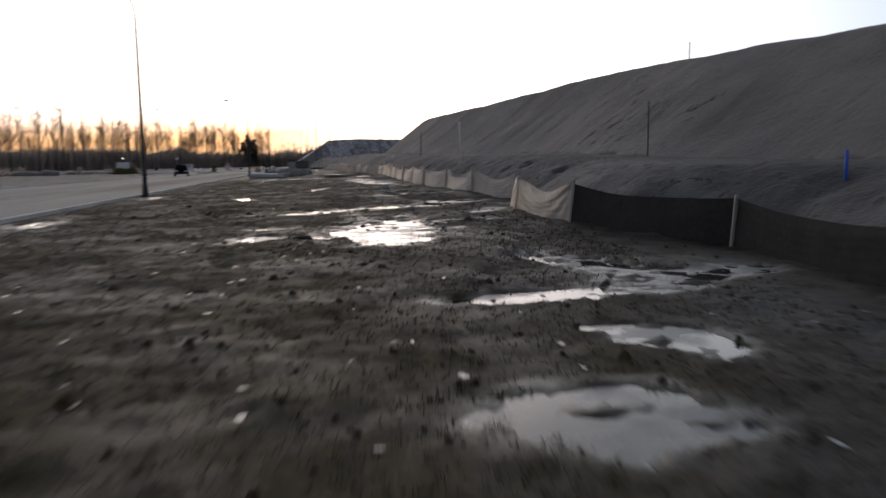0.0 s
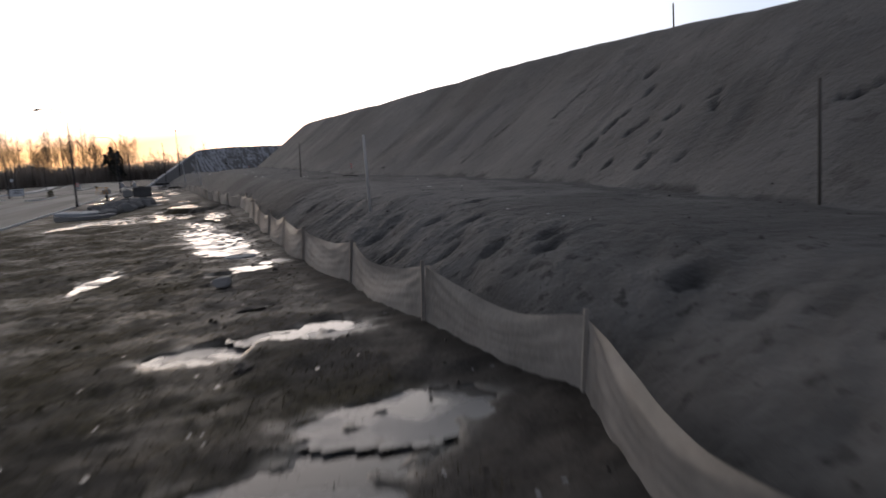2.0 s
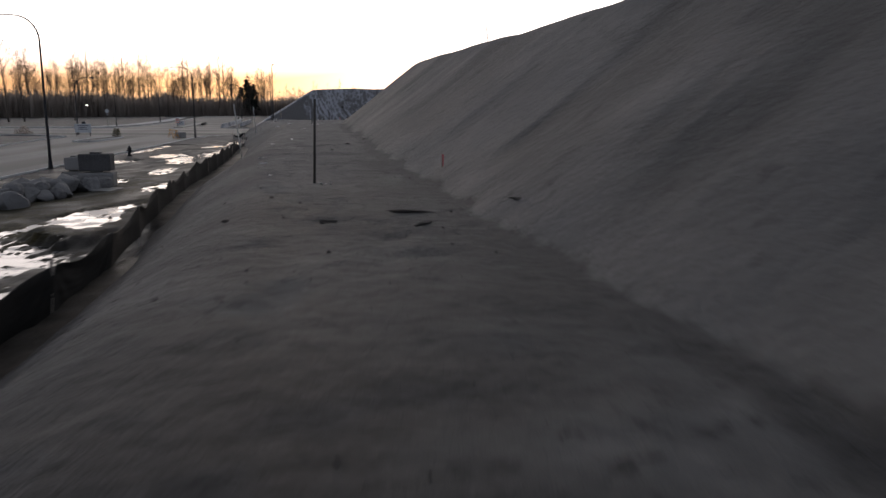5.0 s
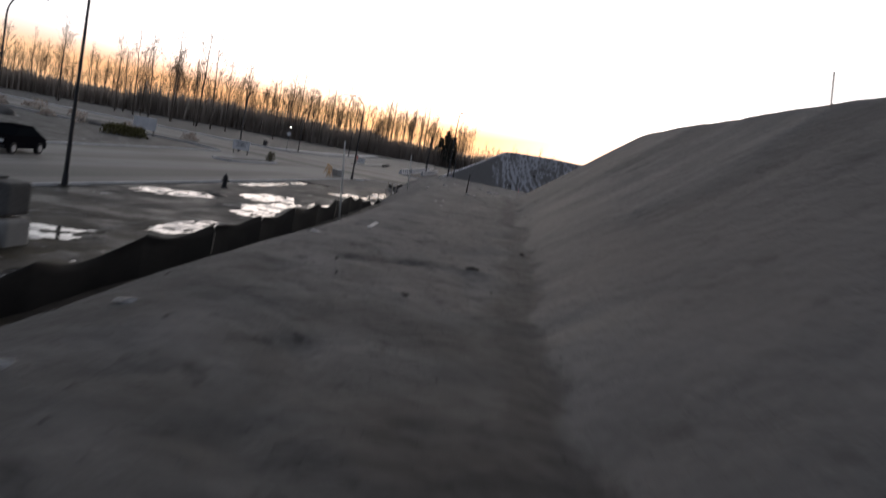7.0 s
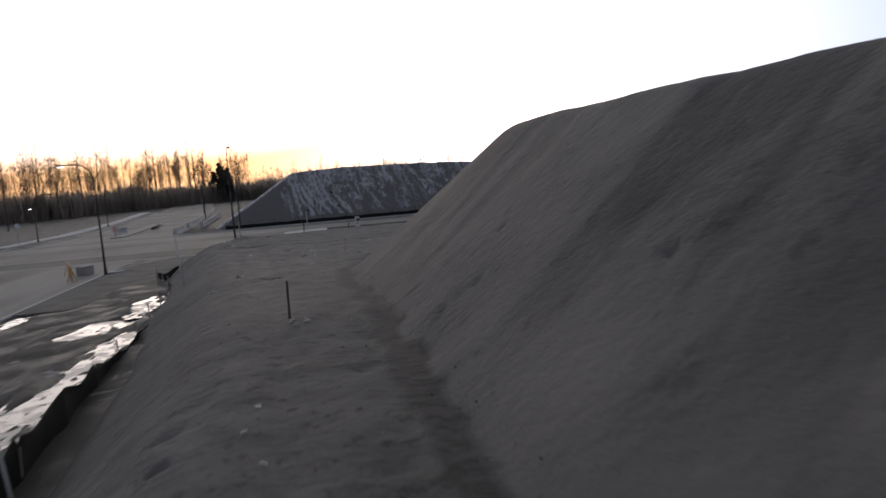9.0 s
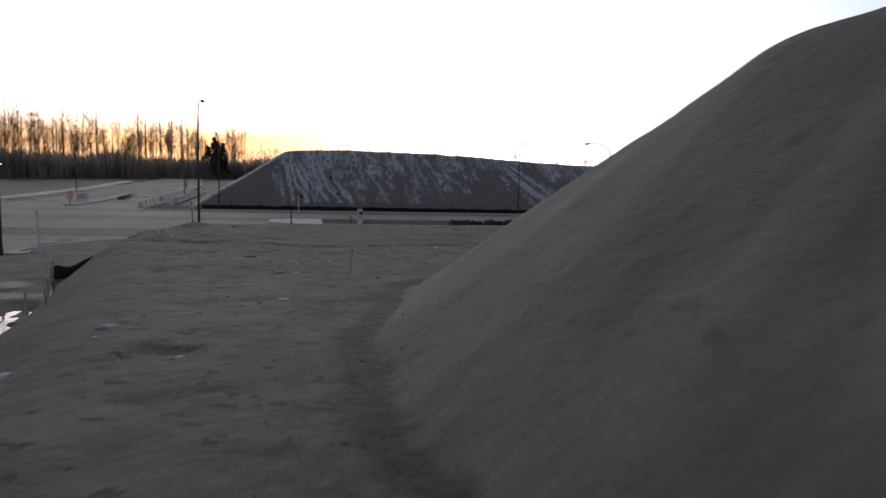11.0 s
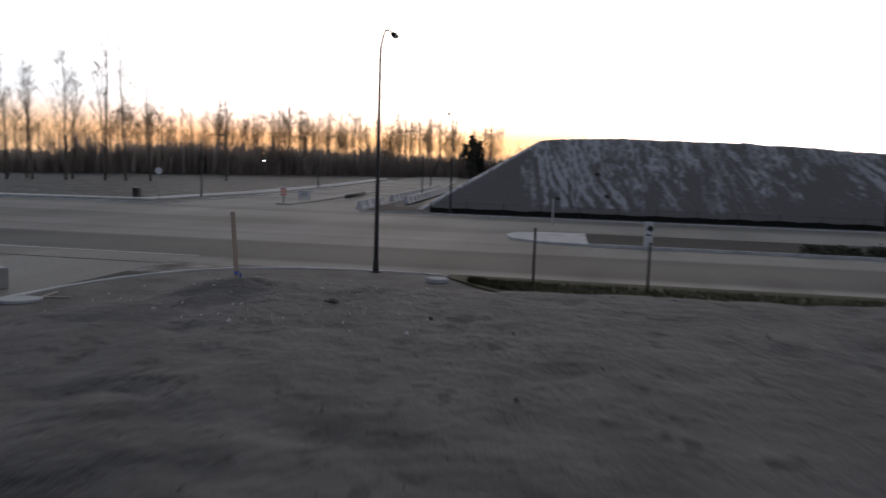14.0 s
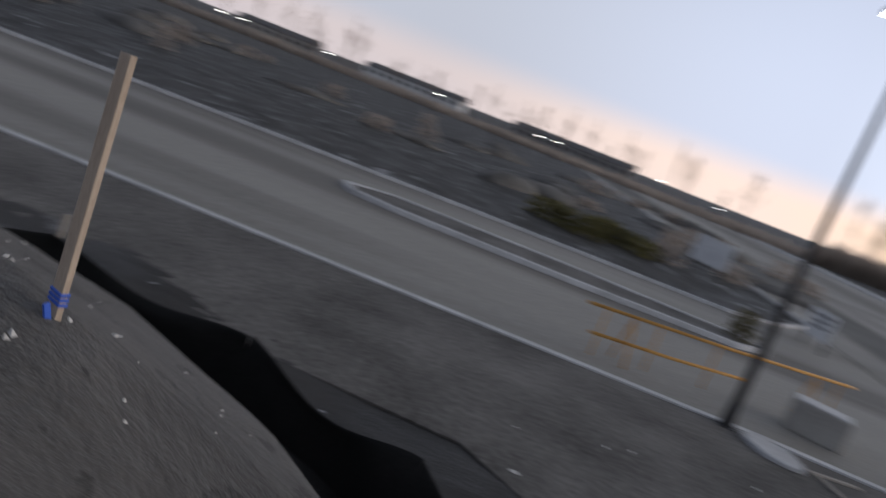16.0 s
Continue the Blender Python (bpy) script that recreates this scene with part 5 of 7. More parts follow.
pole("survey_stake", 19.12, 86.9, zm(19.12, 86.9), 0.9, 0.032, M_STAKE, "thin grey survey stake on the mound's crest", "stake", (0, -8))
pole("survey_stake", 9.6, 12.0, zm(9.6, 12.0), 0.55, 0.035, M_BLUE, "short blue-painted marker stake behind the fence", "stake", (4, -3))
flag = pole("marker_flag", 11.51, 123.2, zm(11.51, 123.2), 0.62, 0.015, M_STAKE, "short wooden stake with a pink plastic ribbon", "marker flag")
part("ribbon", mesh_from("ribbon", [(0.02, 0.0, 0.74), (0.07, 0.02, 0.70), (0.055, 0.03, 0.5), (0.025, 0.0, 0.48), (0.03, -0.02, 0.62), (0.06, -0.02, 0.57)],
                         [(0, 1, 2, 3), (0, 5, 2, 4)], M_PINK), flag, "bright pink plastic ribbon")
flag = pole("marker_flag", 13.62, 66.75, zm(13.62, 66.75), 0.3, 0.012, M_STAKE, "tiny wire marker with a red ribbon on the slope", "marker flag")
part("ribbon", mesh_from("ribbon", [(0.0, 0.0, 0.40), (0.06, 0.02, 0.38), (0.045, 0.03, 0.06), (-0.01, 0.0, 0.04)], [(0, 1, 2, 3)], M_PINK), flag, "red plastic ribbon")

lath = thing("wooden_lath", "flat fresh wooden lath with blue tape at its foot", "stake", pose(4.77, 139.31, zm(4.77, 139.31) - 0.25, -2, -3, 62))
part("board", box_mesh("board", 0.075, 0.03, 1.36, M_ORANGEWOOD, 0.004), lath)
tape_bm = bmesh.new()
for k in range(3):
    box(tape_bm, 0.088, 0.044, 0.014, pose(0, 0, 0.30 + 0.022 * k, 4 * k - 4, 5, 0), 0.004)
box(tape_bm, 0.012, 0.03, 0.10, pose(0.03, -0.035, 0.22, 20, 0, 10), 0.002)
part("tape", bm_mesh("tape", tape_bm, M_BLUE), lath, "knotted blue tape")

# short pale pipe frame beside the bank
frame_thing = thing("pipe_frame", "small broken pale timber frame with rubble on the bank", "debris", pose(4.4, 133.5, zm(4.4, 133.5)))
for x, h in ((-0.15, 0.34), (0.15, 0.4)):
    part("post", tube_mesh("post", [(x, 0, -0.1), (x + 0.03, 0, h)], [0.05, 0.045], M_PALEPAINT), frame_thing)
part("rail", tube_mesh("rail", [(-0.14, 0, 0.2), (0.16, 0.02, 0.22)], [0.025, 0.025], M_SCRAP), frame_thing)
debris_heap(4.8, 133.2, zm(4.8, 133.2), 3, 0.2)

# ---- boulders, blocks and slabs beside the road ----
def boulder(x, y, size, seed, z=None, flat=0.8, mat=M_ROCK, label="broken grey boulder in a heap beside the road"):
    r = random.Random(seed)
    bm = bmesh.new()
    bmesh.ops.create_icosphere(bm, subdivisions=3, radius=1.0)
    # cut planes give it broken faces
    cuts = [(Vector((r.gauss(0, 1), r.gauss(0, 1), r.gauss(0, 1))).normalized(), r.uniform(0.55, 0.85)) for _ in range(9)]
    for v in bm.verts:
        for nrm, d in cuts:
            over = v.co.dot(nrm) - d
            if over > 0:
                v.co -= nrm * over * 0.93
        v.co *= 1 + 0.10 * noise.noise(v.co * 1.8 + Vector((seed, 0, 0)))
    bmesh.ops.scale(bm, vec=(size * r.uniform(0.85, 1.2), size * r.uniform(0.8, 1.1), size * flat * r.uniform(0.8, 1.05)), verts=bm.verts)
    zz = zg(x, y) if z is None else z
    me = bm_mesh("boulder", bm, mat)
    return thing("boulder", label, "boulder", pose(x, y, zz + size * 0.38, r.uniform(-20, 20), r.uniform(-20, 20), r.uniform(0, 360)), "boulders in the heap", me)


rng = random.Random(5)
for k in range(58):
    t = rng.random()
    y = 70.3 + t * 11.6
    x = -3.7 + t * 2.7 + rng.uniform(-1.3, 1.3)
    boulder(x, y, rng.uniform(0.26, 0.52) + 0.16 * t, 300 + k)
for k in range(16):
    t = rng.random()
    boulder(-3.1 + t * 2.4 + rng.uniform(-0.6, 0.6), 73 + t * 8.5, rng.uniform(0.32, 0.5), 400 + k, z=0.5)


def broken_slab(x, y, z, sx, sy, sz, turn, tilt, seed, mat, label):
    r = random.Random(seed)
    bm = bmesh.new()
    n = 9
    pts = [(sx * math.cos(2 * math.pi * i / n) * r.uniform(0.8, 1.1), sy * math.sin(2 * math.pi * i / n) * r.uniform(0.8, 1.1)) for i in range(n)]
    lo = [bm.verts.new((a * 0.97, b * 0.97, 0)) for a, b in pts]
    hi = [bm.verts.new((a, b, sz * r.uniform(0.9, 1.1))) for a, b in pts]
    bm.faces.new(hi)
    bm.faces.new(lo[::-1])
    for i in range(n):
        bm.faces.new((lo[i], lo[(i + 1) % n], hi[(i + 1) % n], hi[i]))
    bmesh.ops.bevel(bm, geom=list(bm.edges), offset=0.02, segments=1, affect="EDGES")
    return thing("broken_slab", label, "slab", pose(x, y, z, tilt, tilt * 0.4, turn), "slabs in the heap", bm_mesh("broken_slab", bm, mat))


broken_slab(-3.7, 70.4, 0.42, 1.5, 0.95, 0.2, 20, 4, 1, M_FROST_CONCRETE, "flat frost-covered slab lying on the heap's end")
broken_slab(-3.5, 70.0, 0.12, 1.7, 1.2, 0.28, -10, 2, 2, M_ROCK, "dark broken slab under a frosted one")
broken_slab(-2.3, 71.4, 0.10, 0.9, 0.6, 0.25, 40, 5, 3, M_CONCRETE, "grey broken slab at the heap's edge")
broken_slab(0.9, 81.0, 0.16, 1.0, 0.7, 0.16, 15, 3, 4, M_CONCRETE, "grey broken slab lying on the mud")


def lock_block(x, y, z, sx, sy, sz, turn, label, mat=M_CONCRETE):
    bm = bmesh.new()
    box(bm, sx, sy, sz, None, 0.09)
    for v in bm.verts:
        v.co += Vector((1, 1, 1)) * 0.012 * noise.noise(v.co * 3 + Vector((x, y, z)))
    ob = thing("concrete_block", label, "concrete block", pose(x, y, z, 0, 0, turn), "stacked concrete blocks")
    part("body", bm_mesh("body", bm, mat), ob)
    kb = bmesh.new()
    box(kb, sx * 0.32, sy * 0.5, 0.07, pose(0, 0, sz), 0.03)
    part("key", bm_mesh("key", kb, mat), ob)
    return ob


lock_block(-0.3, 83.0, 0.12, 1.55, 0.95, 0.8, 4, "weathered grey concrete block at the bottom of a stack")
lock_block(-0.32, 83.05, 0.99, 1.42, 0.9, 0.8, 2, "dark stained concrete block on top of a stack", M_DARKCONCRETE)
lock_block(-1.55, 83.7, 0.15, 0.85, 0.9, 0.78, -6, "grey concrete block beside the stack")
lock_block(-1.5, 83.7, 1.0, 0.75, 0.85, 0.6, 3, "grey concrete block with frosty soil on top")

# ---- round shaft cover beside the puddle ----
cover = thing("shaft_cover", "round pale concrete shaft cover in the wet mud", "shaft cover", pose(4.25, 39.0, zg(4.25, 39.0) - 0.03))
cv = bmesh.new()
for r0, r1, z0, z1 in ((0.46, 0.45, 0, 0.09), (0.37, 0.36, 0.09, 0.105)):
    bmesh.ops.create_cone(cv, cap_ends=True, segments=28, radius1=r0, radius2=r1, depth=z1 - z0, matrix=pose(0, 0, (z0 + z1) / 2))
part("ring", bm_mesh("ring", cv, M_FROST_CONCRETE), cover)
part("lifting_eye", tube_mesh("lifting_eye", [(-0.05, 0, 0.1), (-0.03, 0, 0.13), (0.03, 0, 0.13), (0.05, 0, 0.1)], [0.012] * 4, M_POLE, 5), cover)

# ---- hydrant ----
hyd = thing("fire_hydrant", "dark fire hydrant with a marker pole by the kerb", "hydrant", pose(-5.4, 109.2, zg(-5.4, 109.2)))
hv = bmesh.new()
for z0, z1, r0, r1 in ((0, 0.08, 0.2, 0.2), (0.08, 0.55, 0.13, 0.125), (0.55, 0.62, 0.17, 0.17), (0.62, 0.78, 0.14, 0.05)):
    bmesh.ops.create_cone(hv, cap_ends=True, segments=12, radius1=r0, radius2=r1, depth=z1 - z0, matrix=pose(0, 0, (z0 + z1) / 2))
part("barrel", bm_mesh("barrel", hv, M_POLE), hyd)
for s in (-1, 1):
    part("cap", tube_mesh("cap", [(0, 0, 0.42), (s * 0.22, 0, 0.42)], [0.06, 0.06], M_POLE, 8), hyd)
part("nut", tube_mesh("nut", [(0, 0, 0.77), (0, 0, 0.85)], [0.035, 0.03], M_PALEPOLE, 6), hyd)


# ---- street lamps ----
def street_lamp(x, y, z, turn, h=9.3, arm=2.2, label="tall dark curved-arm street lamp", lit=False, base_mat=M_POLE):
    ob = thing("street_lamp", label, "street lamp", pose(x, y, z, 0, 0, turn), "street lamps")
    pts, rad = [], []
    for i in range(9):
        t = i / 8
        pts.append((0, 0, t * (h - 1.5)))
        rad.append(0.10 - 0.045 * t)
    part("pole", tube_mesh("pole", pts, rad, M_POLE, 10), ob)
    arc, ar = [], []
    for i in range(11):
        a = math.pi / 2 * i / 10
        arc.append((arm * 0.62 * (1 - math.cos(a)), 0, h - 1.5 + 1.45 * math.sin(a)))
        ar.append(0.055 - 0.02 * i / 10)
    arc.append((arm, 0, h - 0.03))
    ar.append(0.033)
    part("arm", tube_mesh("arm", arc, ar, M_POLE, 8), ob)
    hb = bmesh.new()
    box(hb, 0.62, 0.26, 0.12, pose(arm + 0.22, 0, h - 0.12, 0, 3, 0), 0.04)
    head = part("head", bm_mesh("head", hb, M_POLE), ob)
    lb = bmesh.new()
    box(lb, 0.44, 0.2, 0.05, pose(arm + 0.25, 0, h - 0.165, 0, 3, 0), 0.02)
    part("lens", bm_mesh("lens", lb, M_LAMP if lit else M_LENS), head)
    bb = bmesh.new()
    box(bb, 0.36, 0.36, 0.05, pose(0, 0, 0.0), 0.01)
    bmesh.ops.create_cone(bb, cap_ends=True, segments=10, radius1=0.15, radius2=0.11, depth=0.5, matrix=pose(0, 0, 0.28))
    part("base", bm_mesh("base", bb, base_mat), ob)
    return ob


street_lamp(-7.15, 35.0, 0.08, 180)
street_lamp(-6.85, 96.0, 0.1, 180)
street_lamp(-6.65, 146.7, 0.1, 172, 8.9, label="tall dark curved-arm street lamp, lit, by the corner", lit=True)
street_lamp(2.5, 157.4, 0.13, 90, 10.1, label="tall dark curved-arm street lamp on the corner kerb")
street_lamp(-0.7, 197.6, 0.1, -90, label="tall dark street lamp below the covered mound")
street_lamp(41.0, 175.0, 0.15, 160, 8.6, label="tall dark street lamp in the street median")
street_lamp(38.0, 198.6, 0.1, -90, label="tall dark street lamp below the covered mound")
street_lamp(-10.2, 232.0, 0.1, 180, label="tall dark street lamp beside the north road")
street_lamp(-33.5, 212.0, 0.05, 10, 7.5, label="tall dark street lamp beside the far field")
street_lamp(-22.5, 112.0, 0.05, 0, label="tall dark street lamp across the road")
street_lamp(-25.0, 160.0, 0.05, 0, 8.0, label="tall dark street lamp across the crossing")
street_lamp(-14.5, 262.0, 0.05, 180, label="tall dark street lamp beside the north road")
street_lamp(-34.5, 258.0, 0.05, 10, label="tall dark street lamp beside the north road")

# ---- posts by the grass strip ----
for x, y, h in ((9.05, 156.4, 2.2), (13.3, 155.8, 1.9)):
    pole("fence_post", x, y, 0.15, h, 0.055, M_DARKWOOD, "dark wooden post standing in the grass strip", "post", group="posts in the grass strip")
pole("fence_post", 12.2, 142.3, zm(12.2, 142.3), 0.9, 0.03, M_DARKWOOD, "thin dark post at the bank's edge", "post")
pole("marker_post", 9.1, 190.0, 0.0, 2.2, 0.05, M_WHITE, "thin white marker post across the street", "post")

# ---- signs and boards ----
def sign_board(x, y, z, w, h, leg, turn, label, bars=True, mat=M_WHITE, legs=2):
    ob = thing("sign_board", label, "sign", pose(x, y, z, 0, 0, turn), "site sign boards")
    for s in ((-1, 1) if legs == 2 else (0,)):
        part("leg", box_mesh("leg", 0.09, 0.09, leg + h, M_DARKWOOD, 0.01, pose(s * w * 0.42, 0.07, 0)), ob)
    panel = part("panel", box_mesh("panel", w, 0.04, h, mat, 0.006, pose(0, 0, leg)), ob)
    if bars:
        for k, (bw, bz) in enumerate(((0.7, 0.78), (0.5, 0.56), (0.6, 0.36))):
            part("text_bar", box_mesh("text_bar", w * bw, 0.008, h * 0.07, M_BLACK, 0, pose(0, -0.026, leg + h * bz)), panel)
    return ob


sign_board(-34.5, 153.4, 0.0, 2.6, 1.5, 0.7, 35, "large weathered pale site board beside olive shrubs", bars=False)
sign_board(-22.8, 155.0, 0.0, 2.1, 1.15, 0.5, 3, "white site notice board on dark legs")
sign_board(-20.9, 213.2, 0.14, 1.5, 0.95, 0.1, 8, "low white notice board on the traffic island")
hz = sign_board(-19.6, 203.2, 0.14, 0.62, 1.0, 0.75, 8, "striped hazard marker board on the traffic island", bars=False, legs=1)
for k in range(3):
    part("stripe", box_mesh("stripe", 0.66, 0.01, 0.12, M_ORANGE, 0, pose(0, -0.03, 0.85 + 0.3 * k, 0, 0, 0)), hz, "orange stripe")
sg = thing("marker_sign", "upright white marker panel with a dark symbol on the median", "sign", pose(15.2, 174.3, 0.13, 0, 0, 4))
part("panel", box_mesh("panel", 0.5, 0.10, 1.5, M_WHITE, 0.02), sg)
part("symbol", box_mesh("symbol", 0.34, 0.02, 0.3, M_BLACK, 0.01, pose(0.02, -0.055, 0.95, 0, 25, 0)), sg)
part("bar", box_mesh("bar", 0.34, 0.02, 0.08, M_BLACK, 0, pose(0, -0.055, 0.65)), sg)
dm = thing("warning_sign", "orange diamond construction sign on a stand", "sign", pose(46.5, 177.0, 0.13, 0, 0, -12))
part("post", tube_mesh("post", [(0, 0.05, 0), (0, 0.05, 1.7)], [0.03, 0.03], M_PALEPOLE), dm)
db = bmesh.new()
box(db, 0.85, 0.03, 0.85, pose(0, 0, -0.425), 0.01)
bmesh.ops.transform(db, matrix=pose(0, 0, 1.5, 0, 45, 0) @ Matrix.Diagonal((0.75, 1, 1.3, 1)), verts=db.verts)
part("panel", bm_mesh("panel", db, M_ORANGE), dm)
rs = thing("round_sign", "round pale disc sign on a thin post in the field", "sign", pose(-31.8, 199.5, 0.0, 0, 0, 15))
part("post", tube_mesh("post", [(0, 0.05, 0), (0, 0.05, 3.3)], [0.03, 0.03], M_PALEPOLE), rs)
rb = bmesh.new()
bmesh.ops.create_cone(rb, cap_ends=True, segments=20, radius1=0.36, radius2=0.36, depth=0.05, matrix=pose(0, 0, 3.2, 90, 0, 0))
part("disc", bm_mesh("disc", rb, M_WHITE), rs)
# ---- barricade by the corner lamp ----
bar = thing("barricade", "long orange two-rail barricade of thin poles beside a concrete block", "barricade", pose(-9.45, 147.2, 0.0, 0, 0, 19))
for z, y0, y1 in ((1.12, -3.8, 3.7), (0.5, -3.5, 0.9)):
    part("rail", tube_mesh("rail", [(0, y0, z), (0.015, (y0 + y1) / 2, z - 0.03), (0, y1, z)], [0.04, 0.04, 0.04], M_RAIL, 6), bar, "orange-painted pole")
for y in (-3.3, -1.9, -0.3, 0.8, 3.3):
    part("upright", tube_mesh("upright", [(0, y, 0), (0, y, 1.12)], [0.025, 0.025], M_RAIL, 5), bar)
for y in (-2.6, 2.6):
    for q in (-1, 1):
        part("leg", tube_mesh("leg", [(q * 0.34, y, 0), (0, y, 1.1)], [0.03, 0.03], M_RAIL, 5), bar)
blk = thing("ballast_block", "squat concrete block with frost on its top", "concrete block", pose(-8.95, 149.45, 0.0, 0, 0, 66))
part("body", box_mesh("body", 1.25, 0.75, 0.72, M_CONCRETE, 0.05), blk)
part("frost", box_mesh("frost", 1.16, 0.66, 0.03, M_FROST_CONCRETE, 0.01, pose(0, 0, 0.715)), blk, "thin white frost")
# ---- row of concrete barriers along the north road ----
def barrier_profile(length):
    bm = bmesh.new()
    prof = [(-0.38, 0), (-0.38, 0.10), (-0.22, 0.32), (-0.14, 0.84), (0.14, 0.84), (0.22, 0.32), (0.38, 0.10), (0.38, 0)]
    a = [bm.verts.new((x, 0, z)) for x, z in prof]
    b = [bm.verts.new((x, length, z)) for x, z in prof]
    for i in range(len(prof)):
        j = (i + 1) % len(prof)
        bm.faces.new((a[i], a[j], b[j], b[i]))
    bm.faces.new(a[::-1])
    bm.faces.new(b)
    bmesh.ops.bevel(bm, geom=list(bm.edges), offset=0.02, segments=1, affect="EDGES")
    return bm_mesh("road_barrier", bm, M_FROST_CONCRETE)


barrier_me = barrier_profile(2.9)
for row, (x0, y0, n) in enumerate(((-10.6, 201.0, 24), (-8.2, 212.0, 16))):
    for k in range(n):
        y = y0 + 3.05 * k + (6 if row == 0 and k > 3 else 0)
        x = x0 - 0.075 * (y - y0) * (0.6 + 0.004 * (y - y0))
        ob = new("road_barrier", barrier_me)
        ob.matrix_basis = pose(x, y, 0.1 if row else 0.0, 0, 0, 4.5)
        tagged(ob, "frosty pale concrete road barrier in a row", "road barrier", "barriers along the north road")
pipe = thing("dark_pipe", "long dark pipe lying beside the traffic island", "pipe", pose(-18.2, 226, 0.14, 0, 0, 6), "", tube_mesh("dark_pipe", [(0, -7, 0.22), (0.2, 0, 0.24), (0, 7, 0.22)], [0.24, 0.25, 0.24], M_DARKWOOD, 8))
bin_thing = thing("litter_bin", "small dark litter bin at the field's edge", "bin", pose(-38.0, 205.5, 0.0), "", box_mesh("litter_bin", 0.7, 0.7, 1.1, M_POLE, 0.06))


# ---- cars ----
def car(x, y, z, turn, paint, label):
    ob = thing("car", label, "car", pose(x, y, z, 0, 0, turn))
    prof = [(-2.2, 0.30), (-2.25, 0.62), (-2.1, 0.88), (-1.15, 0.98), (1.9, 1.0), (2.15, 0.9), (2.25, 0.55), (2.2, 0.3)]
    cab = [(-1.25, 0.96), (-0.45, 1.46), (1.15, 1.50), (1.95, 0.98)]

    def hull(points, half, inset, name, mat, parent, bevel):
        bm = bmesh.new()
        zmax = max(p[1] for p in points)
        zmin = min(p[1] for p in points)
        rows = []
        for s in (-1, 1):
            rows.append([bm.verts.new((s * (half - inset * (pz - zmin) / (zmax - zmin)), px, pz)) for px, pz in points])
        n = len(points)
        for i in range(n):
            j = (i + 1) % n
            bm.faces.new((rows[0][i], rows[0][j], rows[1][j], rows[1][i]))
        bm.faces.new(rows[0][::-1])
        bm.faces.new(rows[1])
        bmesh.ops.bevel(bm, geom=list(bm.edges), offset=bevel, segments=2, affect="EDGES")
        return part(name, bm_mesh(name, bm, mat, False), parent)

    body = hull(prof, 0.9, 0.06, "body", paint, ob, 0.06)
    hull(cab, 0.80, 0.2, "cabin", M_GLASS, ob, 0.04)
    rb = bmesh.new()
    box(rb, 1.2, 1.5, 0.05, pose(0, 0.35, 1.475, 1, 0, 0), 0.02)
    part("roof", bm_mesh("roof", rb, paint), ob)
    for sx in (-1, 1):
        for py in (-1.38, 1.38):
            tb = bmesh.new()
            bmesh.ops.create_cone(tb, cap_ends=True, segments=18, radius1=0.33, radius2=0.33, depth=0.22, matrix=pose(sx * 0.82, py, 0.33, 0, 90, 0))
            wheel = part("wheel", bm_mesh("wheel", tb, M_RUBBER), ob)
            cb = bmesh.new()
            bmesh.ops.create_cone(cb, cap_ends=True, segments=14, radius1=0.21, radius2=0.19, depth=0.24, matrix=pose(sx * 0.83, py, 0.33, 0, 90, 0))
            part("rim", bm_mesh("rim", cb, M_CHROME), wheel)
        part("headlight", box_mesh("headlight", 0.36, 0.1, 0.15, M_WHITE, 0.03, pose(sx * 0.62, -2.2, 0.64)), ob)
        part("tail_light", box_mesh("tail_light", 0.3, 0.08, 0.18, M_RED, 0.03, pose(sx * 0.66, 2.2, 0.68)), ob)
    part("bumper", box_mesh("bumper", 1.7, 0.14, 0.2, M_RUBBER, 0.04, pose(0, -2.22, 0.3)), body)
    return ob


car(-16.4, 105.5, 0.0, 8, M_PAINT_DARK, "dark estate car on the pale asphalt road")

# ---- scraps on the track ----
rng = random.Random(8)


def scrap(x, y, z, size, mat, label, long=1.0):
    r = random.Random(int(x * 100 + y * 10))
    bm = bmesh.new()
    bmesh.ops.create_icosphere(bm, subdivisions=2, radius=size)
    for v in bm.verts:
        v.co *= 0.85 + 0.95 * noise.noise(v.co / size * 1.7 + Vector((x, y, 0)))
    bmesh.ops.scale(bm, vec=(long, 0.6, 0.28), verts=bm.verts)
    return thing("scrap", label, "litter", pose(x, y, z + size * 0.1, 0, 0, r.uniform(0, 180)), "litter on the track", bm_mesh("scrap", bm, mat))


PALE = [(8.02, 74.2, 0.11), (8.28, 71.8, 0.1), (8.78, 68.3, 0.09), (7.9, 81.7, 0.1), (6.85, 115.1, 0.2), (6.1, 112.7, 0.16), (9.42, 123.4, 0.14), (9.95, 123.4, 0.09), (9.8, 118.1, 0.1), (8.42, 112.8, 0.1),
        (9.82, 126.0, 0.07), (9.95, 125.5, 0.08), (9.7, 125.8, 0.06), (11.0, 126.1, 0.06), (9.3, 124.7, 0.07), (6.4, 126.6, 0.09), (8.9, 96.0, 0.08), (8.75, 94.9, 0.06), (9.1, 93.6, 0.06), (15.2, 130.2, 0.1), (13.2, 129.2, 0.06),
        (9.18, 29.6, 0.036), (9.2, 29.05, 0.034), (9.1, 31.2, 0.03), (9.3, 28.3, 0.026), (10.3, 40.0, 0.05), (10.9, 38.6, 0.05), (12.1, 47.0, 0.05), (6.9, 114.2, 0.07)]
for x, y, s in PALE:
    scrap(x, y, zm(x, y), s, M_SCRAP, "pale torn scrap lying on the sand", rng.uniform(1.0, 1.8))
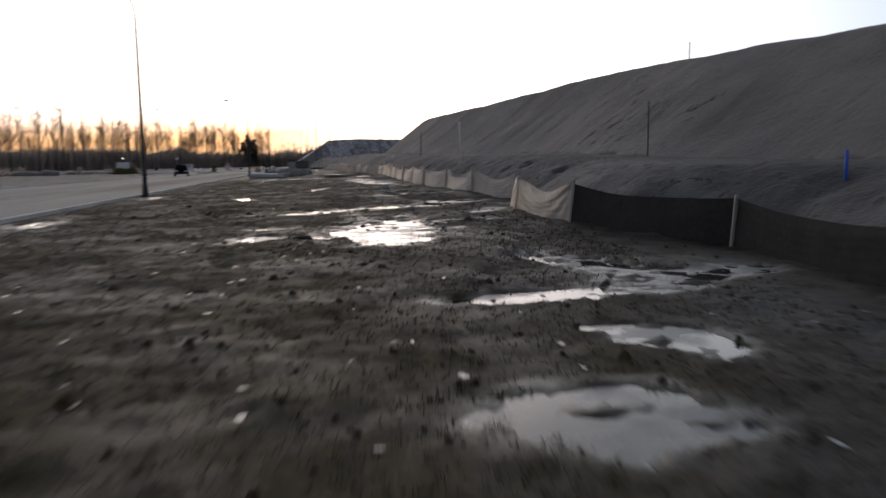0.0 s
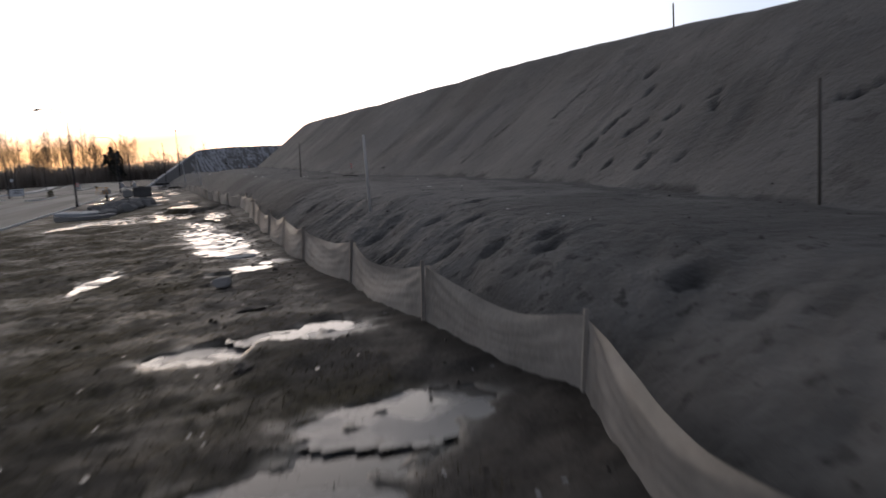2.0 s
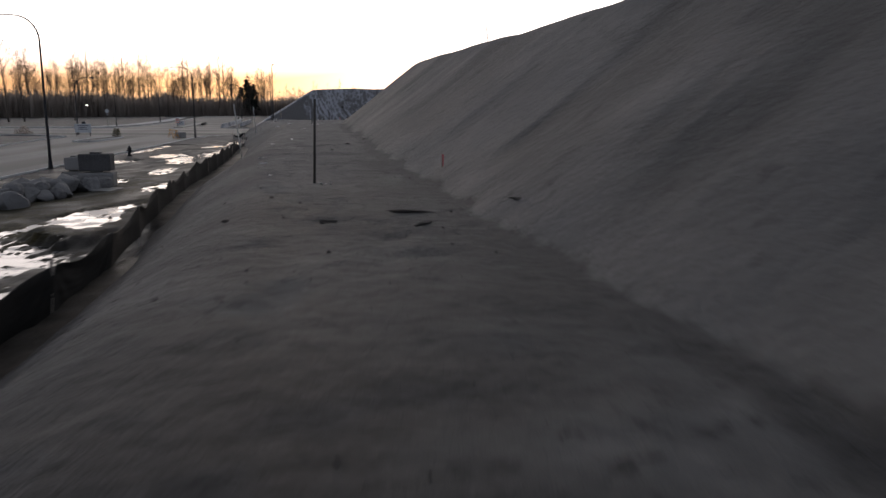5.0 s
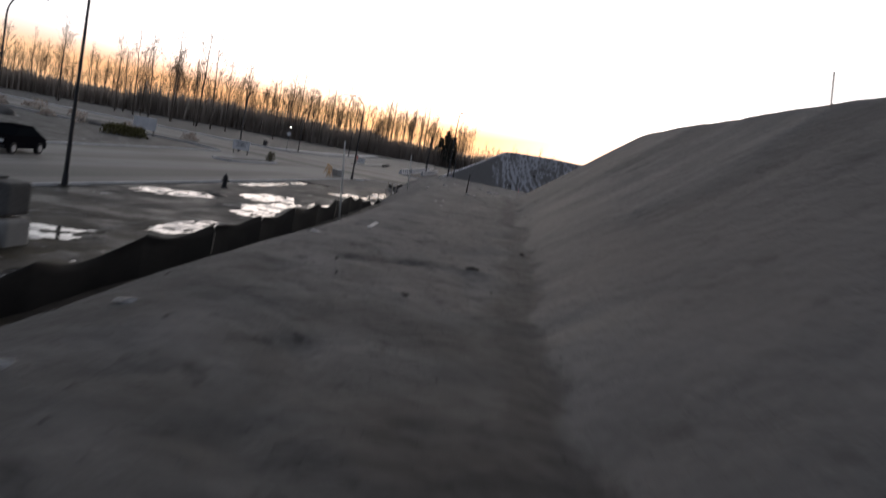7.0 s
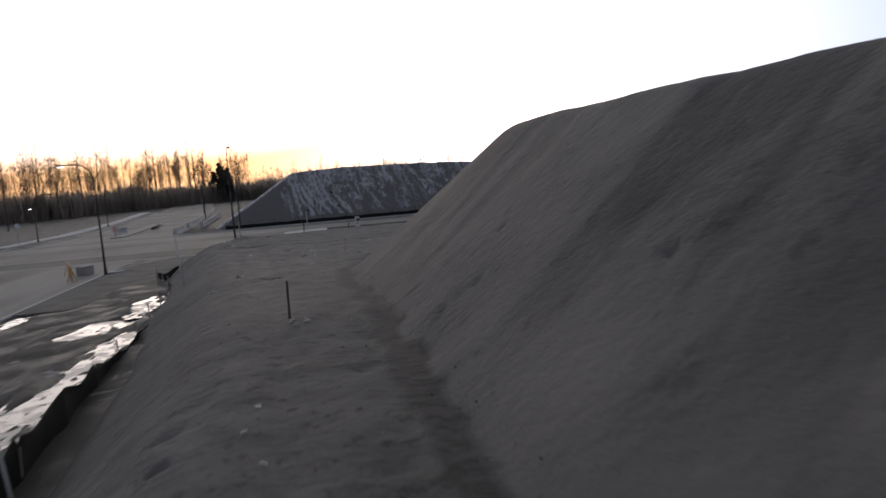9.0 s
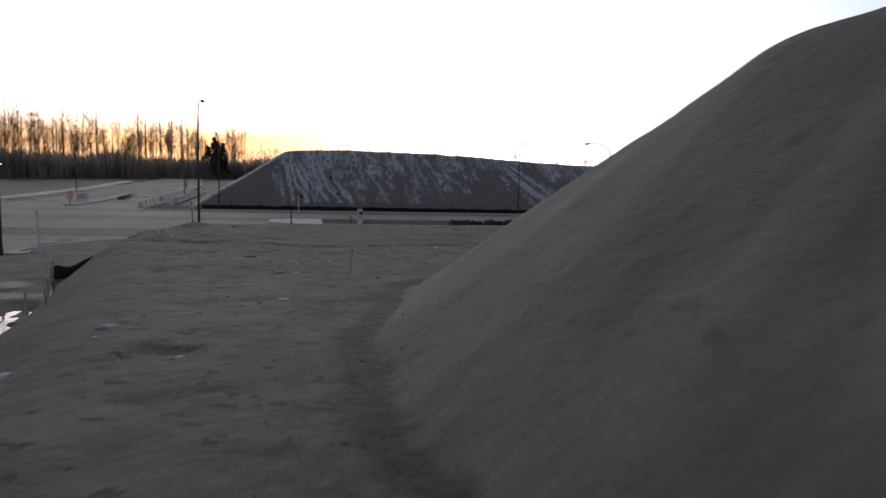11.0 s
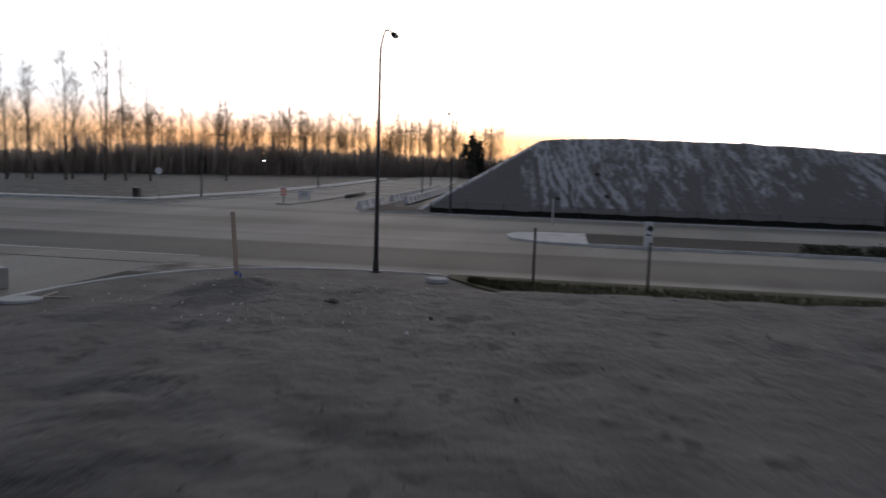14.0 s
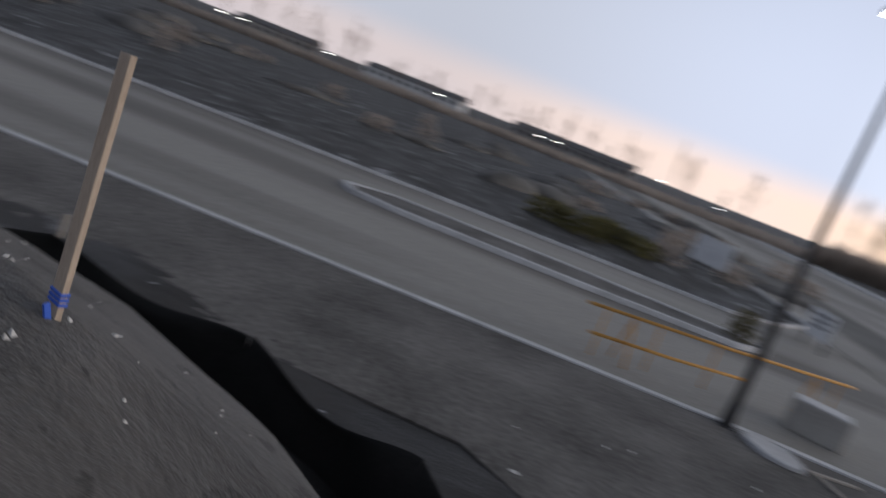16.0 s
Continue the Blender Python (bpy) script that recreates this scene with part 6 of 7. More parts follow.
thing("pale_lath", "pale broken lath lying on the track", "litter", pose(8.65, 83.9, zm(8.65, 83.9) + 0.02, 0, 0, 4), "litter on the track", box_mesh("pale_lath", 0.1, 1.35, 0.025, M_SCRAP, 0.006))
DARK = [(10.5, 59.1, 0.14, 1.6), (8.58, 60.1, 0.11, 1.4), (11.95, 60.1, 0.14, 3.0), (12.1, 58.7, 0.12, 2.2), (13.9, 59.2, 0.12, 1.3), (9.2, 63.0, 0.09, 1.2), (11.3, 80.5, 0.12, 1.3), (12.2, 84.0, 0.13, 1.3), (10.6, 77.0, 0.08, 1.2),
        (14.8, 127.8, 0.1, 1.2), (17.5, 138.0, 0.16, 1.6), (12.2, 122.0, 0.1, 1.3), (8.4, 127.0, 0.12, 2.0), (6.8, 138.2, 0.12, 1.4)]
for x, y, s, lg in DARK:
    scrap(x, y, zm(x, y), s, M_DARKSCRAP, "dark clod of soil lying on the sand", lg)
for x, y, s in ((2.15, 6.1, 0.16), (0.6, 9.9, 0.1), (-1.4, 8.5, 0.1), (1.1, 16.3, 0.2), (-0.2, 13.6, 0.16), (3.4, 27.0, 0.22), (3.9, 31.0, 0.26), (-2.5, 20, 0.2)):
    scrap(x, y, zg(x, y), s, M_DARKSCRAP, "dark wet clod of soil in the mud", 1.2)
for k in range(16):
    x, y = rng.uniform(3.6, 7.5), rng.uniform(137.0, 141.4)
    if zm(x, y) > 1.6:
        scrap(x, y, zm(x, y), rng.uniform(0.02, 0.045), M_SCRAP, "small pale pebble on the sand bank", 1.2)
for k in range(26):
    x, y = rng.uniform(-5.2, 4.5), rng.uniform(141, 155)
    scrap(x, y, 0.135, rng.uniform(0.025, 0.06), M_SCRAP, "small pale stone on the dusty pavement", 1.2)
for x, y, lg, t in ((-5.9, 148.6, 1.1, 100), (-5.4, 148.3, 0.8, 20), (3.4, 150.9, 0.7, 150)):
    thing("timber_offcut", "pale timber offcut lying on the dusty pavement", "timber", pose(x, y, 0.135, 0, 0, t), "", box_mesh("timber_offcut", lg, 0.09, 0.04, M_STAKE, 0.005))

thing("orange_leaf", "curled orange scrap lying on the dusty pavement", "litter", pose(2.94, 149.57, 0.14, 0, 0, 35), "litter on the pavement",
      mesh_from("orange_leaf", [(-0.3, -0.03, 0.0), (-0.1, -0.09, 0.03), (0.12, -0.07, 0.015), (0.3, 0.0, 0.06), (0.1, 0.06, 0.02), (-0.12, 0.05, 0.05)], [(0, 1, 2, 5), (2, 3, 4), (2, 4, 5)], M_RAIL))
thing("stick", "thin pale stick lying on the dusty pavement", "litter", pose(4.93, 150.3, 0.15, 0, 0, 125), "litter on the pavement", tube_mesh("stick", [(-0.4, 0, 0.01), (0.0, 0.02, 0.03), (0.42, 0, 0.01)], [0.02, 0.022, 0.014], M_STAKE, 5))
broken_slab(5.4, 155.7, 0.13, 0.5, 0.32, 0.16, 10, 3, 9, M_FROST_CONCRETE, "pale broken slab lying beside the kerb")
broken_slab(-6.0, 147.4, 0.13, 0.7, 0.45, 0.1, 40, 2, 10, M_FROST_CONCRETE, "frosted broken slab at the foot of the lamp")
boulder(8.6, 150.9, 0.3, 950, z=0.1, mat=M_DARKSCRAP, label="dark clod of soil at the end of the edging wall")
boulder(3.53, 34.0, 0.26, 951, label="pale broken stone lying in the wet mud")

# ---- loose stuff on the verge ----
def scatter(name, count, area, build, mat, label, seed, on=ground_z):
    r = random.Random(seed)
    xs_, ys_ = np.array([r.uniform(area[0], area[1]) for _ in range(count)]), np.array([area[2] + (area[3] - area[2]) * r.random() ** 1.5 for _ in range(count)])
    ok = xs_ < fence_x(ys_) - 0.15 if on is ground_z else mound_z(xs_, ys_, True)[1] < 0.4
    xs_, ys_ = xs_[ok], ys_[ok]
    if on is ground_z and name != "reed_stubble":
        dry = np.ones(len(xs_), bool)
        for k in range(len(PUDDLES)):
            dry &= puddle_reach(k, xs_, ys_) > 1.1
        xs_, ys_ = xs_[dry], ys_[dry]
    zs_ = on(xs_, ys_)
    verts, faces = [], []
    for x, y, z in zip(xs_, ys_, zs_):
        build(r, float(x), float(y), float(z), verts, faces)
    return tagged(new(name, mesh_from(name, verts, faces, mat)), label, "ground litter", kind="stuff")


def clod(r, x, y, z, verts, faces):
    s = r.uniform(0.015, 0.05) * (1.8 if r.random() < 0.08 else 1)
    o = len(verts)
    a0 = r.uniform(0, 6.28)
    for k in range(5):
        a = a0 + 2 * math.pi * k / 5
        verts.append((x + s * r.uniform(0.8, 1.4) * math.cos(a), y + s * r.uniform(0.8, 1.4) * math.sin(a), z - 0.02))
    for k in range(3):
        a = a0 + 2 * math.pi * k / 3
        verts.append((x + 0.5 * s * math.cos(a), y + 0.5 * s * math.sin(a), z + s * r.uniform(0.4, 0.9)))
    faces += [(o + 5, o + 6, o + 7), (o, o + 1, o + 5), (o + 1, o + 2, o + 6, o + 5), (o + 2, o + 3, o + 6), (o + 3, o + 4, o + 7, o + 6), (o + 4, o, o + 5, o + 7)]


def tuft(r, x, y, z, verts, faces):
    for k in range(5):
        a, ln = r.uniform(0, 6.28), r.uniform(0.025, 0.07)
        lean = r.uniform(0.5, 1.6)
        o = len(verts)
        c_, s_ = math.cos(a), math.sin(a)
        bx, by = x + r.gauss(0, 0.03), y + r.gauss(0, 0.03)
        verts += [(bx - s_ * 0.006, by + c_ * 0.006, z - 0.01), (bx + s_ * 0.006, by - c_ * 0.006, z - 0.01), (bx + c_ * ln * lean, by + s_ * ln * lean, z + ln * 0.6)]
        faces.append((o, o + 1, o + 2))


def chip(r, x, y, z, verts, faces):
    n, o = 9, len(verts)
    a0, sx_, sy_ = r.uniform(0, 6.28), r.uniform(0.012, 0.04), r.uniform(0.015, 0.07)
    for k in range(n):
        a = a0 + 2 * math.pi * k / n
        verts.append((x + sx_ * math.cos(a) * r.uniform(0.45, 1.3), y + sy_ * math.sin(a) * r.uniform(0.6, 1.2), z + 0.018))
    faces.append(tuple(range(o, o + n)))


scatter("clods", 1300, (-7.2, 7.5, -1.5, 52), clod, M_MUD, "small dark clods of trampled soil", 1)
scatter("grass_tufts", 42000, (-7.2, 5.2, -1.5, 62), tuft, M_DEADGRASS, "flattened dull grass blades in the soil", 2)
scatter("ice_chips", 1300, (-7.0, 7.0, -1.5, 140), chip, material("grey_ice", (0.14, 0.14, 0.145), (0.34, 0.34, 0.35), 4, 20, 0.25, 0.2), "thin chips of grey ice lying on the soil", 3)


def stem(r, x, y, z, verts, faces):
    a, ln = r.uniform(0, 6.28), r.uniform(0.025, 0.08)
    o = len(verts)
    c_, s_ = math.cos(a), math.sin(a)
    verts += [(x - s_ * 0.005, y + c_ * 0.005, z - 0.02), (x + s_ * 0.005, y - c_ * 0.005, z - 0.02), (x + c_ * ln * 0.4, y + s_ * ln * 0.4, z + ln)]
    faces.append((o, o + 1, o + 2))


scatter("reed_stubble", 7000, (-0.6, 5.2, 11.0, 27.0), stem, M_DEADGRASS, "thin dead stems standing in the shallow water", 5)


def crumb(r, x, y, z, verts, faces):
    s = r.uniform(0.008, 0.022) * (2.2 if r.random() < 0.05 else 1)
    o = len(verts)
    for k in range(4):
        a = r.uniform(0, 0.8) + 1.57 * k
        verts.append((x + s * math.cos(a), y + s * math.sin(a), z - 0.01))
    verts.append((x + r.uniform(-0.3, 0.3) * s, y + r.uniform(-0.3, 0.3) * s, z + s * r.uniform(0.5, 0.9)))
    faces += [(o, o + 1, o + 4), (o + 1, o + 2, o + 4), (o + 2, o + 3, o + 4), (o + 3, o, o + 4)]


scatter("track_crumbs", 6000, (6.6, 15, 24, 142), crumb, M_DARKSCRAP, "small dark crumbs of soil on the track", 11, mound_z)
scatter("bank_gravel", 170, (2.6, 8.5, 136.5, 142.5), crumb, M_SCRAP, "small pale pebbles on the end of the bank", 12, mound_z)


def blade(r, x, y, z, verts, faces):
    for k in range(4):
        a, ln = r.uniform(0, 6.28), r.uniform(0.08, 0.2)
        o = len(verts)
        c_, s_ = math.cos(a), math.sin(a)
        verts += [(x - s_ * 0.012, y + c_ * 0.012, z), (x + s_ * 0.012, y - c_ * 0.012, z), (x + c_ * ln * 0.8, y + s_ * ln * 0.8, z + ln)]
        faces.append((o, o + 1, o + 2))


r_ = random.Random(17)
gv, gf = [], []
for k in range(5000):
    gx = 6.6 + 40 * r_.random() ** 1.7
    gy = r_.uniform(153.6 + 0.04 * (gx - 8.6) if gx > 8.6 else 155.9 - 1.0 * (gx - 6.4), 156.4)
    blade(r_, gx, gy, 0.19, gv, gf)
tagged(new("strip_grass", mesh_from("strip_grass", gv, gf, M_GRASS)), "short dull green grass blades on the strip", "grass", kind="stuff")


rs_ = random.Random(23)
sv, sf = [], []
for k in range(700):
    y = rs_.uniform(26, 125)
    x = float(np.interp(y, [26, 45, 60, 75, 95, 105, 117, 125], [14.2, 14.2, 13.3, 12.9, 12.4, 11.9, 11.6, 15.5])) - abs(rs_.gauss(0.3, 0.8))
    crumb(rs_, x, y, zm(x, y), sv, sf)
tagged(new("seam_clods", mesh_from("seam_clods", sv, sf, M_DARKSOIL)), "dark damp clods along the foot of the mound", "ground litter", kind="stuff")
# ---- woods ----
def limb(segs, p, d, length, r, depth, rnd, up):
    n = 3 if depth else 2
    pts, rad = [p.copy()], [r]
    q, dd = p.copy(), d.copy()
    for i in range(n):
        dd = (dd + Vector((rnd.gauss(0, 0.16), rnd.gauss(0, 0.16), up + rnd.gauss(0, 0.08)))).normalized()
        q = q + dd * length / n
        pts.append(q.copy())
        rad.append(r * (1 - 0.72 * (i + 1) / n))
    segs.append((pts, rad))
    if depth:
        for k in range(3 + depth):
            t = rnd.uniform(0.3, 1.0)
            i = min(int(t * n), n - 1)
            base = pts[i].lerp(pts[i + 1], t * n - i)
            ang = rnd.uniform(0, 6.28)
            side = Vector((math.cos(ang), math.sin(ang), rnd.uniform(0.1, 0.9))).normalized()
            nd = (dd * 0.55 + side * 0.75).normalized()
            limb(segs, base, nd, length * rnd.uniform(0.35, 0.6), max(r * 0.42, 0.02), depth - 1, rnd, up)


def tree_meshes(seed, h, spread):
    rnd = random.Random(seed)
    trunk_pts, trunk_r = [], []
    q = Vector((0, 0, -0.3))
    lean = Vector((rnd.gauss(0, 0.03), rnd.gauss(0, 0.03), 1)).normalized()
    for i in range(9):
        t = i / 8
        trunk_pts.append(q + lean * h * t + Vector((rnd.gauss(0, 0.12), rnd.gauss(0, 0.12), 0)) * t)
        trunk_r.append(0.19 * (h / 20) * (1 - 0.85 * t))
    tv, tf = tube(trunk_pts, trunk_r, 6)
    trunk = mesh_from("trunk", tv, tf, M_BARK, True)
    segs = []
    for k in range(int(13 + spread * 6)):
        t = rnd.uniform(0.30, 0.98)
        i = min(int(t * 8), 7)
        base = trunk_pts[i].lerp(trunk_pts[i + 1], t * 8 - i)
        ang = rnd.uniform(0, 6.28)
        d = Vector((math.cos(ang) * spread, math.sin(ang) * spread, rnd.uniform(0.5, 1.2))).normalized()
        limb(segs, base, d, h * (1.05 - t) * rnd.uniform(0.24, 0.42) + 0.9, 0.06 * (1.25 - t), 2 if t < 0.85 else 1, rnd, 0.10)
    verts, faces = [], []
    for pts, rad in segs:
        v, f = tube(pts, rad, 3, False)
        o = len(verts)
        verts += v
        faces += [tuple(i + o for i in q) for q in f]
    return trunk, mesh_from("branches", verts, faces, M_TWIG)


KINDS = [tree_meshes(50 + k, h, s) for k, (h, s) in enumerate(((20, 0.38), (18, 0.45), (22, 0.32), (17, 0.5), (19, 0.35), (15, 0.42), (21, 0.55)))]
WOODS = [(85, 500), (10, 472), (-32, 455), (-72, 398), (-104, 334), (-127, 280), (-143, 235), (-150, 205)]


def along(line, t):
    lens = [math.hypot(b[0] - a[0], b[1] - a[1]) for a, b in zip(line, line[1:])]
    s = t * sum(lens)
    for (a, b), ln in zip(zip(line, line[1:]), lens):
        if s <= ln:
            return a[0] + (b[0] - a[0]) * s / ln, a[1] + (b[1] - a[1]) * s / ln
        s -= ln
    return line[-1]


rng = random.Random(21)


def plant(x, y, kind, scale, label="bare winter tree with thin upright limbs"):
    trunk, branches = KINDS[kind]
    ob = thing("tree", label, "tree", pose(x, y, 0, 0, 0, rng.uniform(0, 360)) @ Matrix.Diagonal((scale, scale, scale, 1)), "bare trees of the wood")
    part("trunk", trunk, ob)
    part("crown", branches, ob)


for k in range(272):
    x, y = along(WOODS, (k + rng.random()) / 272)
    off = rng.uniform(0, 26)
    plant(x - off * 0.6, y + off * 0.8, rng.randrange(7), rng.uniform(0.78, 1.28) * (0.74 if x > -12 else 1.18 if x > -85 else 1.0 if x > -112 else 0.72))
# taller single trees nearer the field
for x, y, s in ((-72, 257, 1.0), (-75, 255, 1.08), (-80.5, 251.4, 1.12), (-84.6, 248, 1.05), (-89, 252, 0.95), (-70, 262, 0.92), (-77.5, 259, 0.9), (-82.5, 256, 1.0), (-86.5, 244, 0.85), (-92.5, 246, 0.9), (-96, 256, 0.85), (-101, 236, 0.8), (-107, 244, 0.85), (-112, 230, 0.8), (-63, 280, 0.85), (-118, 222, 0.75), (-128, 246, 0.8), (-150, 190, 0.65), (-158, 176, 0.55)):
    plant(x, y, (3, 6, 1)[rng.randrange(3)], s * 1.2, "tall bare winter tree standing before the wood")


def far_wood(name, places, label):
    """Far small trees joined into one mesh."""
    verts, faces = [], []
    for x, y, kind, scale in places:
        a = rng.uniform(0, 6.28)
        ca, sa = math.cos(a) * scale, math.sin(a) * scale
        for me in KINDS[kind]:
            co = np.zeros(len(me.vertices) * 3)
            me.vertices.foreach_get("co", co)
            co = co.reshape(-1, 3)
            o = len(verts)
            verts += np.stack([x + co[:, 0] * ca - co[:, 1] * sa, y + co[:, 0] * sa + co[:, 1] * ca, co[:, 2] * scale], -1).tolist()
            faces += [tuple(v + o for v in p.vertices) for p in me.polygons]
    tagged(new(name, mesh_from(name, verts, faces, M_TWIG)), label, "wood", kind="stuff")


deeper = []
for k in range(120):
    x, y = along(WOODS, (k + rng.random()) / 120)
    off = rng.uniform(20, 44)
    deeper.append((x - off * 0.6, y + off * 0.8, rng.randrange(7), rng.uniform(0.75, 1.2) * (0.74 if x > -12 else 1.15 if x > -112 else 0.75)))
far_wood("far_wood", deeper, "bare trees standing deeper in the wood")
far_wood("far_wood", [(-175 - rng.uniform(0, 40), 60 + 4.0 * k + rng.uniform(-2, 2), rng.randrange(7), rng.uniform(0.4, 0.75)) for k in range(34)], "bare trees far across the fields")
far_wood("far_wood", [(rng.uniform(20, 200), rng.uniform(395, 440), rng.randrange(7), rng.uniform(0.6, 0.95)) for k in range(44)], "bare trees behind the covered mound")


def brush_strip(name, line, depth, count, h0, h1, mat, label, seed):
    """A dense thicket of upright stems and leaning twigs."""
    r = random.Random(seed)
    verts, faces = [], []
    for k in range(count):
        x, y = along(line, r.random())
        off = r.uniform(0, depth)
        x, y = x - off * 0.6, y + off * 0.8
        h = r.uniform(h0, h1) * (0.85 + 0.25 * abs(noise.noise(Vector((x * 0.05, y * 0.05, 0)))) * 2)
        h *= 1.0 if x > -120 else 0.6
        a = r.uniform(0, 6.28)
        w = r.uniform(0.12, 0.5)
        lx, ly = r.gauss(0, 0.5), r.gauss(0, 0.5)
        o = len(verts)
        c, s = math.cos(a) * w, math.sin(a) * w
        verts += [(x - c, y - s, -0.1), (x + c, y + s, -0.1), (x + c * 0.8 + lx * 0.5, y + s * 0.8 + ly * 0.5, h * 0.6), (x + lx, y + ly, h), (x - c * 0.8 + lx * 0.5, y - s * 0.8 + ly * 0.5, h * 0.55)]
        faces += [(o, o + 1, o + 2, o + 4), (o + 4, o + 2, o + 3)]
    return tagged(new(name, mesh_from(name, verts, faces, mat)), label, "thicket", kind="stuff")


brush_strip("thicket", WOODS, 24, 30000, 3.0, 11.0, M_BRUSH, "dense dark leafless thicket under the trees", 3)
brush_strip("thicket", [(-150, 205), (-172, 150), (-182, 90), (-178, 20), (-170, -60)], 22, 5000, 1.5, 4.0, M_BRUSH, "dense dark leafless thicket far across the road", 4)
brush_strip("thicket", [(70, 432), (200, 425)], 20, 3000, 2, 5, M_BRUSH, "dense dark leafless thicket behind the covered mound", 6)

# fir
fir = thing("fir_tree", "dark dense fir tree with a ragged broad top", "tree", pose(-32.0, 458, 0) @ Matrix.Scale(1.25, 4))
part("trunk", tube_mesh("trunk", [(0, 0, -0.3), (0, 0, 9), (0, 0, 18)], [0.4, 0.28, 0.05], M_BARK, 7), fir)
rng2 = random.Random(77)
fv, ff = [], []
for ox, hh in ((-2.6, 11.6), (2.5, 12.6), (-0.2, 14.6), (1.1, 12.2)):
    for k in range(300):
        t = rng2.random() ** 0.85
        z = 2.0 + t * (hh - 2.0)
        rad = (1 - t) ** 0.8 * 3.0 * (0.75 + 0.4 * math.sin(9 * t + ox)) + 0.15
        a = rng2.uniform(0, 6.28)
        rr = rad * rng2.uniform(0.35, 1.05)
        cx, cy = ox + rr * math.cos(a), rr * math.sin(a)
        w, ln = rng2.uniform(0.15, 0.4), rng2.uniform(0.5, 1.3)
        o = len(fv)
        dz = rng2.uniform(-0.5, 0.15)
        fv += [(cx - math.sin(a) * w, cy + math.cos(a) * w, z), (cx + math.sin(a) * w, cy - math.cos(a) * w, z), (cx + math.cos(a) * ln, cy + math.sin(a) * ln, z + dz), (cx, cy, z + 0.7)]
        ff += [(o, o + 1, o + 2), (o, o + 3, o + 1), (o, o + 2, o + 3)]
part("crown", mesh_from("crown", fv, ff, M_NEEDLE), fir)


# ---- shrubs ----
def shrub(x, y, z, r, h, mat, seed, label, count=260):
    rn = random.Random(seed)
    verts, faces = [], []
    for k in range(count):
        a, t = rn.uniform(0, 6.28), rn.random()
        rr = r * math.sqrt(rn.random()) * (1 - 0.4 * t)
        cx, cy, cz = rr * math.cos(a), rr * math.sin(a), h * t
        s = rn.uniform(0.05, 0.13) * (r + 0.4)
        d1 = Vector((rn.gauss(0, 1), rn.gauss(0, 1), rn.gauss(0, 1))).normalized() * s
        d2 = Vector((rn.gauss(0, 1), rn.gauss(0, 1), rn.gauss(0, 1))).normalized() * s
        o = len(verts)
        c = Vector((cx, cy, cz))
        verts += [c - d1, c + d1, c + d2 * 1.4]
        faces.append((o, o + 1, o + 2))
    ob = thing("shrub", label, "shrub", pose(x, y, z))
    part("leaves", mesh_from("leaves", verts, faces, mat), ob)
    stems_v, stems_f = [], []
    for k in range(5):
        a = rn.uniform(0, 6.28)
        v, f = tube([(0, 0, -0.05), (math.cos(a) * r * 0.5, math.sin(a) * r * 0.5, h * 0.7)], [0.03, 0.012], 4)
        o = len(stems_v)
        stems_v += v
        stems_f += [tuple(i + o for i in q) for q in f]
    part("stem", mesh_from("stem", stems_v, stems_f, M_BARK), ob)
    return ob


rng = random.Random(31)
for k in range(46):
    x = 25 + 1.1 * k + rng.uniform(-0.4, 0.4)
    shrub(x, 175.2 - 0.015 * x + rng.uniform(-0.5, 0.5), 0.12, rng.uniform(0.7, 0.95), rng.uniform(0.35, 0.6), M_SHRUB, 600 + k, "low dark clipped shrub in the median bed", 160)
shrub(-17.2, 150.2, 0.1, 0.6, 1.05, M_STRAW, 701, "small ragged olive shrub on the traffic island", 320)
for k in range(6):
    shrub(-30.5 - rng.uniform(0, 4), 144 + 1.1 * k, 0.0, rng.uniform(0.9, 1.5), rng.uniform(0.7, 1.3), M_OLIVE, 710 + k, "dry olive shrub in the rough ground", 300)
for k in range(26):
    shrub(-32 - rng.uniform(0, 60), 100 + rng.uniform(0, 70), 0.0, rng.uniform(0.8, 1.8), rng.uniform(0.6, 1.6), M_BRUSH, 760 + k, "low dark leafless shrub in the rough field", 160)


# ---- houses behind the trees ----
def house(x, y, w, d, h, roof, turn, wall_mat, label):
    ob = thing("house", label, "house", pose(x, y, -0.1, 0, 0, turn), "far houses")
    wall = part("wall", box_mesh("wall", w, d, h, wall_mat, 0.0), ob)
    e = 0.5
    rv = [(-w / 2 - e, -d / 2 - e, h), (w / 2 + e, -d / 2 - e, h), (w / 2 + e, d / 2 + e, h), (-w / 2 - e, d / 2 + e, h), (-w / 2 - e, 0, h + roof), (w / 2 + e, 0, h + roof)]
    part("roof", mesh_from("roof", rv, [(0, 1, 5, 4), (2, 3, 4, 5), (0, 4, 3), (1, 2, 5), (3, 2, 1, 0)], M_ROOF), ob)
    n = max(2, int(w / 3))
    for k in range(n):
        wx = -w / 2 + w * (k + 0.5) / n
        win = part("window", box_mesh("window", 1.3, 0.1, 1.2, M_WALL, 0.0, pose(wx, -d / 2 - 0.04, h - 2.0)), wall)
        part("pane", box_mesh("pane", 1.1, 0.06, 1.0, M_GLASS, 0.0, pose(wx, -d / 2 - 0.09, h - 1.9)), win)
    return ob


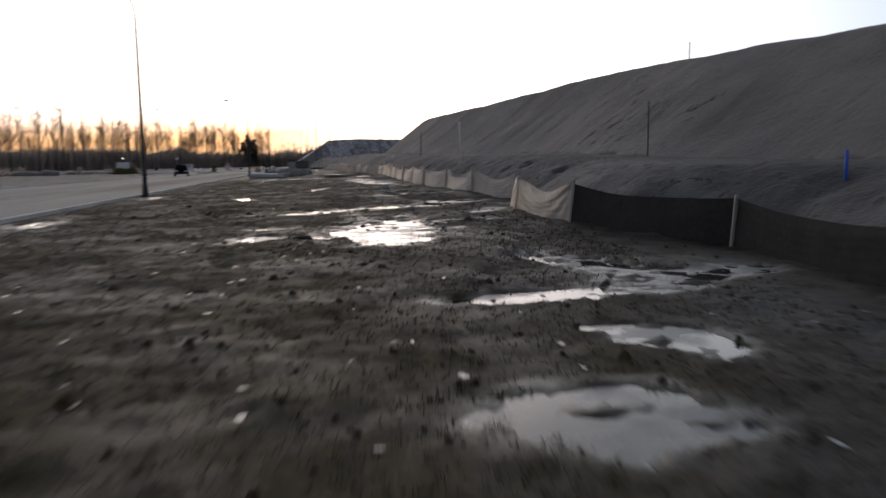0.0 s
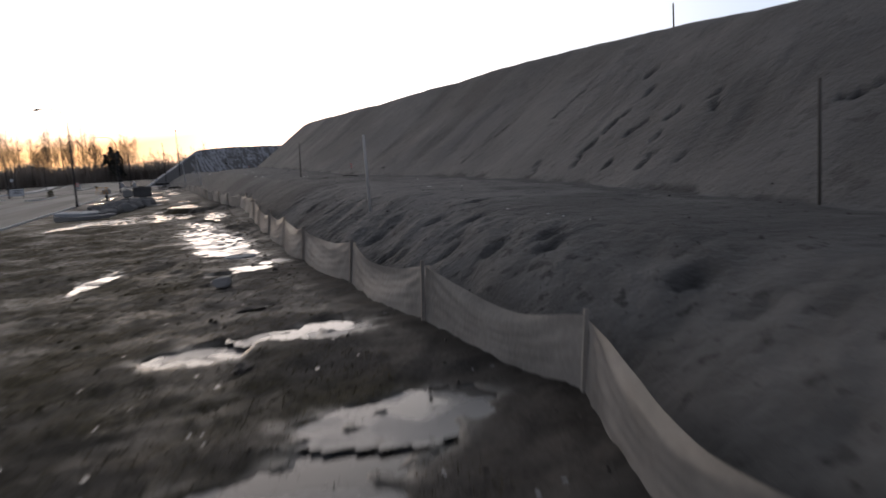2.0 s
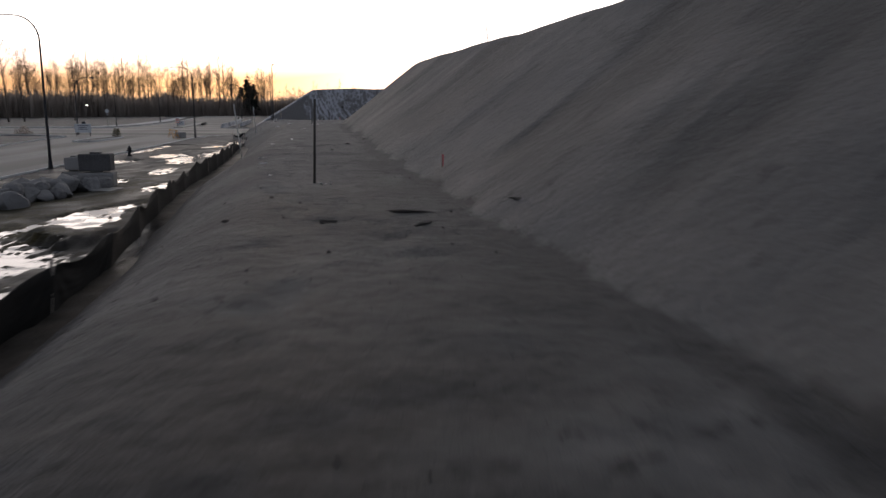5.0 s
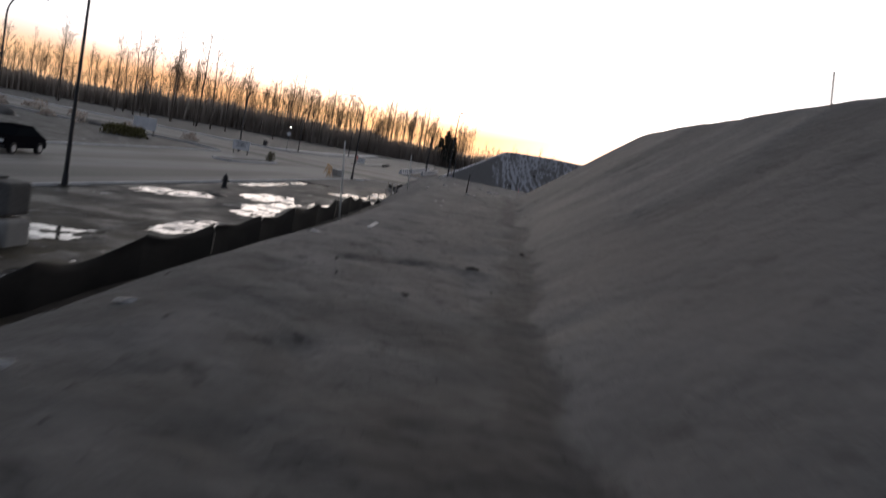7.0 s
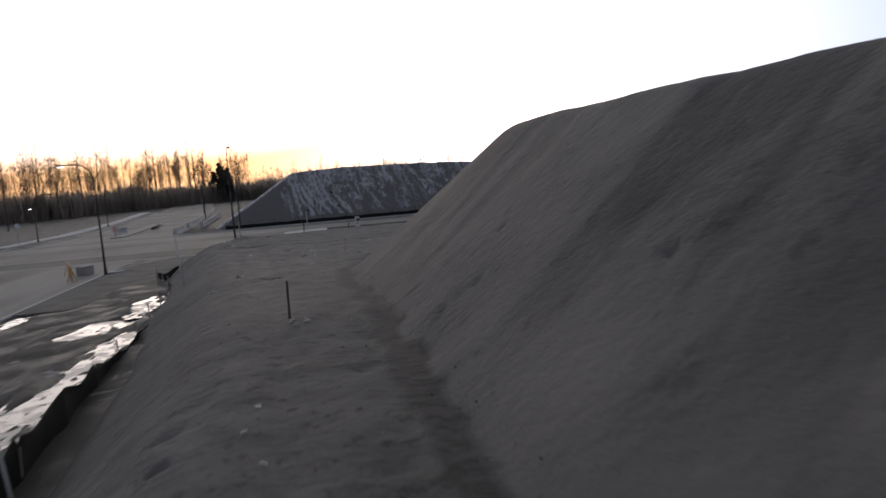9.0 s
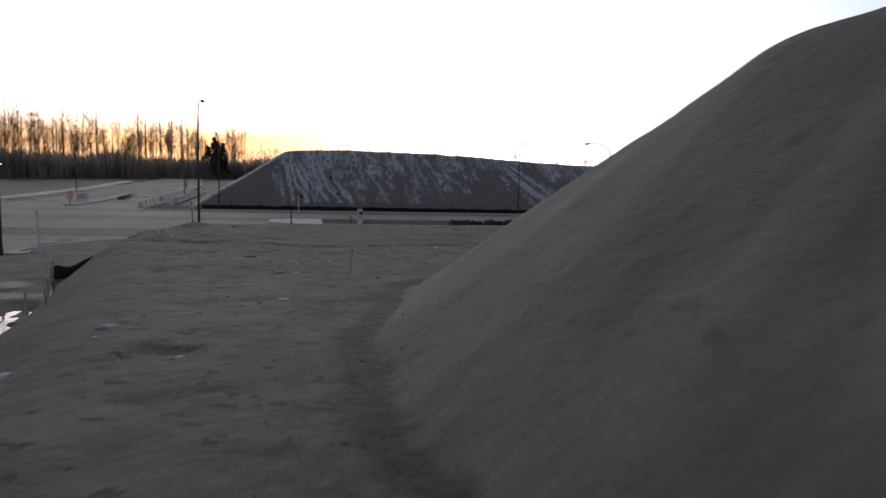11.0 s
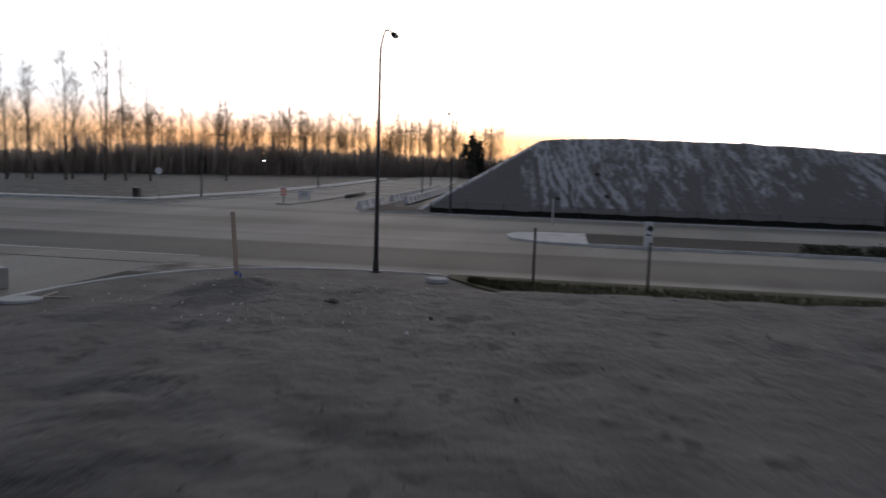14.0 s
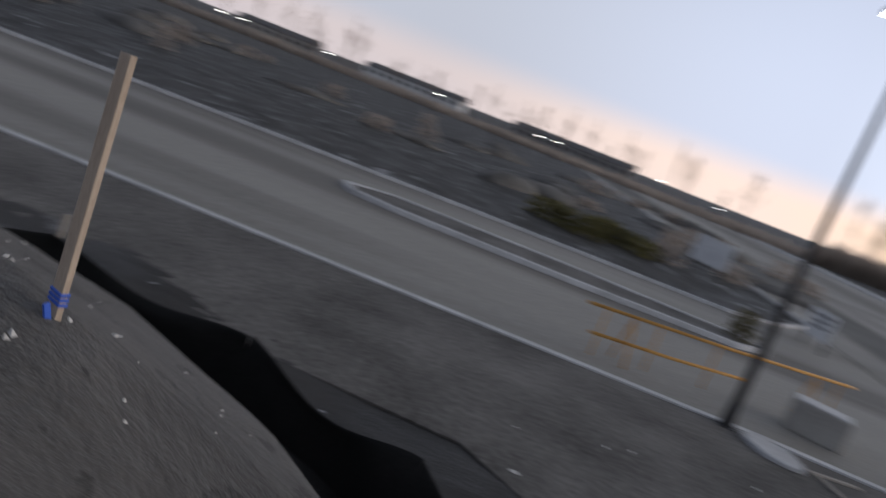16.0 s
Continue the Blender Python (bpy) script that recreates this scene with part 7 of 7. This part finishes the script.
M_ROOF = material("shingles", (0.05, 0.05, 0.055), (0.12, 0.12, 0.125), 0.5, 6, 0.8, 0.2, world_space=False)
M_WALL = material("painted_siding", (0.16, 0.155, 0.15), (0.3, 0.29, 0.28), 0.4, 6, 0.8, 0.1, world_space=False)
M_WALL2 = material("pale_cladding", (0.4, 0.4, 0.4), (0.6, 0.6, 0.59), 0.4, 6, 0.7, 0.1, world_space=False)
house(-116, 346, 16, 10, 4.6, 2.2, 40, M_WALL, "pale house half hidden by bare trees")
house(-103, 360, 12, 9, 4.4, 2.0, 35, M_WALL, "pale house half hidden by bare trees")
house(-178, 262, 15, 10, 3.4, 1.4, 50, M_WALL, "grey house half hidden by bare trees")
house(-235, 160, 40, 14, 4.0, 1.6, 80, M_WALL, "long low grey building beyond the fields")
house(-240, 105, 34, 12, 4.5, 1.6, 85, M_WALL2, "long low pale building beyond the fields")
house(-230, 60, 26, 10, 4.0, 1.6, 100, M_WALL, "low grey building beyond the fields")
tower = thing("tower_block", "pale multi-storey block far behind the mound", "building", pose(190, 420, 0, 0, 0, 10), "far houses")
twall = part("wall", box_mesh("wall", 16, 14, 15, M_WALL2, 0.2), tower)
part("roof", box_mesh("roof", 12, 10, 1.5, M_WALL, 0.1, pose(0, 0, 15)), tower)
for fl in range(4):
    for k in range(4):
        part("window", box_mesh("window", 2.4, 0.12, 1.5, M_GLASS, 0, pose(-6 + 4 * k, -7.03, 1.5 + 3.4 * fl)), twall)

# lamps that shine far off
rng = random.Random(55)
glow_bm = bmesh.new()
box(glow_bm, 0.5, 0.3, 0.16, None, 0.03)
glow_me = bm_mesh("lens", glow_bm, M_GLOW)
for x, y, h in ((-98, 238, 3.0), (-72, 322, 4.5), (-168, 176, 4.0), (-160, 150, 3.6), (-166, 146, 3.4), (-158, 122, 3.8), (-150, 98, 3.4), (-172, 70, 3.4), (-168, 66, 3.2), (-152, 186, 3.0)):
    lt = thing("yard_light", "bright yard light on a thin pole far off", "lamp", pose(x, y, 0, 0, 0, 70), "far lights")
    part("pole", tube_mesh("pole", [(0, 0, 0), (0, 0, h)], [0.06, 0.05], M_POLE, 5), lt)
    part("lens", glow_me, lt, m=pose(0, 0, h))
# rough heaps in the field across the road
for k in range(30):
    r = random.Random(900 + k)
    bm = bmesh.new()
    bmesh.ops.create_icosphere(bm, subdivisions=2, radius=1.0)
    for v in bm.verts:
        v.co *= 1 + 0.35 * noise.noise(v.co * 1.5 + Vector((k, 0, 0)))
    bmesh.ops.scale(bm, vec=(r.uniform(1.5, 4), r.uniform(1, 3), r.uniform(0.3, 0.9)), verts=bm.verts)
    thing("earth_bump", "low heap of dark frosty soil in the field", "soil heap", pose(-40 - r.uniform(0, 60), 85 + r.uniform(0, 80), 0.0, 0, 0, r.uniform(0, 180)), "soil heaps", bm_mesh("earth_bump", bm, M_DIRT_PAVING, True))
